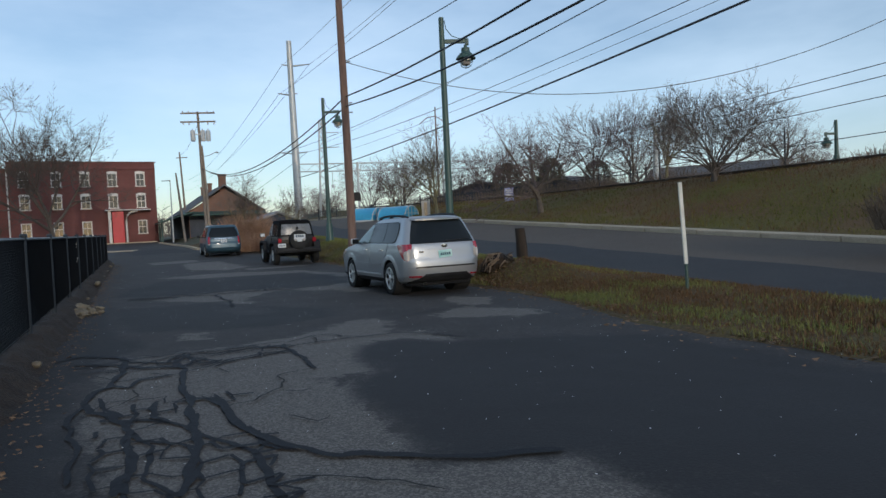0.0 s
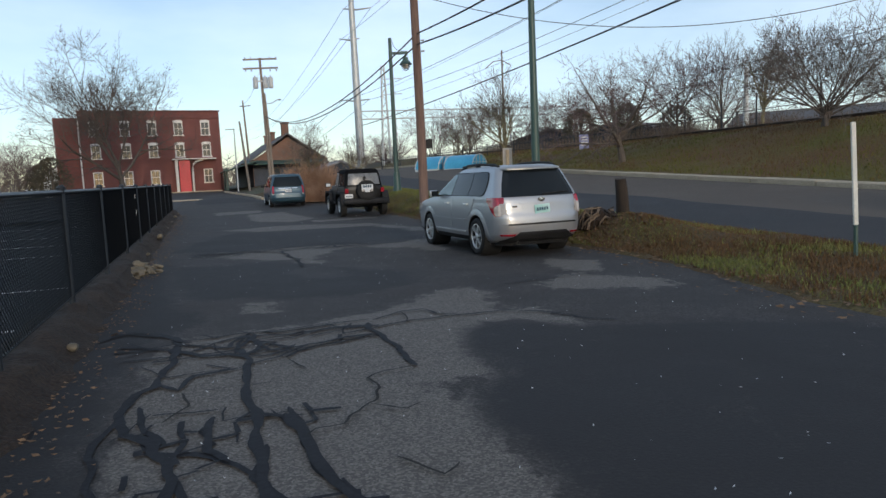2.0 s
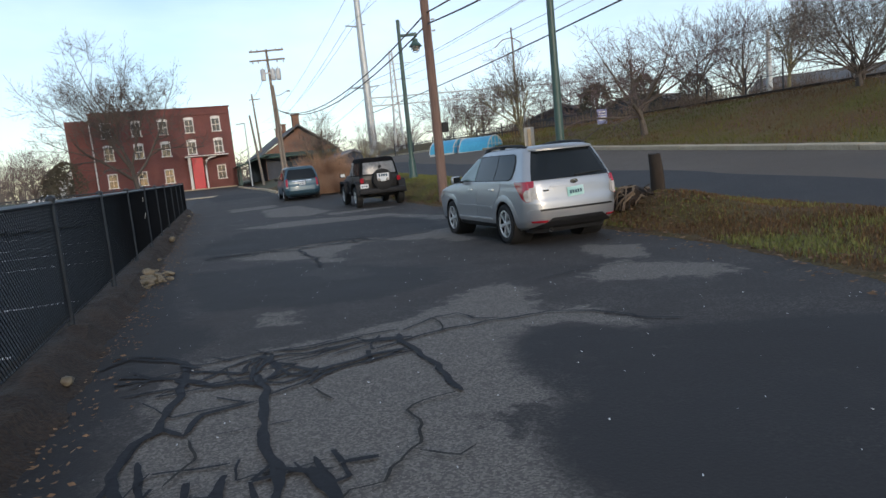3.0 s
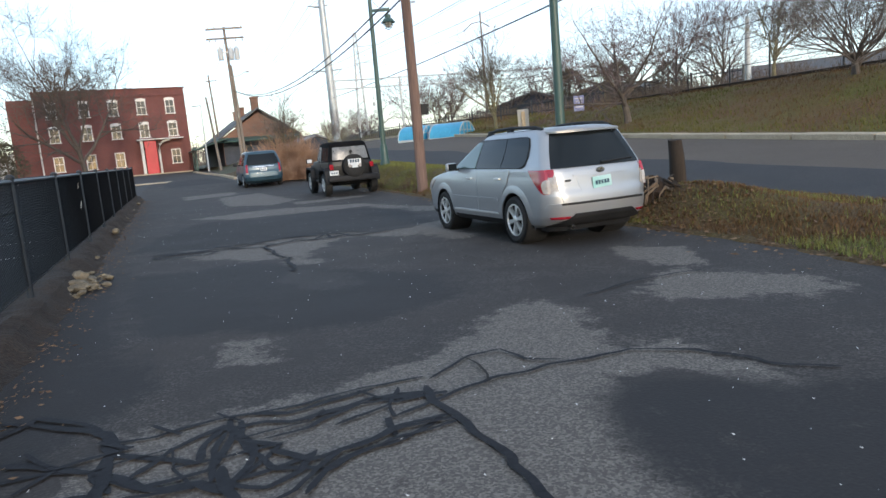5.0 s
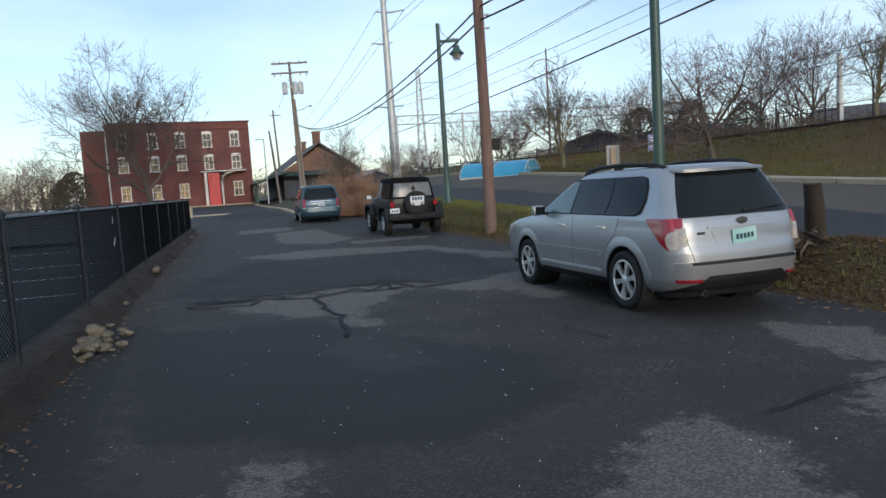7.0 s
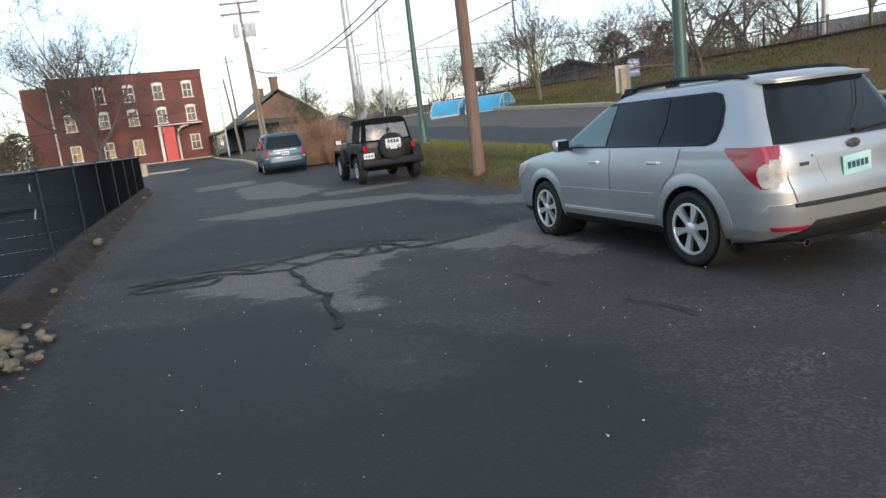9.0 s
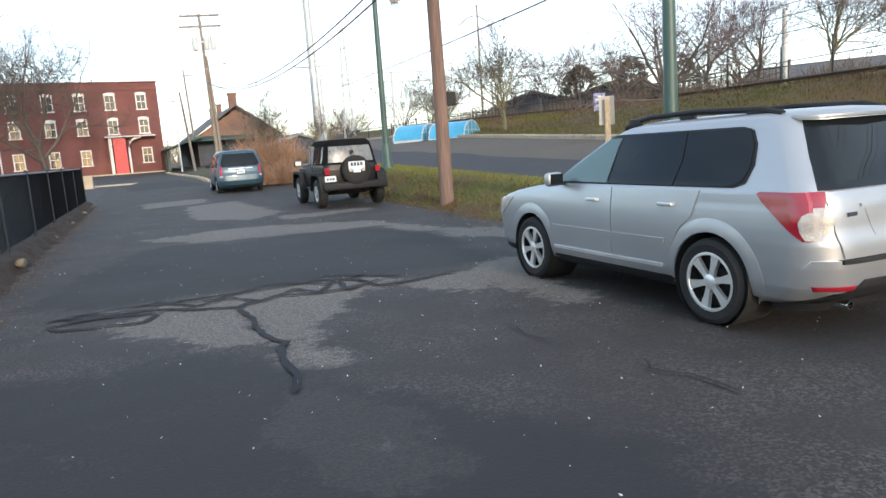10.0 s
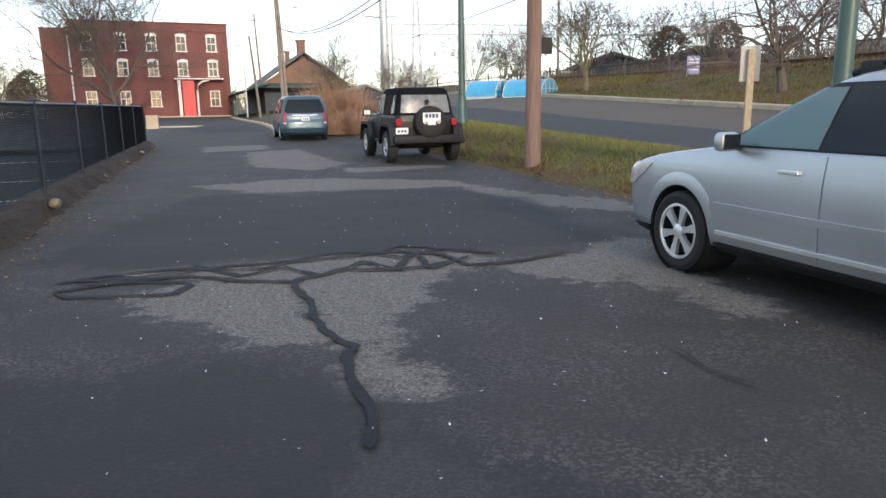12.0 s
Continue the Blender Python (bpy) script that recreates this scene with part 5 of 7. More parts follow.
def fence_run(start, end, base_start, base_end, posts, height=1.28):
    """Posts, rails and woven wire between two (u, v) places."""
    a, b = Vector((*xy(*start), base_start)), Vector((*xy(*end), base_end))
    d = b - a
    ln = Vector((d.x, d.y, 0)).length
    for i in range(posts + 1):
        p = a + d * (i / posts)
        bm = bmesh.new()
        tube(bm, [(0, 0, -0.3), (0, 0, height + 0.02)], 0.036 if i not in (0, posts) else 0.045, 10)
        lathe(bm, [(0.045, height), (0.05, height + 0.03), (0.03, height + 0.055), (0, height + 0.06)], Matrix(), 10)
        ob = part("post", bm, M_FENCE, fence)
        ob.location = p
    for h, r in ((height - 0.02, 0.024), (0.06, 0.008)):
        bm = bmesh.new()
        tube(bm, [a + Vector((0, 0, h)), b + Vector((0, 0, h))], r, 8)
        part("rail", bm, M_FENCE, fence)
    pts, faces = [], []
    e = d / ln
    side = Vector((-e.y, e.x, 0)) * 0.006
    pitch, h0, h1, w = 0.066, 0.05, height - 0.02, 0.0042
    up = Vector((0, 0, 1))
    for s in (1, -1):
        x = -(h1 - h0)
        while x < ln:
            x0, x1 = max(0.0, x), min(ln, x + (h1 - h0))
            if x1 - x0 > 0.03:
                z0, z1 = h0 + (x0 - x), h0 + (x1 - x)
                if s < 0:
                    z0, z1 = h0 + h1 - z0, h0 + h1 - z1
                p, q = a + e * x0 + up * z0 + side * s, a + e * x1 + up * z1 + side * s
                t = (q - p).normalized()
                n1 = t.cross(side.normalized()) * w
                n2 = side.normalized() * w
                k = len(pts)
                for c in (p, q):
                    pts.extend([c + n1, c - n1 * 0.5 + n2, c - n1 * 0.5 - n2])
                faces.extend([(k, k + 1, k + 4, k + 3), (k + 1, k + 2, k + 5, k + 4), (k + 2, k, k + 3, k + 5)])
            x += pitch
    me = bpy.data.meshes.new("wire_mesh")
    me.from_pydata(pts, [], faces)
    me.materials.append(M_LINK)
    ob = new("wire_mesh", me)
    ob.parent = fence
    ob["kind"] = "stuff"


fence_run((-13.3, FV), (29.4, FV), fence_base(-13.3), fence_base(29.4), 14)
fence_run((29.4, FV), (29.4, -34), fence_base(29.4), fence_base(29.4) - 0.12, 8)

# two white plastic tags caught in the wire
for h, tall in ((0.8, 0.13), (1.16, 0.1)):
    bm = bmesh.new()
    block(bm, 0.07, 0.006, tall, at(0, 0, 0, 6, 12, 0), 0.002)
    for q in bm.verts:
        q.co.y += 0.012 * math.sin(q.co.z * 60) + 0.01 * noise.noise(q.co * 30)
    ob = part("plastic_tag", bm, M_WHITE_PAINT)
    x, y = xy(10.5, FV + 0.02)
    ob.matrix_world = pose(x, y, fence_base(10.5) + h, 0, 0, HEAD + 90)
    tagged(ob, "small white plastic tag caught in the fence wire", "tag", "tags on the fence")

# rough earth and stone edging under the fence
bm = bmesh.new()
rows = []
for i in range(340):
    u = -13 + 42.6 * i / 339
    z = lot_z(u)
    row = []
    for v, h in ((-10.45, -0.16), (-10.05, 0.1), (-9.9, 0.2), (-9.68, 0.215), (-9.54, 0.17), (-9.46, 0.05), (-9.3, -0.03)):
        nz = noise.noise(Vector((u * 2.2, v * 4, 1))) * 0.07 + noise.noise(Vector((u * 7, v * 9, 4))) * 0.03
        x, y = xy(u, v + 0.06 * noise.noise(Vector((u * 1.8, v, 8))))
        row.append(bm.verts.new((x, y, z + h + (nz if h > -0.1 else nz * 0.3))))
    rows.append(row)
for p, q in zip(rows, rows[1:]):
    for k in range(6):
        bm.faces.new((p[k], q[k], q[k + 1], p[k + 1]))
bmesh.ops.recalc_face_normals(bm, faces=bm.faces)
tagged(part("stone_edging", bm, M_DIRT, smooth=True), "low brown earth and stone edging under the fence", "edging", kind="structure")


def rock(u, v, z, size, seed, material=M_STONE, label="pale rough field stone on the edging"):
    r = random.Random(seed)
    bm = bmesh.new()
    bmesh.ops.create_icosphere(bm, subdivisions=2, radius=1.0)
    for p in bm.verts:
        p.co *= 1 + 0.32 * noise.noise(p.co * 1.3 + Vector((seed * 3.1, 0, 0))) + 0.1 * noise.noise(p.co * 4 + Vector((seed, 5, 0)))
    bmesh.ops.transform(bm, matrix=Matrix.Diagonal((size, size * r.uniform(0.6, 0.95), size * r.uniform(0.45, 0.7), 1)), verts=bm.verts)
    ob = part("stone", bm, material, None, smooth=True)
    x, y = xy(u, v)
    ob.matrix_world = pose(x, y, lot_z(u) + z + size * 0.25, r.uniform(-15, 15), r.uniform(-15, 15), r.uniform(0, 360))
    return tagged(ob, label, "stone", "stones on the edging")


rng = random.Random(5)
for k in range(70):
    rock(6.5 + rng.gauss(0, 0.45), -9.34 + rng.gauss(0, 0.12), rng.uniform(-0.01, 0.08), rng.uniform(0.02, 0.07), k)
rock(6.9, -9.44, 0.06, 0.15, 40)
rock(6.4, -9.42, 0.05, 0.14, 42)
rock(6.1, -9.44, 0.04, 0.1, 41)
for k, u in enumerate((0.1, 9.3, 17.9, 21.5, 25.1, 28.4)):
    rock(u, -9.44, 0.07, rng.uniform(0.045, 0.08), 60 + k)
rock(13.3, -9.42, 0.12, 0.12, 80, M_STONE, "pale upright broken stone on the edging")


# ---- fallen leaves, grass blades and litter ----
def scatter(name, spots, material, label, category, maker, parent=None):
    pts, faces = [], []
    for s in spots:
        maker(pts, faces, s)
    me = bpy.data.meshes.new(name)
    me.from_pydata(pts, [], faces)
    me.materials.append(material)
    return tagged(new(name, me), label, category, kind="stuff")


def leaf_maker(pts, faces, s):
    u, v, z, size, a, tilt = s
    x, y = xy(u, v)
    k = len(pts)
    ca, sa = math.cos(a) * size, math.sin(a) * size
    pts.extend([(x - ca, y - sa, z + 0.006), (x + sa * 0.5, y - ca * 0.5, z + 0.006 + tilt * size), (x + ca, y + sa, z + 0.012), (x - sa * 0.5, y + ca * 0.5, z + 0.004)])
    faces.append((k, k + 1, k + 2, k + 3))


def blade_maker(pts, faces, s):
    u, v, z, size, a, tilt = s
    x, y = xy(u, v)
    k = len(pts)
    w = size * 0.12
    ca, sa = math.cos(a), math.sin(a)
    pts.extend([(x - sa * w, y + ca * w, z - 0.01), (x + sa * w, y - ca * w, z - 0.01), (x + ca * size * tilt, y + sa * size * tilt, z + size)])
    faces.append((k, k + 1, k + 2))


rng = random.Random(21)
spots = []
for k in range(1100):
    u = rng.uniform(-6, 28)
    v = -9.36 + abs(rng.gauss(0, 0.2))
    spots.append((u, v, lot_z(u) + 0.018, rng.uniform(0.012, 0.034), rng.uniform(0, 6.3), rng.uniform(-0.3, 0.5)))
for k in range(1700):
    u = rng.uniform(-6, 34)
    v = lane_edge(u) + 0.15 + rng.gauss(0, 0.4)
    z = max(lot_z(u) + 0.018, ground_z(u, v) + 0.03)
    spots.append((u, v, z, rng.uniform(0.02, 0.055), rng.uniform(0, 6.3), rng.uniform(-0.3, 0.5)))
for k in range(500):
    u, v = rng.gauss(5.6, 1.2), rng.gauss(-0.9, 0.4)
    spots.append((u, v, ground_z(u, v) + 0.04, rng.uniform(0.03, 0.07), rng.uniform(0, 6.3), rng.uniform(-0.3, 0.6)))
scatter("fallen_leaves", spots, M_LEAF, "brown fallen leaves along the edges", "leaves", leaf_maker)
spots = [(rng.uniform(-6, 20), rng.uniform(-9, -2), 0, rng.uniform(0.004, 0.012), rng.uniform(0, 6.3), 0.2) for k in range(700)]
spots = [(u, v, lot_z(u) + 0.026, s, a, t) for u, v, z, s, a, t in spots]
scatter("litter", spots, M_WHITE_LINE, "pale bits of litter and grit on the asphalt", "litter", leaf_maker)
for label, mat, count, seed, tall in (("short green grass on the strip", M_BLADE, 80000, 31, 0.075), ("dry straw-coloured grass on the strip", M_BLADE_DRY, 45000, 32, 0.07)):
    rng = random.Random(seed)
    spots = []
    while len(spots) < count:
        u = rng.uniform(-6, 12) if rng.random() < 0.55 else rng.uniform(10, 42)
        v = rng.uniform(lane_edge(u) + 0.12, 1.05)
        clump = noise.noise(Vector((u * 0.6, v * 1.1, 3))) - 0.4 + 1.05 * smoothstep(6, 11, u) * smoothstep(lane_edge(u) + 0.1, lane_edge(u) + 1.0, v) + 0.12 * smoothstep(2, -3, u)
        if (mat is M_BLADE) == (clump + rng.gauss(0.1, 0.25) > 0):
            spots.append((u, v, ground_z(u, v) + 0.015, rng.uniform(0.4, 1.2) * tall, rng.uniform(0, 6.3), rng.uniform(0.1, 0.9)))
    scatter("grass", spots, mat, label, "grass", blade_maker)
for label, mat, count, seed in (("green grass tufts on the embankment", M_HILL_BLADE, 26000, 35), ("dry grass tufts on the embankment", M_HILL_DRY, 24000, 36)):
    rng = random.Random(seed)
    spots = []
    while len(spots) < count:
        u, v = rng.uniform(-5, 50), rng.uniform(9.1, 17.5)
        clump = 0.8 * noise.noise(Vector((u * 0.22, v * 0.4, 9))) + 0.07 * (12.5 - v)
        if (mat is M_HILL_BLADE) == (clump + rng.gauss(0, 0.2) > 0):
            spots.append((u, v, ground_z(u, v) + 0.02, rng.uniform(0.05, 0.14), rng.uniform(0, 6.3), rng.uniform(0.1, 0.9)))
    scatter("grass", spots, mat, label, "grass", blade_maker)


# ---- roadside things ----
def bollard(u, v):
    ob = thing("wooden_post", place(u, v, 0, 0), "short weathered dark wooden post in the grass", "post")
    bm = bmesh.new()
    rings = []
    tube(bm, [(0, 0, -0.3), (0.0, 0, 0.3), (-0.02, 0, 0.62), (-0.05, 0, 0.9)], [0.14, 0.135, 0.13, 0.12], 14)
    for p in bm.verts:
        p.co.x += 0.03 * noise.noise(p.co * 5)
        p.co.y += 0.03 * noise.noise(p.co * 5 + Vector((9, 0, 0)))
        if p.co.z > 0.8:
            p.co.z += 0.05 * noise.noise(p.co * 8)
    part("post", bm, M_POST, ob, smooth=True)
    return ob


bollard(6.2, 0.52)
# heap of cut roots beside it
heap = thing("root_heap", place(5.75, -0.55, 0.0), "tangle of brown roots bared at the edge of the grass bank", "roots")
bm = bmesh.new()
bmesh.ops.create_icosphere(bm, subdivisions=3, radius=1.0)
for q in bm.verts:
    q.co *= 1 + 0.3 * noise.noise(q.co * 2.2) + 0.12 * noise.noise(q.co * 7)
bmesh.ops.transform(bm, matrix=pose(0.12, -0.1, 0.05) @ Matrix.Diagonal((0.42, 0.34, 0.3, 1)), verts=bm.verts)
part("soil_ball", bm, M_DIRT, heap, "dark soil held by the roots", smooth=True)
rng = random.Random(8)
for k in range(44):
    bm = bmesh.new()
    a = rng.uniform(1.6, 4.9)
    reach = rng.uniform(0.3, 0.58)
    h = rng.uniform(0.2, 0.38)
    bend = a + rng.gauss(0, 0.5)
    x0, y0 = 0.15 + rng.gauss(0, 0.15), -0.1 + rng.gauss(0, 0.16)
    r0 = rng.uniform(0.012, 0.034)
    tube(bm, [(x0, y0, h), (x0 + 0.5 * reach * math.cos(a), y0 + 0.5 * reach * math.sin(a), h * rng.uniform(0.7, 1.05)), (x0 + 0.85 * reach * math.cos(bend), y0 + 0.85 * reach * math.sin(bend), h * 0.4), (x0 + reach * math.cos(bend), y0 + reach * math.sin(bend), -0.04)], [r0, r0 * 0.9, r0 * 0.7, r0 * 0.3], 6)
    part("root", bm, M_TIMBER if k % 3 else M_POST, heap, smooth=True)

stake = thing("marker_stake", place(0.0, 0.0), "leaning slim stake, white above and dark below", "stake")
bm = bmesh.new()
tube(bm, [(-0.0, 0, -0.2), (-0.02, 0.0, 0.45)], 0.028, 8)
part("foot", bm, M_GREEN_STEEL, stake, "dark green metal foot")
bm = bmesh.new()
block(bm, 0.075, 0.03, 1.36, at(-0.06, 0, 1.13, 0, -3.4, 0), 0.008)
part("board", bm, M_WHITE_PAINT, stake, "white painted board")

sign = thing("road_sign", place(10.67, -0.18), "grey rectangular sign on a pale wooden post, seen from behind", "sign")
top = 2.19 - ground_z(10.67, -0.18)
bm = bmesh.new()
block(bm, 0.09, 0.07, top + 0.1, at(0, 0, top / 2 - 0.1), 0.008)
part("post", bm, M_WOOD_PALE, sign)
bm = bmesh.new()
block(bm, 0.26, 0.012, 0.48, at(0, 0.045, top - 0.24, 0, 0, 0), 0.004)
part("panel", bm, M_SIGN, sign)
sign.rotation_euler.z += radians(-28)


def lamp_post(m, height, label, arm=0.55):
    """Tapered green post with a bracket arm and a caged bell lantern."""
    ob = thing("street_lamp", m, label, "street lamp", "street lamps along the verge")
    bm = bmesh.new()
    tube(bm, [(0, 0, -0.3), (0, 0, 0.5), (0, 0, height)], [0.12, 0.11, 0.075], 16)
    part("pole", bm, M_GREEN_STEEL, ob, smooth=True)
    bm = bmesh.new()
    lathe(bm, [(0.2, -0.3), (0.2, 0.12), (0.17, 0.2), (0.155, 0.75), (0.13, 0.85), (0.11, 0.86)], Matrix(), 16)
    part("base", bm, M_GREEN_STEEL, ob, smooth=True)
    bm = bmesh.new()
    block(bm, arm + 0.2, 0.07, 0.12, at(arm / 2 + 0.1, 0, height - 0.68), 0.015)
    block(bm, 0.1, 0.09, 0.2, at(arm + 0.17, 0, height - 0.7), 0.02)
    part("arm", bm, M_GREEN_STEEL, ob)
    bm = bmesh.new()
    tube(bm, [(0.09, 0, height - 0.08), (0.13, 0, height - 0.32), (0.28, 0, height - 0.52), (0.5, 0, height - 0.6), (arm + 0.1, 0, height - 0.6)], 0.012, 6)
    part("brace", bm, M_GREEN_STEEL, ob)
    bm = bmesh.new()
    z = height - 0.8
    x = arm + 0.12
    lathe(bm, [(0.04, z + 0.02), (0.05, z - 0.05), (0.12, z - 0.08), (0.13, z - 0.2), (0.18, z - 0.24), (0.28, z - 0.36), (0.29, z - 0.39), (0.16, z - 0.36)], at(x, 0, 0), 20)
    shade = part("lantern_hood", bm, M_GREEN_STEEL, ob, "green bell-shaped lantern hood", smooth=True)
    bm = bmesh.new()
    lathe(bm, [(0.15, z - 0.36), (0.16, z - 0.46), (0.12, z - 0.56), (0, z - 0.6)], at(x, 0, 0), 16)
    part("globe", bm, M_CLEAR_LENS, shade, "clear glass globe", smooth=True)
    bm = bmesh.new()
    for k in range(8):
        a = k * math.tau / 8
        tube(bm, [(x + r * math.cos(a), r * math.sin(a), h) for r, h in ((0.18, z - 0.36), (0.19, z - 0.47), (0.14, z - 0.6), (0.02, z - 0.66))], 0.008, 4)
    lathe(bm, [(0.195, z - 0.46), (0.205, z - 0.47), (0.195, z - 0.48)], at(x, 0, 0), 16, True)
    part("cage", bm, M_GREEN_STEEL, shade, "green wire cage")
    return ob


for u, v, top in ((9.35, 0.02, 7.38), (23.75, 0.22, 7.78), (-4.6, 0.2, 7.2)):
    if u > 0:
        lamp_post(place(u, v, 0, -24.83 + 6), top - ground_z(u, v), "tall green steel street lamp with a caged lantern on an arm")
lamp_post(place(14.7, 24.1, 0, 160), 2.6, "far green street lamp on the railway side", 0.4)

# brown utility pole beside the lane
pu, pv = 15.8, -1.03
pole_m = place(pu, pv)
pole = thing("utility_pole", pole_m, "tall brown wooden utility pole in the grass strip", "utility pole")
bm = bmesh.new()
tube(bm, [(0, 0, -0.4), (0, 0, 3), (-0.03, 0, 7), (-0.08, 0, 12.2)], [0.165, 0.15, 0.135, 0.11], 16)
part("shaft", bm, M_POLE, pole, smooth=True)
bm = bmesh.new()
block(bm, 0.24, 0.14, 0.32, at(0.27, 0.02, 2.42), 0.015)
block(bm, 0.12, 0.08, 0.06, at(0.17, 0.02, 2.42))
part("meter_box", bm, M_PLASTIC, pole, "small dark metal box")
bm = bmesh.new()
for h in (5.5, 5.85, 7.35):
    tube(bm, [(0.1, -0.14, h), (0.2, -0.2, h)], 0.03, 6)
part("cable_bracket", bm, M_GALV, pole)


def crossarm_pole(m, height, label):
    ob = thing("utility_pole", m, label, "utility pole")
    bm = bmesh.new()
    tube(bm, [(0.15, 0, -0.4), (0, 0, height * 0.5), (-0.12, 0, height)], [0.16, 0.14, 0.1], 14)
    part("shaft", bm, M_POLE_GREY, ob, smooth=True)
    bm = bmesh.new()
    tube(bm, [(0.42, -0.1, -0.4), (0.28, -0.1, height * 0.4), (0.1, -0.1, height * 0.74)], [0.11, 0.1, 0.08], 10)
    part("stub_pole", bm, M_POLE_GREY, ob, smooth=True)
    for h, w in ((height - 0.15, 3.0), (height - 0.95, 3.1)):
        bm = bmesh.new()
        block(bm, w, 0.12, 0.14, at(-0.1, -0.16, h, 0, -1, 0), 0.01)
        arm = part("crossarm", bm, M_POLE_GREY, ob)
        for x in (-1.4, -0.9, 0.75, 1.3):
            bm = bmesh.new()
            lathe(bm, [(0.02, -0.28 if h < height - 0.5 else 0), (0.07, -0.22 if h < height - 0.5 else 0.05), (0.05, -0.1 if h < height - 0.5 else 0.14), (0.03, 0.0 if h < height - 0.5 else 0.2)], at(x, -0.16, h), 8)
            part("insulator", bm, M_CERAMIC, arm)
    for x in (-0.62, 0.25, 0.72):
        bm = bmesh.new()
        lathe(bm, [(0, 0), (0.2, 0.0), (0.22, 0.08), (0.22, 0.9), (0.17, 1.0), (0.05, 1.02), (0.05, 1.15), (0, 1.16)], at(x, -0.22, height - 2.75), 16)
        part("transformer", bm, M_CERAMIC, ob, "grey transformer can", smooth=True)
    bm = bmesh.new()
    block(bm, 1.6, 0.1, 0.12, at(0.05, -0.14, height - 2.1))
    part("transformer_bracket", bm, M_GALV, ob)
    bm = bmesh.new()
    tube(bm, [(0, -0.1, height * 0.66), (0.7, -0.2, height * 0.665), (1.25, -0.25, height * 0.69)], 0.035, 8)
    lathe(bm, [(0, 0.08), (0.16, 0.0), (0.15, -0.08), (0, -0.1)], at(1.4, -0.26, height * 0.69), 12)
    part("lamp_arm", bm, M_GALV, ob, "small street lamp on an arm")
    return ob


crossarm_pole(pose(-22.5, 62.7, 0.75, 0, 0, 16), 12.2, "grey wooden utility pole with crossarms and transformers")


def plain_pole(x, y, z, height, r, material, label, lean=0.0, category="pole", name="pole"):
    ob = thing(name, pose(x, y, z, 0, 0, 0), label, category)
    bm = bmesh.new()
    tube(bm, [(0, 0, -0.3), (lean * 0.5, 0, height * 0.5), (lean, 0, height)], [r, r * 0.85, r * 0.6], 12)
    part("shaft", bm, material, ob, smooth=True)
    return ob


pylon = plain_pole(-21.1, 96.4, 1.4, 26.9, 0.6, M_GALV, "tall tapered pale steel transmission pole", -0.2, "transmission pole", "transmission_pole")
for h, w, o in ((23.4, 4.0, 0.6), (19.4, 2.8, -0.7), (11.1, 4.2, -0.4)):
    bm = bmesh.new()
    tube(bm, [(o - w / 2, 0, h + 0.25), (o, 0, h), (o + w / 2, 0, h + 0.15)], [0.07, 0.13, 0.07], 8)
    part("crossarm", bm, M_GALV, pylon)
bm = bmesh.new()
lathe(bm, [(0.33, 26.3), (0.37, 26.5), (0.33, 26.9), (0, 26.95)], at(-0.2, 0, 0), 12)
part("cap", bm, M_GALV, pylon)
p = plain_pole(-30.7, 78.8, 0.9, 8.0, 0.16, M_POLE_GREY, "grey leaning wooden pole near the station", -0.7, "utility pole", "utility_pole")
p = plain_pole(-37.6, 97.4, 1.2, 12.4, 0.17, M_POLE_GREY, "far grey wooden pole with short crossarms", -0.5, "utility pole", "utility_pole")
for h in (11.6, 4.2):
    bm = bmesh.new()
    block(bm, 1.6, 0.1, 0.12, at(-0.2, 0, h))
    part("crossarm", bm, M_POLE_GREY, p)
p = plain_pole(-33.8, 82.9, 1.0, 7.4, 0.09, M_GALV, "thin grey car park lamp post", 0, "street lamp", "street_lamp")
bm = bmesh.new()
block(bm, 1.1, 0.25, 0.1, at(-0.5, 0, 7.4), 0.02)
part("lamp_head", bm, M_GALV, p)
p = plain_pole(-0.8, 75, 3.6, 10.8, 0.12, M_POLE_GREY, "thin catenary mast behind the trees", 0, "mast", "mast")
bm = bmesh.new()
tube(bm, [(-1.8, 0, 9.0), (-0.9, 0, 9.7), (0, 0, 9.8), (0.9, 0, 9.2)], 0.05, 6)
part("crossarm", bm, M_POLE_GREY, p)
plain_pole(14.75, 46.9, 3.3, 4.2, 0.2, M_PALE_STEEL, "pale concrete mast on the embankment", 0, "mast", "mast")
for u, h in ((20.2, 1.75), (22.6, 1.6), (16.5, 1.8), (12.4, 1.9), (25.5, 1.5)):
    x, y = xy(u, 17.6)
    plain_pole(x, y, crest_z(u) - 0.05, h, 0.05, M_FENCE, "thin dark fence post on the crest", 0, "post", "fence_post")

# lattice catenary tower and gantry
tower = thing("lattice_tower", pose(-15, 83, 1.7, 0, 0, 20), "narrow pale lattice steel tower with short crossarms", "tower")
for sx in (-1, 1):
    for sy in (-1, 1):
        bm = bmesh.new()
        tube(bm, [(sx * 0.55, sy * 0.55, -0.2), (sx * 0.16, sy * 0.16, 13.2)], 0.06, 5)
        part("leg", bm, M_PALE_STEEL, tower)
bm = bmesh.new()
for i in range(16):
    h0, h1 = i * 0.82, (i + 1) * 0.82
    w0, w1 = 0.55 - 0.39 * h0 / 13.2, 0.55 - 0.39 * h1 / 13.2
    s = 1 if i % 2 else -1
    for q in (1, -1):
        tube(bm, [(s * w0, q * w0, h0), (-s * w1, q * w1, h1)], 0.03, 4)
        tube(bm, [(q * w0, s * w0, h0), (q * w1, -s * w1, h1)], 0.03, 4)
part("bracing", bm, M_PALE_STEEL, tower)
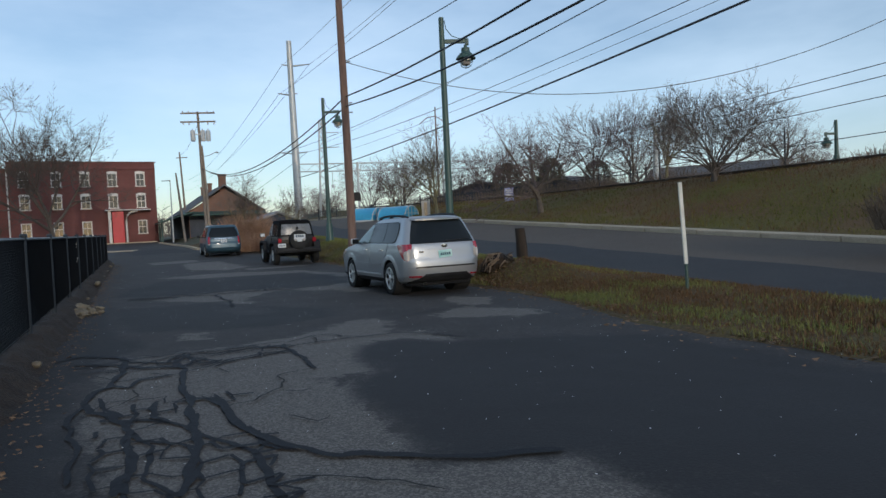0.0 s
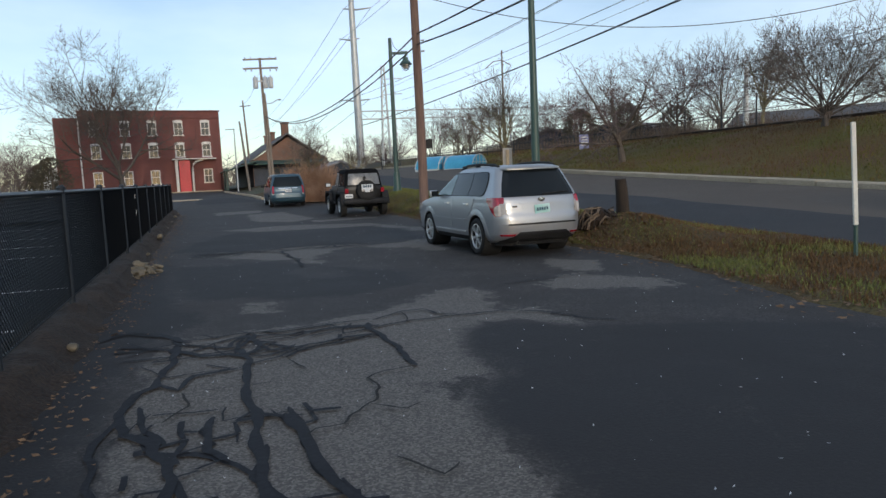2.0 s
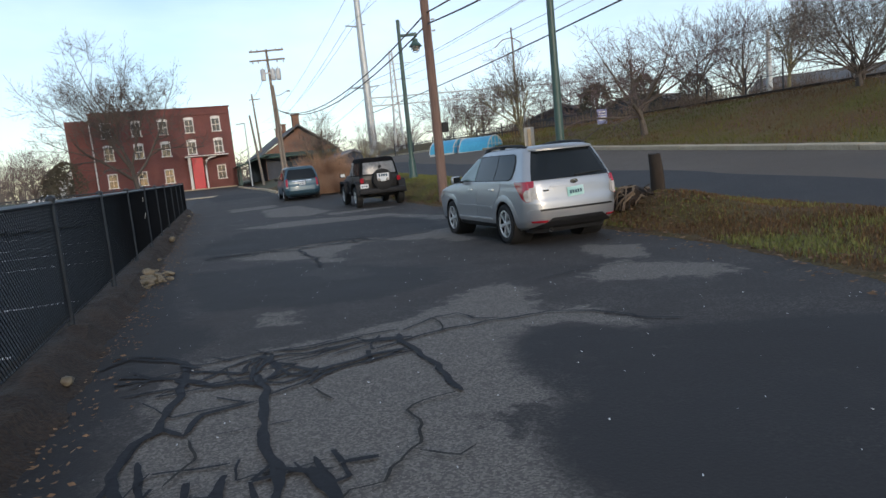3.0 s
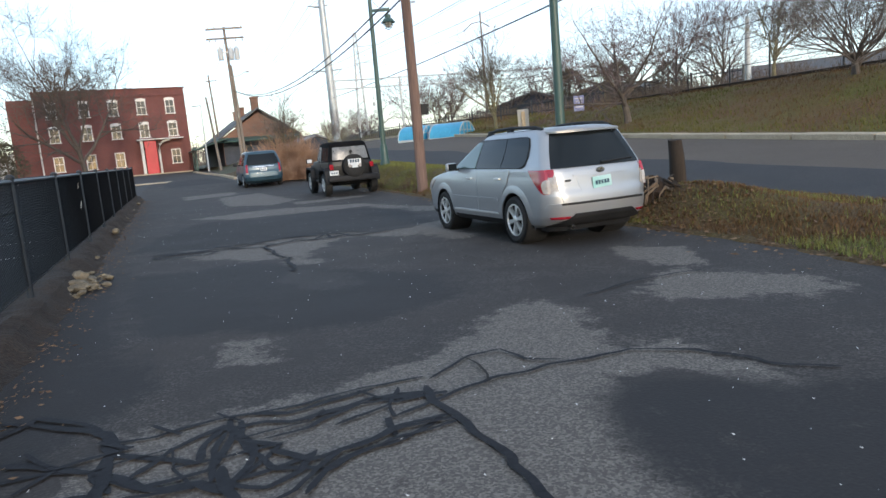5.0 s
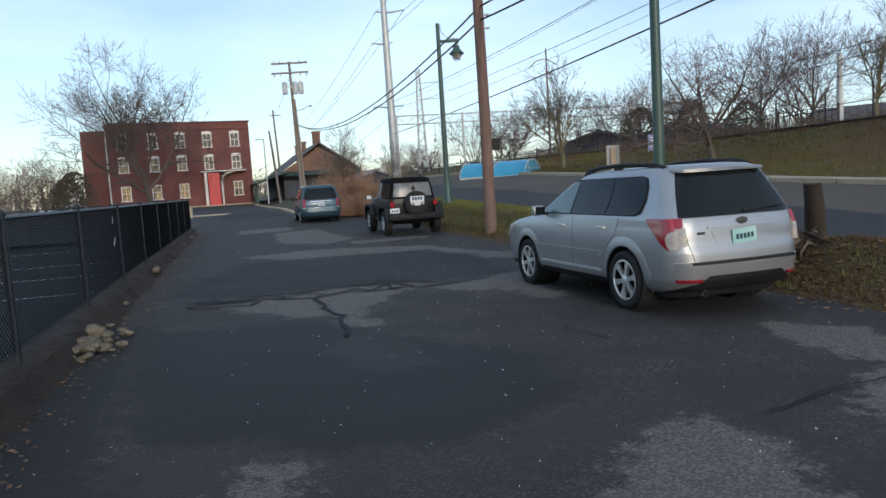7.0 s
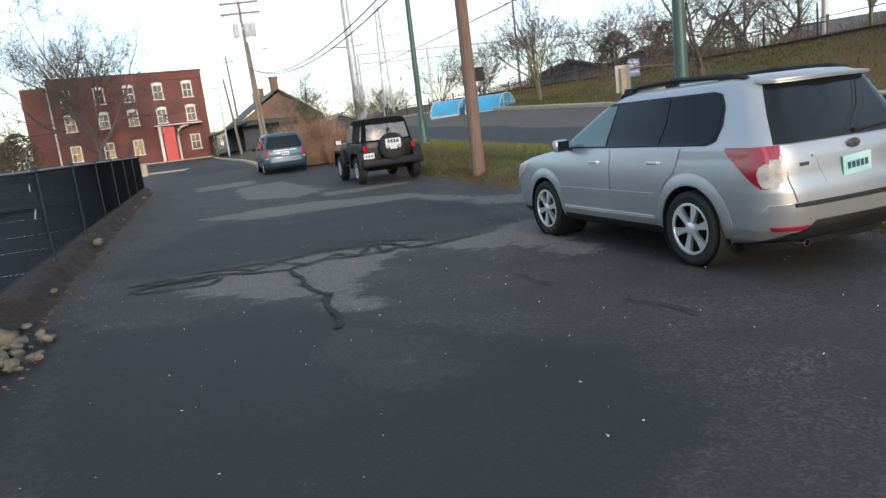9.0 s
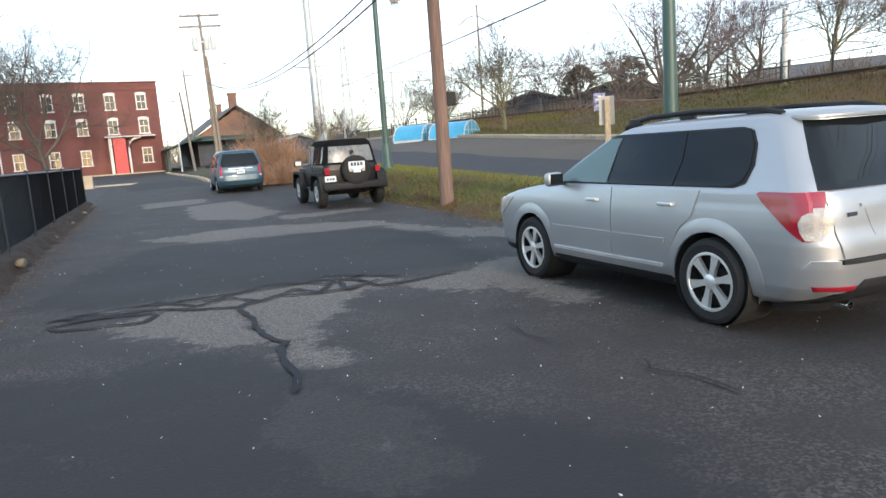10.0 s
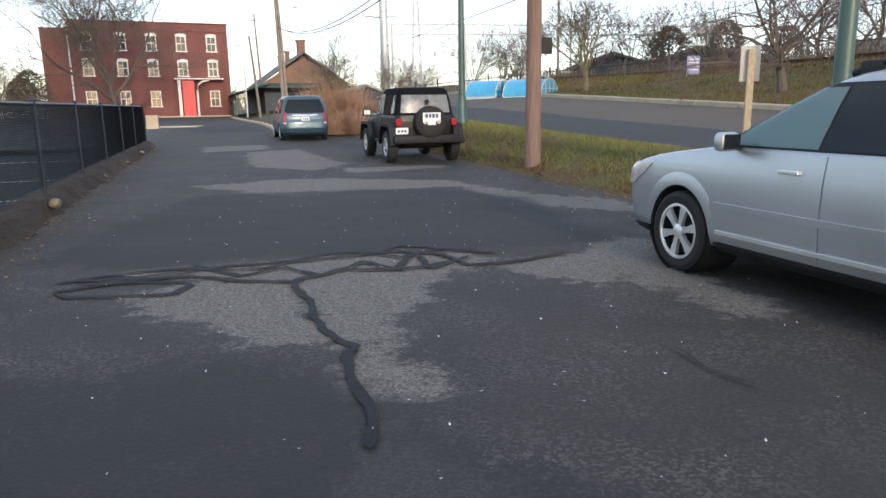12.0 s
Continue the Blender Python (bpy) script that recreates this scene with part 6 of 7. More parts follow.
for h in (9.8, 11.6):
    bm = bmesh.new()
    tube(bm, [(-0.3, 0, h), (2.2, 0, h + 0.1)], 0.05, 5)
    part("crossarm", bm, M_PALE_STEEL, tower)
gantry = thing("rail_gantry", pose(-13.5, 62.0, 0, 0, 0, 18), "pale steel gantry carrying the railway overhead wires", "gantry")
for h in (7.6, 6.9):
    bm = bmesh.new()
    tube(bm, [(0, 0, h), (26, 0, h)], 0.06, 6)
    part("chord", bm, M_PALE_STEEL, gantry)
bm = bmesh.new()
for i in range(32):
    x = i * 0.8125
    tube(bm, [(x, 0, 6.9 if i % 2 else 7.6), (x + 0.8125, 0, 7.6 if i % 2 else 6.9)], 0.025, 4)
part("bracing", bm, M_PALE_STEEL, gantry)
for x in (0.0, 5.6, 14.0, 26.0):
    bm = bmesh.new()
    tube(bm, [(x, 0, 1.2), (x, 0, 7.7)], 0.1, 8)
    part("column", bm, M_PALE_STEEL, gantry)
for x in (3.2, 4.6, 7.2, 9.8, 12.0, 17, 21):
    bm = bmesh.new()
    tube(bm, [(x, 0, 6.9), (x, 0, 5.6)], 0.035, 5)
    lathe(bm, [(0.0, 5.3), (0.14, 5.35), (0.14, 5.6), (0.05, 5.7)], at(x, 0, 0), 8)
    part("hanger", bm, M_PALE_STEEL, gantry)


# ---- overhead wires ----
def wire(a, b, sag, r, material=M_WIRE, label="black overhead cable"):
    bm = bmesh.new()
    a, b = Vector(a), Vector(b)
    pts = []
    for i in range(33):
        f = i / 32
        pts.append(a + (b - a) * f - Vector((0, 0, sag * 4 * f * (1 - f))))
    tube(bm, pts, r, 5, False)
    return tagged(part("overhead_wire", bm, material), label, "cable", "overhead wires")



# ---- red brick building ----
def holed_wall(bm, x0, x1, z0, z1, holes, thick, y=0.0):
    """A wall from y to y + thick with rectangular holes (xa, xb, za, zb)."""
    xs = sorted({x0, x1, *[h[0] for h in holes], *[h[1] for h in holes]})
    zs = sorted({z0, z1, *[h[2] for h in holes], *[h[3] for h in holes]})

    def solid(i, j):
        if not (0 <= i < len(xs) - 1 and 0 <= j < len(zs) - 1):
            return False
        cx, cz = (xs[i] + xs[i + 1]) / 2, (zs[j] + zs[j + 1]) / 2
        return not any(h[0] < cx < h[1] and h[2] < cz < h[3] for h in holes)

    cache = {}

    def vert(i, j, k):
        key = (i, j, k)
        if key not in cache:
            cache[key] = bm.verts.new((xs[i], y + k * thick, zs[j]))
        return cache[key]

    for i in range(len(xs) - 1):
        for j in range(len(zs) - 1):
            if not solid(i, j):
                continue
            bm.faces.new((vert(i, j, 0), vert(i + 1, j, 0), vert(i + 1, j + 1, 0), vert(i, j + 1, 0)))
            bm.faces.new((vert(i, j, 1), vert(i, j + 1, 1), vert(i + 1, j + 1, 1), vert(i + 1, j, 1)))
            for di, dj, e in ((-1, 0, ((i, j), (i, j + 1))), (1, 0, ((i + 1, j + 1), (i + 1, j))), (0, -1, ((i + 1, j), (i, j))), (0, 1, ((i, j + 1), (i + 1, j + 1)))):
                if not solid(i + di, j + dj):
                    (a, b), (c, d) = e
                    bm.faces.new((vert(a, b, 0), vert(c, d, 0), vert(c, d, 1), vert(a, b, 1)))


def sash_window(parent, xa, xb, za, zb, arch):
    w, h, cx = xb - xa, zb - za, (xa + xb) / 2
    win = new("window")
    win.parent = parent
    win.location = (cx, 0, za)
    bm = bmesh.new()
    t = 0.13
    block(bm, t, 0.14, h, at(-w / 2 + t / 2, 0.03, h / 2))
    block(bm, t, 0.14, h, at(w / 2 - t / 2, 0.03, h / 2))
    block(bm, w - 2 * t, 0.14, t, at(0, 0.03, h - t / 2))
    block(bm, w - 2 * t, 0.1, 0.09, at(0, 0.06, h * 0.5))
    block(bm, 0.05, 0.06, h - t, at(0, 0.08, h / 2))
    part("window_frame", bm, M_TRIM, win)
    bm = bmesh.new()
    block(bm, w + 0.2, 0.26, 0.12, at(0, -0.05, -0.03), 0.01)
    part("sill", bm, M_TRIM, win)
    if arch:
        bm = bmesh.new()
        n = 8
        pts = [(-w / 2 - 0.06, 0), (w / 2 + 0.06, 0)] + [((w / 2 + 0.06) * math.cos(math.pi * k / n), 0.05 + 0.2 * math.sin(math.pi * k / n)) for k in range(n + 1)]
        slab(bm, pts, -0.1, 0.05, at(0, 0, h, 90, 0, 0))
        part("arched_head", bm, M_TRIM, win)
    for z0, z1 in ((0.02, 0.47), (0.53, 0.95)):
        bm = bmesh.new()
        block(bm, w - 2 * t, 0.015, h * (z1 - z0), at(0, 0.12, h * (z0 + z1) / 2))
        part("pane", bm, M_PANE, win)
    bm = bmesh.new()
    block(bm, w - 2 * t, 0.01, h * 0.42, at(0, 0.14, h * 0.74))
    part("blind", bm, M_TRIM, win, "pale blind drawn half down")
    return win


red = thing("apartment_building", pose(-50.5, 87.47, 1.0, 0, 0, 30), "three-storey red brick building with white sash windows", "building")
cols = (9.45, 6.0, 2.7, -0.6, -4.2)
holes = []
for r, (za, zb) in enumerate(((7.65, 9.45), (4.75, 6.5), (1.2, 3.05))):
    for c in cols:
        if r == 2 and c == 6.0:
            continue
        holes.append((c, c + 1.18, za, zb))
bm = bmesh.new()
holed_wall(bm, -5.45, 11.97, -1.0, 10.82, holes + [(6.1, 7.75, 0.02, 3.9)], 0.35)
part("front_wall", bm, M_RED_BRICK, red)
bm = bmesh.new()
block(bm, 0.35, 11.3, 11.82, at(11.795, 6.0, 4.91))
part("side_wall", bm, M_RED_BRICK, red)
bm = bmesh.new()
block(bm, 0.35, 11.3, 11.82, at(-5.275, 6.0, 4.91))
part("side_wall", bm, M_RED_BRICK, red)
bm = bmesh.new()
block(bm, 17.42, 0.35, 11.82, at(3.26, 11.83, 4.91))
part("back_wall", bm, M_RED_BRICK, red)
bm = bmesh.new()
block(bm, 16.7, 11.28, 0.3, at(3.26, 6.0, 10.2))
for z in (3.6, 7.1):
    block(bm, 16.7, 11.28, 0.25, at(3.26, 6.0, z))
part("roof", bm, M_ROOF, red)
bm = bmesh.new()
block(bm, 17.7, 0.6, 0.14, at(3.26, 0.15, 10.9), 0.02)
part("parapet_cap", bm, M_RED_BRICK, red)
bm = bmesh.new()
block(bm, 17.42, 0.1, 0.25, at(3.26, -0.05, 10.05), 0.02)
part("cornice", bm, M_RED_BRICK, red)
bm = bmesh.new()
block(bm, 2.9, 9.0, 11.2, at(-6.9, 6.2, 4.6))
part("side_wing", bm, M_RED_BRICK, red, "lower red brick side wing")
for h in holes:
    sash_window(red, *h, h[2] > 4)
bm = bmesh.new()
tube(bm, [(-5.4, -0.12, -0.3), (-5.4, -0.12, 9.9), (-5.2, -0.02, 10.2)], 0.09, 8)
part("downpipe", bm, M_TRIM, red, "white downpipe")
bm = bmesh.new()
block(bm, 1.4, 0.12, 4.25, at(6.95, -0.95, 2.1), 0.02)
block(bm, 0.12, 1.0, 4.2, at(7.6, -0.5, 2.1))
part("red_door", bm, M_RED_DOOR, red, "tall bright red entrance panel")
bm = bmesh.new()
block(bm, 0.35, 0.35, 4.3, at(5.95, -0.95, 2.15), 0.03)
part("entrance_column", bm, M_TRIM, red, "white entrance column")
bm = bmesh.new()
block(bm, 5.6, 1.6, 0.14, at(8.25, -0.75, 4.4), 0.02)
part("canopy", bm, M_TRIM, red, "thin white flat canopy")
bm = bmesh.new()
tube(bm, [(7.95, -1.0, -0.4), (7.95, -1.0, 3.0), (8.1, -1.0, 3.7), (8.6, -1.0, 4.1), (9.4, -1.0, 4.25)], 0.13, 8)
part("canopy_brace", bm, M_TRIM, red, "white curved canopy brace", smooth=True)
bm = bmesh.new()
block(bm, 9.0, 2.2, 0.35, at(7.0, -1.6, -0.12), 0.03)
part("entrance_step", bm, M_CONCRETE, red)


# ---- railway station ----
sx, sy = -29.5, 89.9
st = thing("station_house", pose(sx, sy, 1.4, 0, 0, 26.6), "low brown brick station house with dark gabled roof and green eaves", "building")
L, W, EV, RG = 30.0, 4.6, 3.3, 6.5
bm = bmesh.new()
pts = [(-W, -0.4), (W, -0.4), (W, EV), (0, RG - 0.35), (-W, EV)]
slab(bm, pts, -0.35, 0, at(0, 0, 0, 90, 0, 0))
part("gable_wall", bm, M_ORANGE_BRICK, st)
bm = bmesh.new()
block(bm, 0.35, L, EV + 0.4, at(W - 0.18, L / 2 + 0.36, EV / 2 - 0.2))
part("side_wall", bm, M_ORANGE_BRICK, st)
# porch side: the shade under the porch is put into the wall colour
bm = bmesh.new()
block(bm, 0.35, L, EV + 0.4, at(-W + 0.18, L / 2 + 0.36, EV / 2 - 0.2))
part("shaded_porch_wall", bm, M_DARK_WALL, st, "wall under the porch, its shade put in as dark blue")
for s in (1, -1):
    bm = bmesh.new()
    ang = math.degrees(math.atan2(RG - EV, W))
    ln = math.hypot(W, RG - EV) + 0.7
    block(bm, ln, L + 1.4, 0.16, at(s * (W / 2 + 0.2), L / 2, (RG + EV) / 2 + 0.0, 0, s * ang, 0), 0.02)
    part("roof_slope", bm, M_ROOF, st)
bm = bmesh.new()
block(bm, 4.2, L + 4, 0.14, at(-W - 1.7, L / 2 - 1.5, EV - 0.75, 0, -16, 0), 0.02)
part("porch_roof", bm, M_EAVE, st, "green porch roof")
bm = bmesh.new()
block(bm, 2 * W + 1.6, 2.4, 0.16, at(-0.4, -1.0, EV - 0.35, 12, 0, 0), 0.02)
part("gable_canopy", bm, M_EAVE, st, "green canopy across the gable end")
bm = bmesh.new()
block(bm, 2 * W - 0.1, 0.06, EV - 0.5, at(0, -0.035, EV / 2 - 0.35))
part("lower_wall", bm, M_DARK_WALL, st, "dark blue lower wall face under the gable canopy")
for i in range(7):
    bm = bmesh.new()
    block(bm, 0.2, 0.2, 2.9, at(-W - 3.3, 0.3 + i * 4.6, 1.0))
    part("porch_post", bm, M_EAVE, st)
for x, y, w, h in ((0.0, 1.4, 0.9, 1.7), (-0.4, 11, 0.55, 1.2), (0, 22, 0.7, 1.4)):
    bm = bmesh.new()
    block(bm, w, w, h + 1, at(x, y, RG - 0.5 + h / 2), 0.03)
    block(bm, w + 0.2, w + 0.2, 0.2, at(x, y, RG + h - 0.1), 0.03)
    part("chimney", bm, M_ORANGE_BRICK, st)
for x in (-1.6, 1.7):
    bm = bmesh.new()
    block(bm, 0.9, 0.08, 1.6, at(x, -0.1, 1.4), 0.01)
    w = part("window", bm, M_PANE, st)
    bm = bmesh.new()
    block(bm, 1.1, 0.12, 0.15, at(x, -0.12, 0.55))
    part("sill", bm, M_TRIM, w)


def small_house(m, w, d, h, ridge, wall, roof, label):
    ob = thing("house", m, label, "house", "far houses")
    bm = bmesh.new()
    slab(bm, [(-w / 2, 0), (w / 2, 0), (w / 2, h), (0, ridge), (-w / 2, h)], -d, 0, at(0, 0, 0, 90, 0, 0))
    part("wall", bm, wall, ob)
    for s in (1, -1):
        ang = math.degrees(math.atan2(ridge - h, w / 2))
        bm = bmesh.new()
        block(bm, math.hypot(w / 2, ridge - h) + 0.5, d + 0.8, 0.16, at(s * (w / 4 + 0.08), d / 2, (h + ridge) / 2 + 0.08, 0, s * ang, 0))
        part("roof_slope", bm, roof, ob)
    for x in (-w / 4, w / 4):
        bm = bmesh.new()
        block(bm, 0.9, 0.08, 1.2, at(x, -0.03, h * 0.55))
        part("window", bm, M_PANE, ob)
    return ob


# low grey roofs beyond the off-road vehicle, houses past the railway
small_house(pose(-17.5, 70, 1.2, 0, 0, 24), 5.0, 12, 1.3, 2.2, M_DARK_WALL, M_GREY_ROOF, "low shed with a grey roof beyond the street")
small_house(pose(3.5, 70, 3.0, 0, 0, -20), 7.0, 8, 1.6, 2.6, M_DARK_WALL, M_ROOF, "low dark shed behind the railway fence")
small_house(pose(9.5, 66, 3.2, 0, 0, -40), 8.0, 8, 1.5, 2.4, M_DARK_WALL, M_ROOF, "low dark shed behind the railway fence")
small_house(pose(28, 57, 3.3, 0, 0, 60), 6.0, 10, 1.2, 2.1, M_WHITE_WALL, M_ROOF, "long low white house on the embankment")
small_house(pose(-66, 98, 0.9, 0, 0, 20), 8.0, 10, 3.0, 5.5, M_WHITE_WALL, M_GREY_ROOF, "white house among far trees")
small_house(pose(-84, 86, 0.9, 0, 0, 45), 9.0, 10, 3.2, 5.8, M_WHITE_WALL, M_GREY_ROOF, "white house among far trees")


# ---- blue tunnels beyond the street ----
def tunnel(m, length, r, label):
    ob = thing("covered_tunnel", m, label, "tunnel shelter", "blue tunnels")
    bm = bmesh.new()
    n, k = 14, 10
    rows = []
    for j in range(k + 1):
        y = length * j / k
        rr = r * (1 + 0.015 * (j % 2))
        rows.append([bm.verts.new((rr * math.cos(math.pi * i / n), y, rr * 0.92 * math.sin(math.pi * i / n) + 0.1)) for i in range(n + 1)])
    for p, q in zip(rows, rows[1:]):
        for i in range(n):
            bm.faces.new((p[i], p[i + 1], q[i + 1], q[i]))
    bm.faces.new(rows[0])
    bm.faces.new(rows[-1][::-1])
    bmesh.ops.recalc_face_normals(bm, faces=bm.faces)
    part("sheeting", bm, M_TUNNEL, ob, "sky blue sheeting", smooth=True)
    for y in (-0.02, length + 0.02):
        bm = bmesh.new()
        tube(bm, [(r * 1.02 * math.cos(math.pi * i / 16), y, r * 0.94 * math.sin(math.pi * i / 16) + 0.1) for i in range(17)], 0.035, 6)
        for x in (-r * 0.45, 0, r * 0.45):
            tube(bm, [(x, y, 0), (x, y, 0.94 * math.sqrt(r * r - x * x) + 0.08)], 0.025, 5)
        tube(bm, [(-r, y, 0.5), (r, y, 0.5)], 0.02, 5)
        part("end_frame", bm, M_PALE_STEEL, ob, "pale hoop frame")
    bm = bmesh.new()
    block(bm, 2 * r + 0.1, length, 0.2, at(0, length / 2, 0.02))
    part("base_frame", bm, M_PALE_STEEL, ob)
    return ob


tunnel(pose(-2.35, 47.0, 1.86, 0, 0, 62), 2.2, 0.98, "blue sheeted half-round tunnel on the verge of the street")
tunnel(pose(-4.75, 48.4, 1.9, 0, 0, 62), 1.9, 0.96, "blue sheeted half-round tunnel on the verge of the street")

# ---- black picket fence along the railway ----
pick = thing("picket_fence", Matrix(), "black steel picket fence along the railway", "fence")
a, b = Vector((-12.5, 66.0, 1.9)), Vector((12.5, 41.5, 2.75))
d = b - a
n = 120
pts, faces = [], []
for i in range(n + 1):
    p = a + d * (i / n)
    w = 0.018 if i % 10 else 0.05
    h = 1.5 if i % 10 else 1.65
    k = len(pts)
    for z in (-0.1, h):
        pts.extend([(p.x - w, p.y - w, p.z + z), (p.x + w, p.y - w, p.z + z), (p.x + w, p.y + w, p.z + z), (p.x - w, p.y + w, p.z + z)])
    faces.extend([(k, k + 1, k + 5, k + 4), (k + 1, k + 2, k + 6, k + 5), (k + 2, k + 3, k + 7, k + 6), (k + 3, k, k + 4, k + 7), (k + 4, k + 5, k + 6, k + 7)])
me = bpy.data.meshes.new("picketing")
me.from_pydata(pts, [], faces)
me.materials.append(M_FENCE)
ob = new("picketing", me)
ob.parent = pick
ob["kind"] = "stuff"
for h in (0.25, 1.35):
    bm = bmesh.new()
    tube(bm, [a + Vector((0, 0, h)), b + Vector((0, 0, h))], 0.03, 6)
    part("rail", bm, M_FENCE, pick)
# long low rail line on the crest
bm = bmesh.new()
pp = []
for i in range(60):
    u = -40 + i * 1.9
    x, y = xy(u, 17.0)
    pp.append((x, y, crest_z(u) + 0.12))
tube(bm, pp, 0.07, 5)
tagged(part("crest_rail", bm, M_POST), "dark low rail along the crest of the embankment", "rail", kind="structure")

notice = thing("notice_board", pose(4.3, 44.6, 2.4, 0, 0, 10) @ Matrix.Scale(0.8, 4), "blue notice board with pale plain bars on two posts", "notice board")
bm = bmesh.new()
block(bm, 0.75, 0.05, 1.1, at(0, 0, 1.05), 0.01)
board = part("board", bm, M_NOTICE, notice)
for k in range(4):
    bm = bmesh.new()
    block(bm, 0.55, 0.02, 0.07, at(0, -0.035, 1.4 - k * 0.2))
    part("bar", bm, M_TRIM, board)
for x in (-0.33, 0.33):
    bm = bmesh.new()
    block(bm, 0.06, 0.06, 1.7, at(x, 0.06, 0.7))
    part("post", bm, M_PALE_STEEL, notice)

block_m = pose(-26.7, 50.9, 0.4, 0, 0, HEAD)
bm = bmesh.new()
block(bm, 0.7, 0.7, 0.95, at(0, 0, 0.42), 0.05)
bl = part("concrete_block", bm, M_CONCRETE, None)
bl.matrix_world = block_m
tagged(bl, "pale concrete block at the fence corner", "block")
bm = bmesh.new()
slab(bm, [(-1.6, -0.6), (1.8, -1.0), (2.4, 1.6), (-0.8, 2.2)], -0.2, 0.12)
bl = part("concrete_pad", bm, M_CONCRETE, None)
bl.matrix_world = pose(-27.2, 53.5, 0.42, 0, 0, 30)
tagged(bl, "broken pale concrete pad beside the fence corner", "pad")

# far white car
wc = thing("white_car", pose(-69.5, 93.5, 0.86, 0, 0, 200), "white car parked far off behind the fence", "car")
cb = Body([(0.25, 2.1, -2.1, 0.8, 5), (0.5, 2.2, -2.2, 0.88, 5), (0.8, 2.1, -2.18, 0.88, 6), (0.92, 1.2, -1.9, 0.85, 6), (1.15, 0.75, -1.6, 0.76, 6), (1.4, 0.2, -1.0, 0.62, 5), (1.44, -0.1, -0.8, 0.5, 4)])
bm = bmesh.new()
cb.mesh(bm, 18, [(x, 0.32, 0.35) for x in (1.3, -1.3)])
part("body", bm, M_WHITE_CAR, wc, smooth=True)
for s in (1, -1):
    wheel(wc, 1.3, s * 0.76, 0.31, 0.2, s, 5)
    wheel(wc, -1.3, s * 0.76, 0.31, 0.2, s, 5)
    shell("window_band", on_side(cb, s), [(0.96, -1.5, 0.95), (1.3, -1.1, 0.35)], M_CAR_GLASS, wc, "", 0.006, 12, 5)


# ---- trees ----
def grow(bm_wood, pts, faces, seed, height, spread, trunk_h, trunk_r, limbs, depth, droop, lean, twig_r=0.009, multi=1):
    """Limbs into bm_wood, fine twigs into pts and faces."""
    r = random.Random(seed)

    def twig(p, q, w):
        d = (q - p).normalized()
        a = d.orthogonal().normalized()
        b = d.cross(a)
        k = len(pts)
        for c, s in ((p, w), (q, w * 0.4)):
            for j in range(3):
                an = j * math.tau / 3
                pts.append(c + (a * math.cos(an) + b * math.sin(an)) * s)
        for j in range(3):
            faces.append((k + j, k + (j + 1) % 3, k + 3 + (j + 1) % 3, k + 3 + j))

    def branch(p, d, length, rad, level):
        n = 4 if level < 2 else 3
        line, rads = [p.copy()], [rad]
        for i in range(n):
            d = (d + Vector((r.gauss(0, 0.14), r.gauss(0, 0.14), r.gauss(0.05 - droop * level * 0.05, 0.1)))).normalized()
            p = p + d * (length / n)
            line.append(p.copy())
            rads.append(rad * (1 - 0.55 * (i + 1) / n))
        if rad > 0.018:
            tube(bm_wood, line, rads, 8 if level == 0 else (6 if level == 1 else 4), False)
        else:
            for i in range(n):
                twig(line[i], line[i + 1], max(rads[i], twig_r))
        if level >= depth:
            return
        kids = limbs if level == 0 else (7, 6, 5, 4)[min(level, 4) - 1]
        for i in range(kids):
            f = (r.uniform(0.3, 1.0) if level else r.uniform(0.55, 1.0)) if i else 1.0
            k = min(n - 1, int(f * n))
            q = line[k].lerp(line[k + 1], f * n - k) if f < 1 else line[-1]
            tilt = (r.uniform(0.4, 1.0) if i else r.uniform(0.1, 0.35)) * spread
            side = d.orthogonal().normalized()
            side.rotate(Matrix.Rotation(i * 2.4 + r.uniform(-0.6, 0.6), 3, d))
            nd = (d * math.cos(tilt) + side * math.sin(tilt) + Vector((0, 0, 0.16))).normalized()
            ln = (height - trunk_h) * r.uniform(0.42, 0.66) if level == 0 else length * r.uniform(0.48, 0.74) * (1.1 - 0.35 * f)
            branch(q, nd, ln, rads[k] * r.uniform(0.45, 0.65), level + 1)

    for s in range(multi):
        off = Vector((r.uniform(-0.25, 0.25), r.uniform(-0.25, 0.25), 0)) if multi > 1 else Vector()
        branch(Vector((0, 0, -0.2)) + off, Vector((lean + (r.gauss(0, 0.25) if multi > 1 else 0), r.gauss(0, 0.06), 1)).normalized(), trunk_h, trunk_r, 0)


def tree(seed, height, spread=1.0, trunk=0.3, trunk_r=0.16, limbs=6, depth=4, bark=M_BARK, twigs=M_TWIG, label="bare winter tree with fine branching", lean=0.0, droop=0.3, multi=1, name="tree", twig_r=0.009):
    ob = thing(name, Matrix(), label, "tree")
    bm = bmesh.new()
    pts, faces = [], []
    grow(bm, pts, faces, seed, height, spread, height * trunk, trunk_r, limbs, depth, droop, lean, twig_r, multi)
    top = max([v.co.z for v in bm.verts] + [p.z for p in pts])
    k = height / top
    wide = k ** 0.8
    bmesh.ops.scale(bm, vec=(wide, wide, k), verts=bm.verts)
    part("trunk", bm, bark, ob, smooth=True)
    me = bpy.data.meshes.new("crown")
    me.from_pydata([(p.x * wide, p.y * wide, p.z * k) for p in pts], [], faces)
    me.materials.append(twigs)
    crown = new("crown", me)
    crown.parent = ob
    return ob


def stand(ob, x, y, z, turn=0.0, scale=1.0):
    ob.matrix_world = pose(x, y, z, 0, 0, turn) @ Matrix.Scale(scale, 4)
    return ob


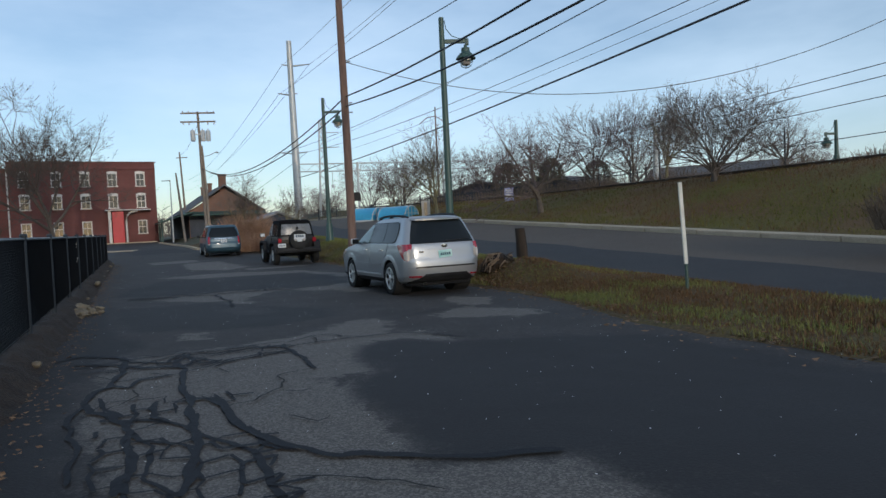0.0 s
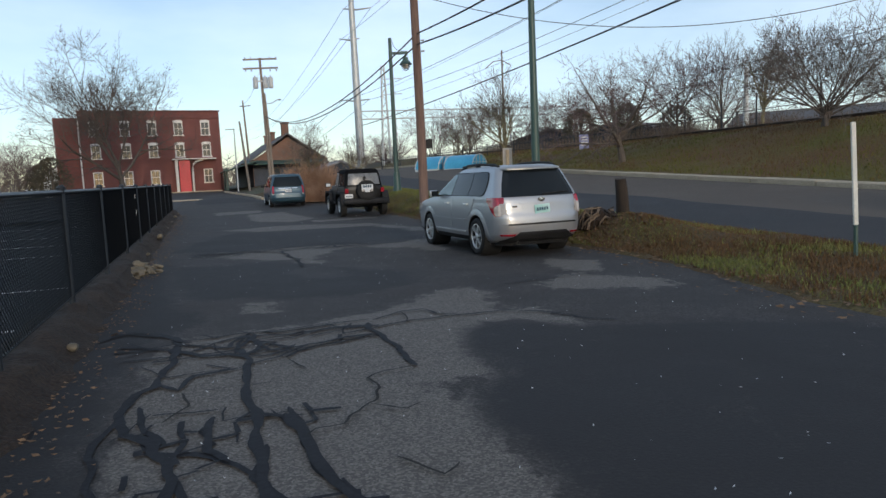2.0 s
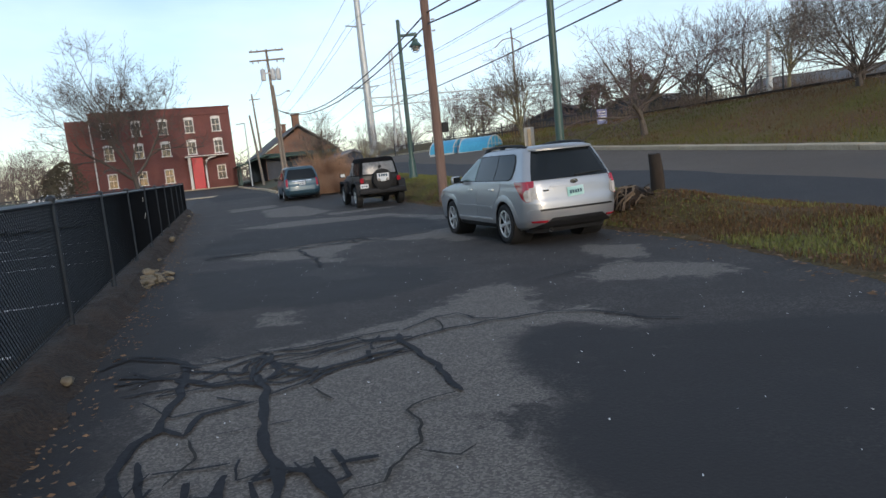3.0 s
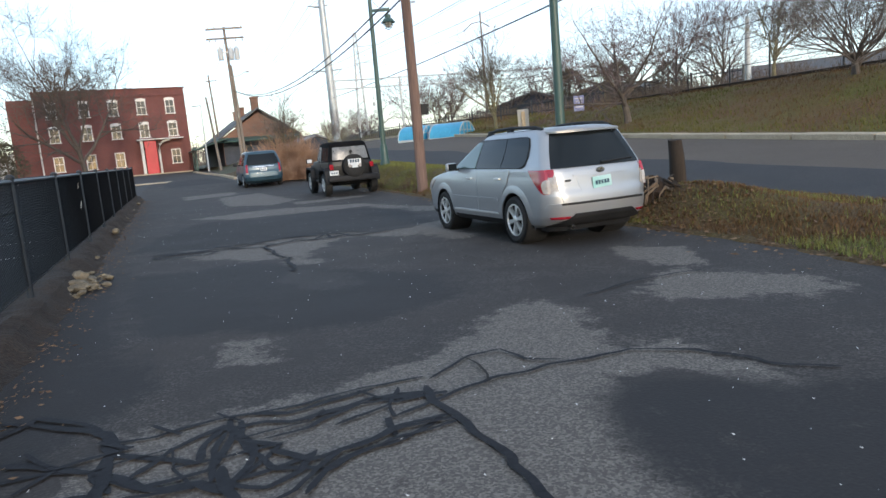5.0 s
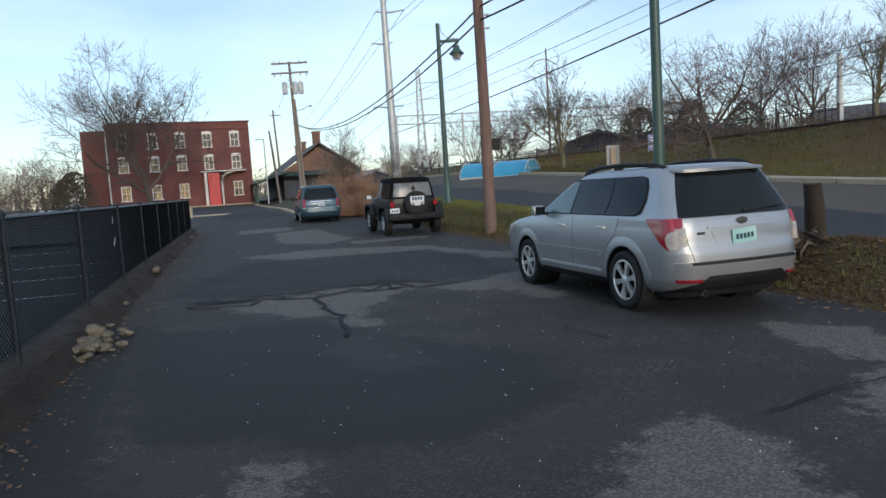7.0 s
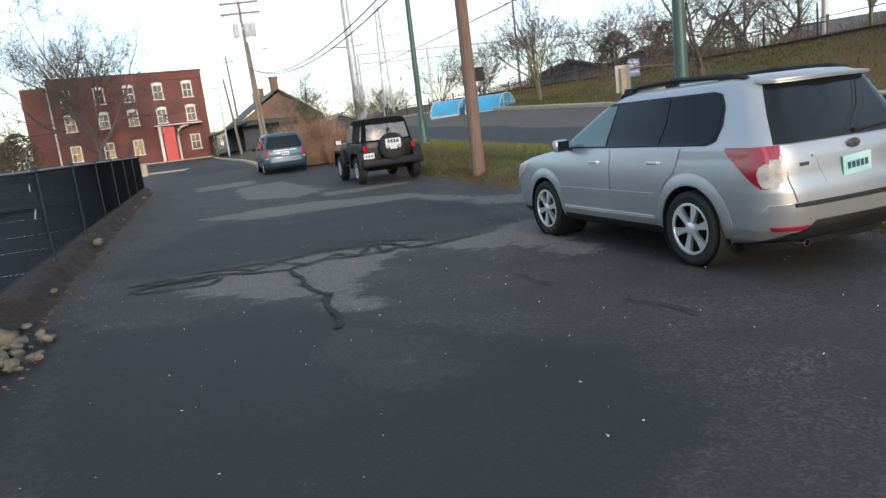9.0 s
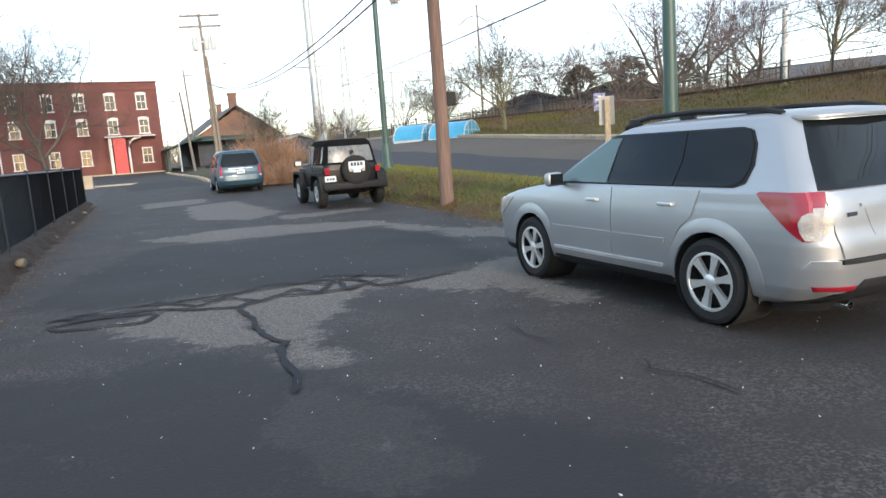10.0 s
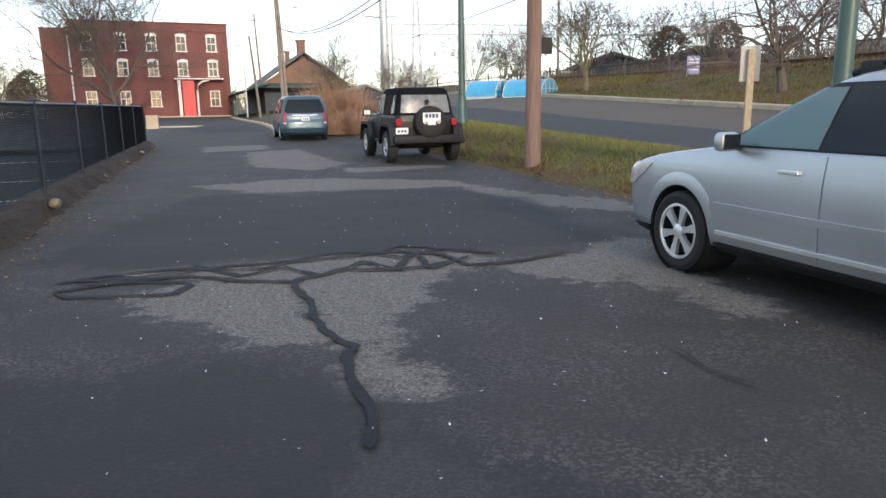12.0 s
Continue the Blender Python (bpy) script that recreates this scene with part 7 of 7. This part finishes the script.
def again(ob, x, y, z, turn=0.0, scale=1.0, label=""):
    c = copy_thing(ob, pose(x, y, z, 0, 0, turn) @ Matrix.Scale(scale, 4))
    if label:
        c["label"] = label
    return c


T_BROAD = stand(tree(1, 5.8, 1.5, 0.24, 0.17, 10, 4, M_BARK, M_TWIG_PURPLE, "spreading bare tree on the embankment", -0.12, droop=0.7, twig_r=0.0065), *xy(21.8, 11.0), ground_z(21.8, 11.0) - 0.05, 40)
T_SLIM = stand(tree(2, 7.2, 1.05, 0.3, 0.15, 10, 4, M_BARK_LIT, M_TWIG, "bare tree with a yellowish trunk coloured as if sunlit", 0.0), -0.52, 45.8, 1.75, 0)
T_OAK = stand(tree(3, 18.5, 1.15, 0.2, 0.36, 8, 5, M_TWIG_DARK, M_TWIG_DARK, "large bare tree before the red building", 0.05, twig_r=0.016), -43.6, 74.6, 0.8, 285)
T_SHRUB = stand(tree(4, 5.0, 1.4, 0.14, 0.1, 6, 4, M_TWIG_DARK, M_TWIG, "wide many-stemmed bare tree on the crest", 0.0, multi=4, twig_r=0.007), 12.2, 29.7, 2.95, 0, 1.0)
T_MID = stand(tree(5, 6.2, 0.95, 0.22, 0.13, 8, 4, M_BARK, M_TWIG_PURPLE, "bare tree behind the railway", 0.0, twig_r=0.008), 10.3, 45.6, 3.1, 10)
for k, (src, x, y, z, turn, sc) in enumerate((
        (T_MID, 12.6, 45.6, 3.2, 120, 1.0), (T_SLIM, 12.8, 38.2, 3.2, 60, 0.8), (T_BROAD, 20, 39.6, 3.3, 200, 0.72), (T_MID, 3.4, 58.6, 3.0, 250, 0.85), (T_SLIM, -5.6, 69, 2.0, 130, 0.95),
        (T_MID, -4.0, 66, 2.2, 33, 1.05), (T_BROAD, -16, 90, 1.8, 70, 1.05), (T_BROAD, 1.5, 66, 3.0, 15, 0.85),
        (T_MID, 5.6, 62, 3.0, 140, 1.05), (T_SLIM, 8.5, 60, 3.1, 222, 0.85), (T_BROAD, 16, 56, 3.2, 111, 0.95),
        (T_MID, -8.5, 78, 2.0, 10, 1.2), (T_BROAD, 33, 62, 3.3, 20, 0.8), (T_MID, -15.5, 84, 1.8, 205, 0.9), (T_MID, 30, 40, 3.3, 205, 0.8),
        (T_MID, -51, 68, 0.8, 5, 1.1), (T_BROAD, -55, 66, 0.8, 50, 1.0), (T_MID, -58, 60, 0.8, 95, 1.05), (T_SLIM, -63, 64, 0.8, 195, 1.0), (T_BROAD, -70, 70, 0.8, 250, 1.1), (T_MID, -47, 60, 0.8, 15, 0.75),
        (T_MID, -75, 62, 0.8, 300, 1.2), (T_BROAD, -82, 72, 0.8, 31, 1.2), (T_SLIM, -13.0, 43.7, 0.7, 60, 0.72), (T_SLIM, -11.2, 47.5, 1.0, 160, 0.55), (T_MID, -62, 82, 0.8, 300, 1.1))):
    again(src, x, y, z, turn, sc)


def brush(name, x, y, z, w, d, h, count, material, label, seed, category="shrub"):
    """A thicket of thin stems and side twigs, uneven in height."""
    r = random.Random(seed)
    pts, faces = [], []
    for i in range(count):
        a, q = r.uniform(0, math.tau), math.sqrt(r.random())
        bx, by = w / 2 * q * math.cos(a), d / 2 * q * math.sin(a)
        hh = h * r.uniform(0.45, 1.0) * (1 - 0.5 * q * q) * (1 + 0.35 * noise.noise(Vector((bx, by, seed))))
        p = Vector((bx, by, -0.1))
        lean = Vector((r.gauss(bx / w * 0.6, 0.22), r.gauss(by / d * 0.6, 0.22), 1))
        rad = r.uniform(0.005, 0.012)
        for s in range(3):
            e = p + lean.normalized() * hh / 3
            k = len(pts)
            o = Vector((math.cos(a), math.sin(a), 0)) * rad
            o2 = Vector((-o.y, o.x, 0))
            pts.extend([p + o, p - o * 0.5 + o2, p - o * 0.5 - o2, e + o * 0.7, e - o * 0.35 + o2 * 0.7, e - o * 0.35 - o2 * 0.7])
            faces.extend([(k, k + 1, k + 4, k + 3), (k + 1, k + 2, k + 5, k + 4), (k + 2, k, k + 3, k + 5)])
            for t in range(2):
                b = p.lerp(e, r.random())
                g = b + Vector((r.gauss(0, 0.14), r.gauss(0, 0.14), r.uniform(0.05, 0.3))) * (h / 1.8)
                k = len(pts)
                pts.extend([b + o * 0.5, b - o * 0.5, g])
                faces.append((k, k + 1, k + 2))
            p = e
            lean = lean + Vector((r.gauss(0, 0.2), r.gauss(0, 0.2), r.gauss(-0.1, 0.15)))
    me = bpy.data.meshes.new("stems")
    me.from_pydata(pts, [], faces)
    me.materials.append(material)
    ob = new(name, me)
    ob.matrix_world = pose(x, y, z, 0, 0, r.uniform(0, 360))
    return tagged(ob, label, category)


brush("dry_shrub", -12.7, 42.9, 0.45, 2.6, 3.2, 3.1, 1900, M_REED, "orange-brown dry shrub beside the minivan", 1)
brush("dry_shrub", -11.6, 41.0, 0.45, 2.2, 2.6, 1.3, 1000, M_REED, "low orange-brown dry shrub beside the lane", 2)
brush("dry_shrub", -10.6, 43.5, 0.8, 4.0, 4.0, 1.2, 1100, M_BRUSH, "low brown thicket beside the lane", 3)
brush("dry_shrub", -14.0, 47.5, 0.7, 3.0, 5.0, 1.6, 900, M_REED, "orange-brown dry shrub beside the lane", 4)
rng = random.Random(77)
for k in range(13):
    u = 22 + k * 3.0
    v = 19.0 + rng.uniform(-1.0, 2.0)
    x, y = xy(u, v)
    brush("brush", x, y, crest_z(u) - 0.1, rng.uniform(3.5, 5.5), rng.uniform(2.5, 4), rng.uniform(0.8, 1.7), 420, M_BRUSH, "brown brush thicket behind the crest", 100 + k)
for k in range(9):
    u = -8 + k * 3.4
    x, y = xy(u, 18.6)
    brush("brush", x, y, crest_z(u) - 0.1, rng.uniform(3, 5), 2.2, rng.uniform(0.5, 1.0), 420, M_BRUSH, "low brown brush on the crest", 130 + k)
brush("brush", 10.6, 13.0, 1.0, 3.6, 3.0, 1.5, 900, M_BRUSH, "dark brown brush low on the embankment", 150)


def evergreen(x, y, z, h, w, seed, label):
    r = random.Random(seed)
    ob = thing("evergreen", pose(x, y, z), label, "tree")
    bm = bmesh.new()
    tube(bm, [(0, 0, -0.2), (0, 0, h * 0.9)], [0.14, 0.03], 7)
    part("trunk", bm, M_BARK, ob)
    pts, faces = [], []
    for i in range(2600):
        f = r.random() ** 0.8
        zz = h * (0.04 + 0.95 * f)
        rad = w / 2 * math.sqrt(max(0.02, math.sin(math.pi * min(1, 0.22 + 0.78 * f)))) * r.uniform(0.5, 1.05)
        a = r.uniform(0, math.tau)
        c = Vector((rad * math.cos(a), rad * math.sin(a), zz))
        s = r.uniform(0.1, 0.24)
        d = Vector((r.gauss(math.cos(a), 0.5), r.gauss(math.sin(a), 0.5), r.gauss(0.4, 0.4))).normalized() * s
        e = d.orthogonal().normalized() * s * 0.35
        k = len(pts)
        pts.extend([c - e, c + e, c + d])
        faces.append((k, k + 1, k + 2))
    me = bpy.data.meshes.new("crown")
    me.from_pydata(pts, [], faces)
    me.materials.append(M_NEEDLE)
    cr = new("crown", me)
    cr.parent = ob
    return ob


evergreen(-45.4, 64.9, 0.8, 4.3, 3.6, 1, "rounded dark brown-green evergreen before the red building")
evergreen(-50.5, 70.5, 0.8, 4.0, 3.4, 2, "rounded dark evergreen among bare trees")
evergreen(5.2, 55.5, 3.0, 3.2, 2.6, 3, "dark evergreen behind the picket fence")
evergreen(9.0, 57, 3.0, 3.6, 2.4, 4, "dark evergreen behind the picket fence")
evergreen(13.5, 60, 3.1, 3.4, 3.0, 5, "dark evergreen behind the railway")

# distant woods along the horizon
rng = random.Random(91)
pts, faces = [], []
for i in range(9000):
    a = rng.uniform(radians(-75), radians(75))
    d = rng.uniform(150, 320)
    x, y = d * math.sin(a) - 10, d * math.cos(a)
    h = rng.uniform(4, 10) * (0.7 + 0.4 * noise.noise(Vector((a * 9, 0, 0))))
    base = 1.5 if a < 0 else 2.5
    w = rng.uniform(0.05, 0.16)
    k = len(pts)
    ln = rng.gauss(0, 1.6)
    pts.extend([(x - w, y, base), (x + w, y, base), (x + ln, y, base + h)])
    faces.append((k, k + 1, k + 2))
    for t in range(3):
        f = rng.uniform(0.35, 0.9)
        bx, bz = x + ln * f, base + h * f
        k = len(pts)
        pts.extend([(bx, y, bz - 0.08), (bx, y, bz + 0.08), (bx + rng.gauss(0, 2.0), y, bz + rng.uniform(0.5, 2.5))])
        faces.append((k, k + 1, k + 2))
me = bpy.data.meshes.new("far_woods")
me.from_pydata(pts, [], faces)
me.materials.append(M_TWIG)
tagged(new("far_woods", me), "thin grey line of far bare woods", "woods", kind="stuff")

# ---- wires ----
PX, PY = xy(pu, pv)
PZ = ground_z(pu, pv)
for h, z1, sag, u1 in ((5.95 - PZ, 6.0, 0.75, -15.0), (6.3 - PZ, 6.6, 0.68, -16.0)):
    wire((PX, PY, PZ + h), (*xy(u1, -1.0), z1), sag, 0.026, M_WIRE, "black overhead cable between wooden poles")
    wire((PX, PY, PZ + h), (-22.4, 62.5, 7.7), 1.5, 0.026, M_WIRE, "black overhead cable between wooden poles")
wire((PX + 0.1, PY, PZ + 7.35), (*xy(6.6, 17.0), 8.3), 2.0, 0.014, M_THIN_WIRE, "thin grey overhead wire")
wire((PX + 0.1, PY, PZ + 7.4), (*xy(-10, 3.0), 9.5), 0.6, 0.014, M_THIN_WIRE, "thin grey overhead wire")
for v, z0, z1, r in ((10.0, 7.5, 8.9, 0.026), (10.35, 7.62, 9.1, 0.026), (14.0, 12.0, 13.4, 0.014), (15.5, 10.6, 11.4, 0.014)):
    wire((*xy(75, v), z0 + 0.4), (*xy(-14, v), z1), 0.7, r, M_WIRE if r > 0.02 else M_THIN_WIRE, "long overhead wire along the railway")
for v, z0, z1 in ((18.0, 6.0, 7.6), (18.3, 5.55, 7.2), (20.0, 5.4, 6.6), (18.0, 4.5, 4.6)):
    wire((*xy(70, v), z0), (*xy(-14, v), z1), 0.5, 0.018, M_WIRE, "dark overhead wire above the railway")
for dx, z0 in ((-1.4, 24.9), (2.5, 24.9), (-2.0, 20.9), (1.6, 12.6), (-2.3, 12.6)):
    a = Vector((-21.1 + dx, 96.4, z0))
    wire(a, (*xy(-60, 13.0 + dx), z0 + 2.5), 3.0, 0.022, M_THIN_WIRE, "high thin transmission wire")
    wire(a, (*xy(300, 13.0 + dx), z0), 3.5, 0.03, M_THIN_WIRE, "high thin transmission wire")
wire((-22.4, 62.5, 12.3), (-38, 97.3, 13.2), 0.8, 0.016, M_THIN_WIRE, "thin grey overhead wire")
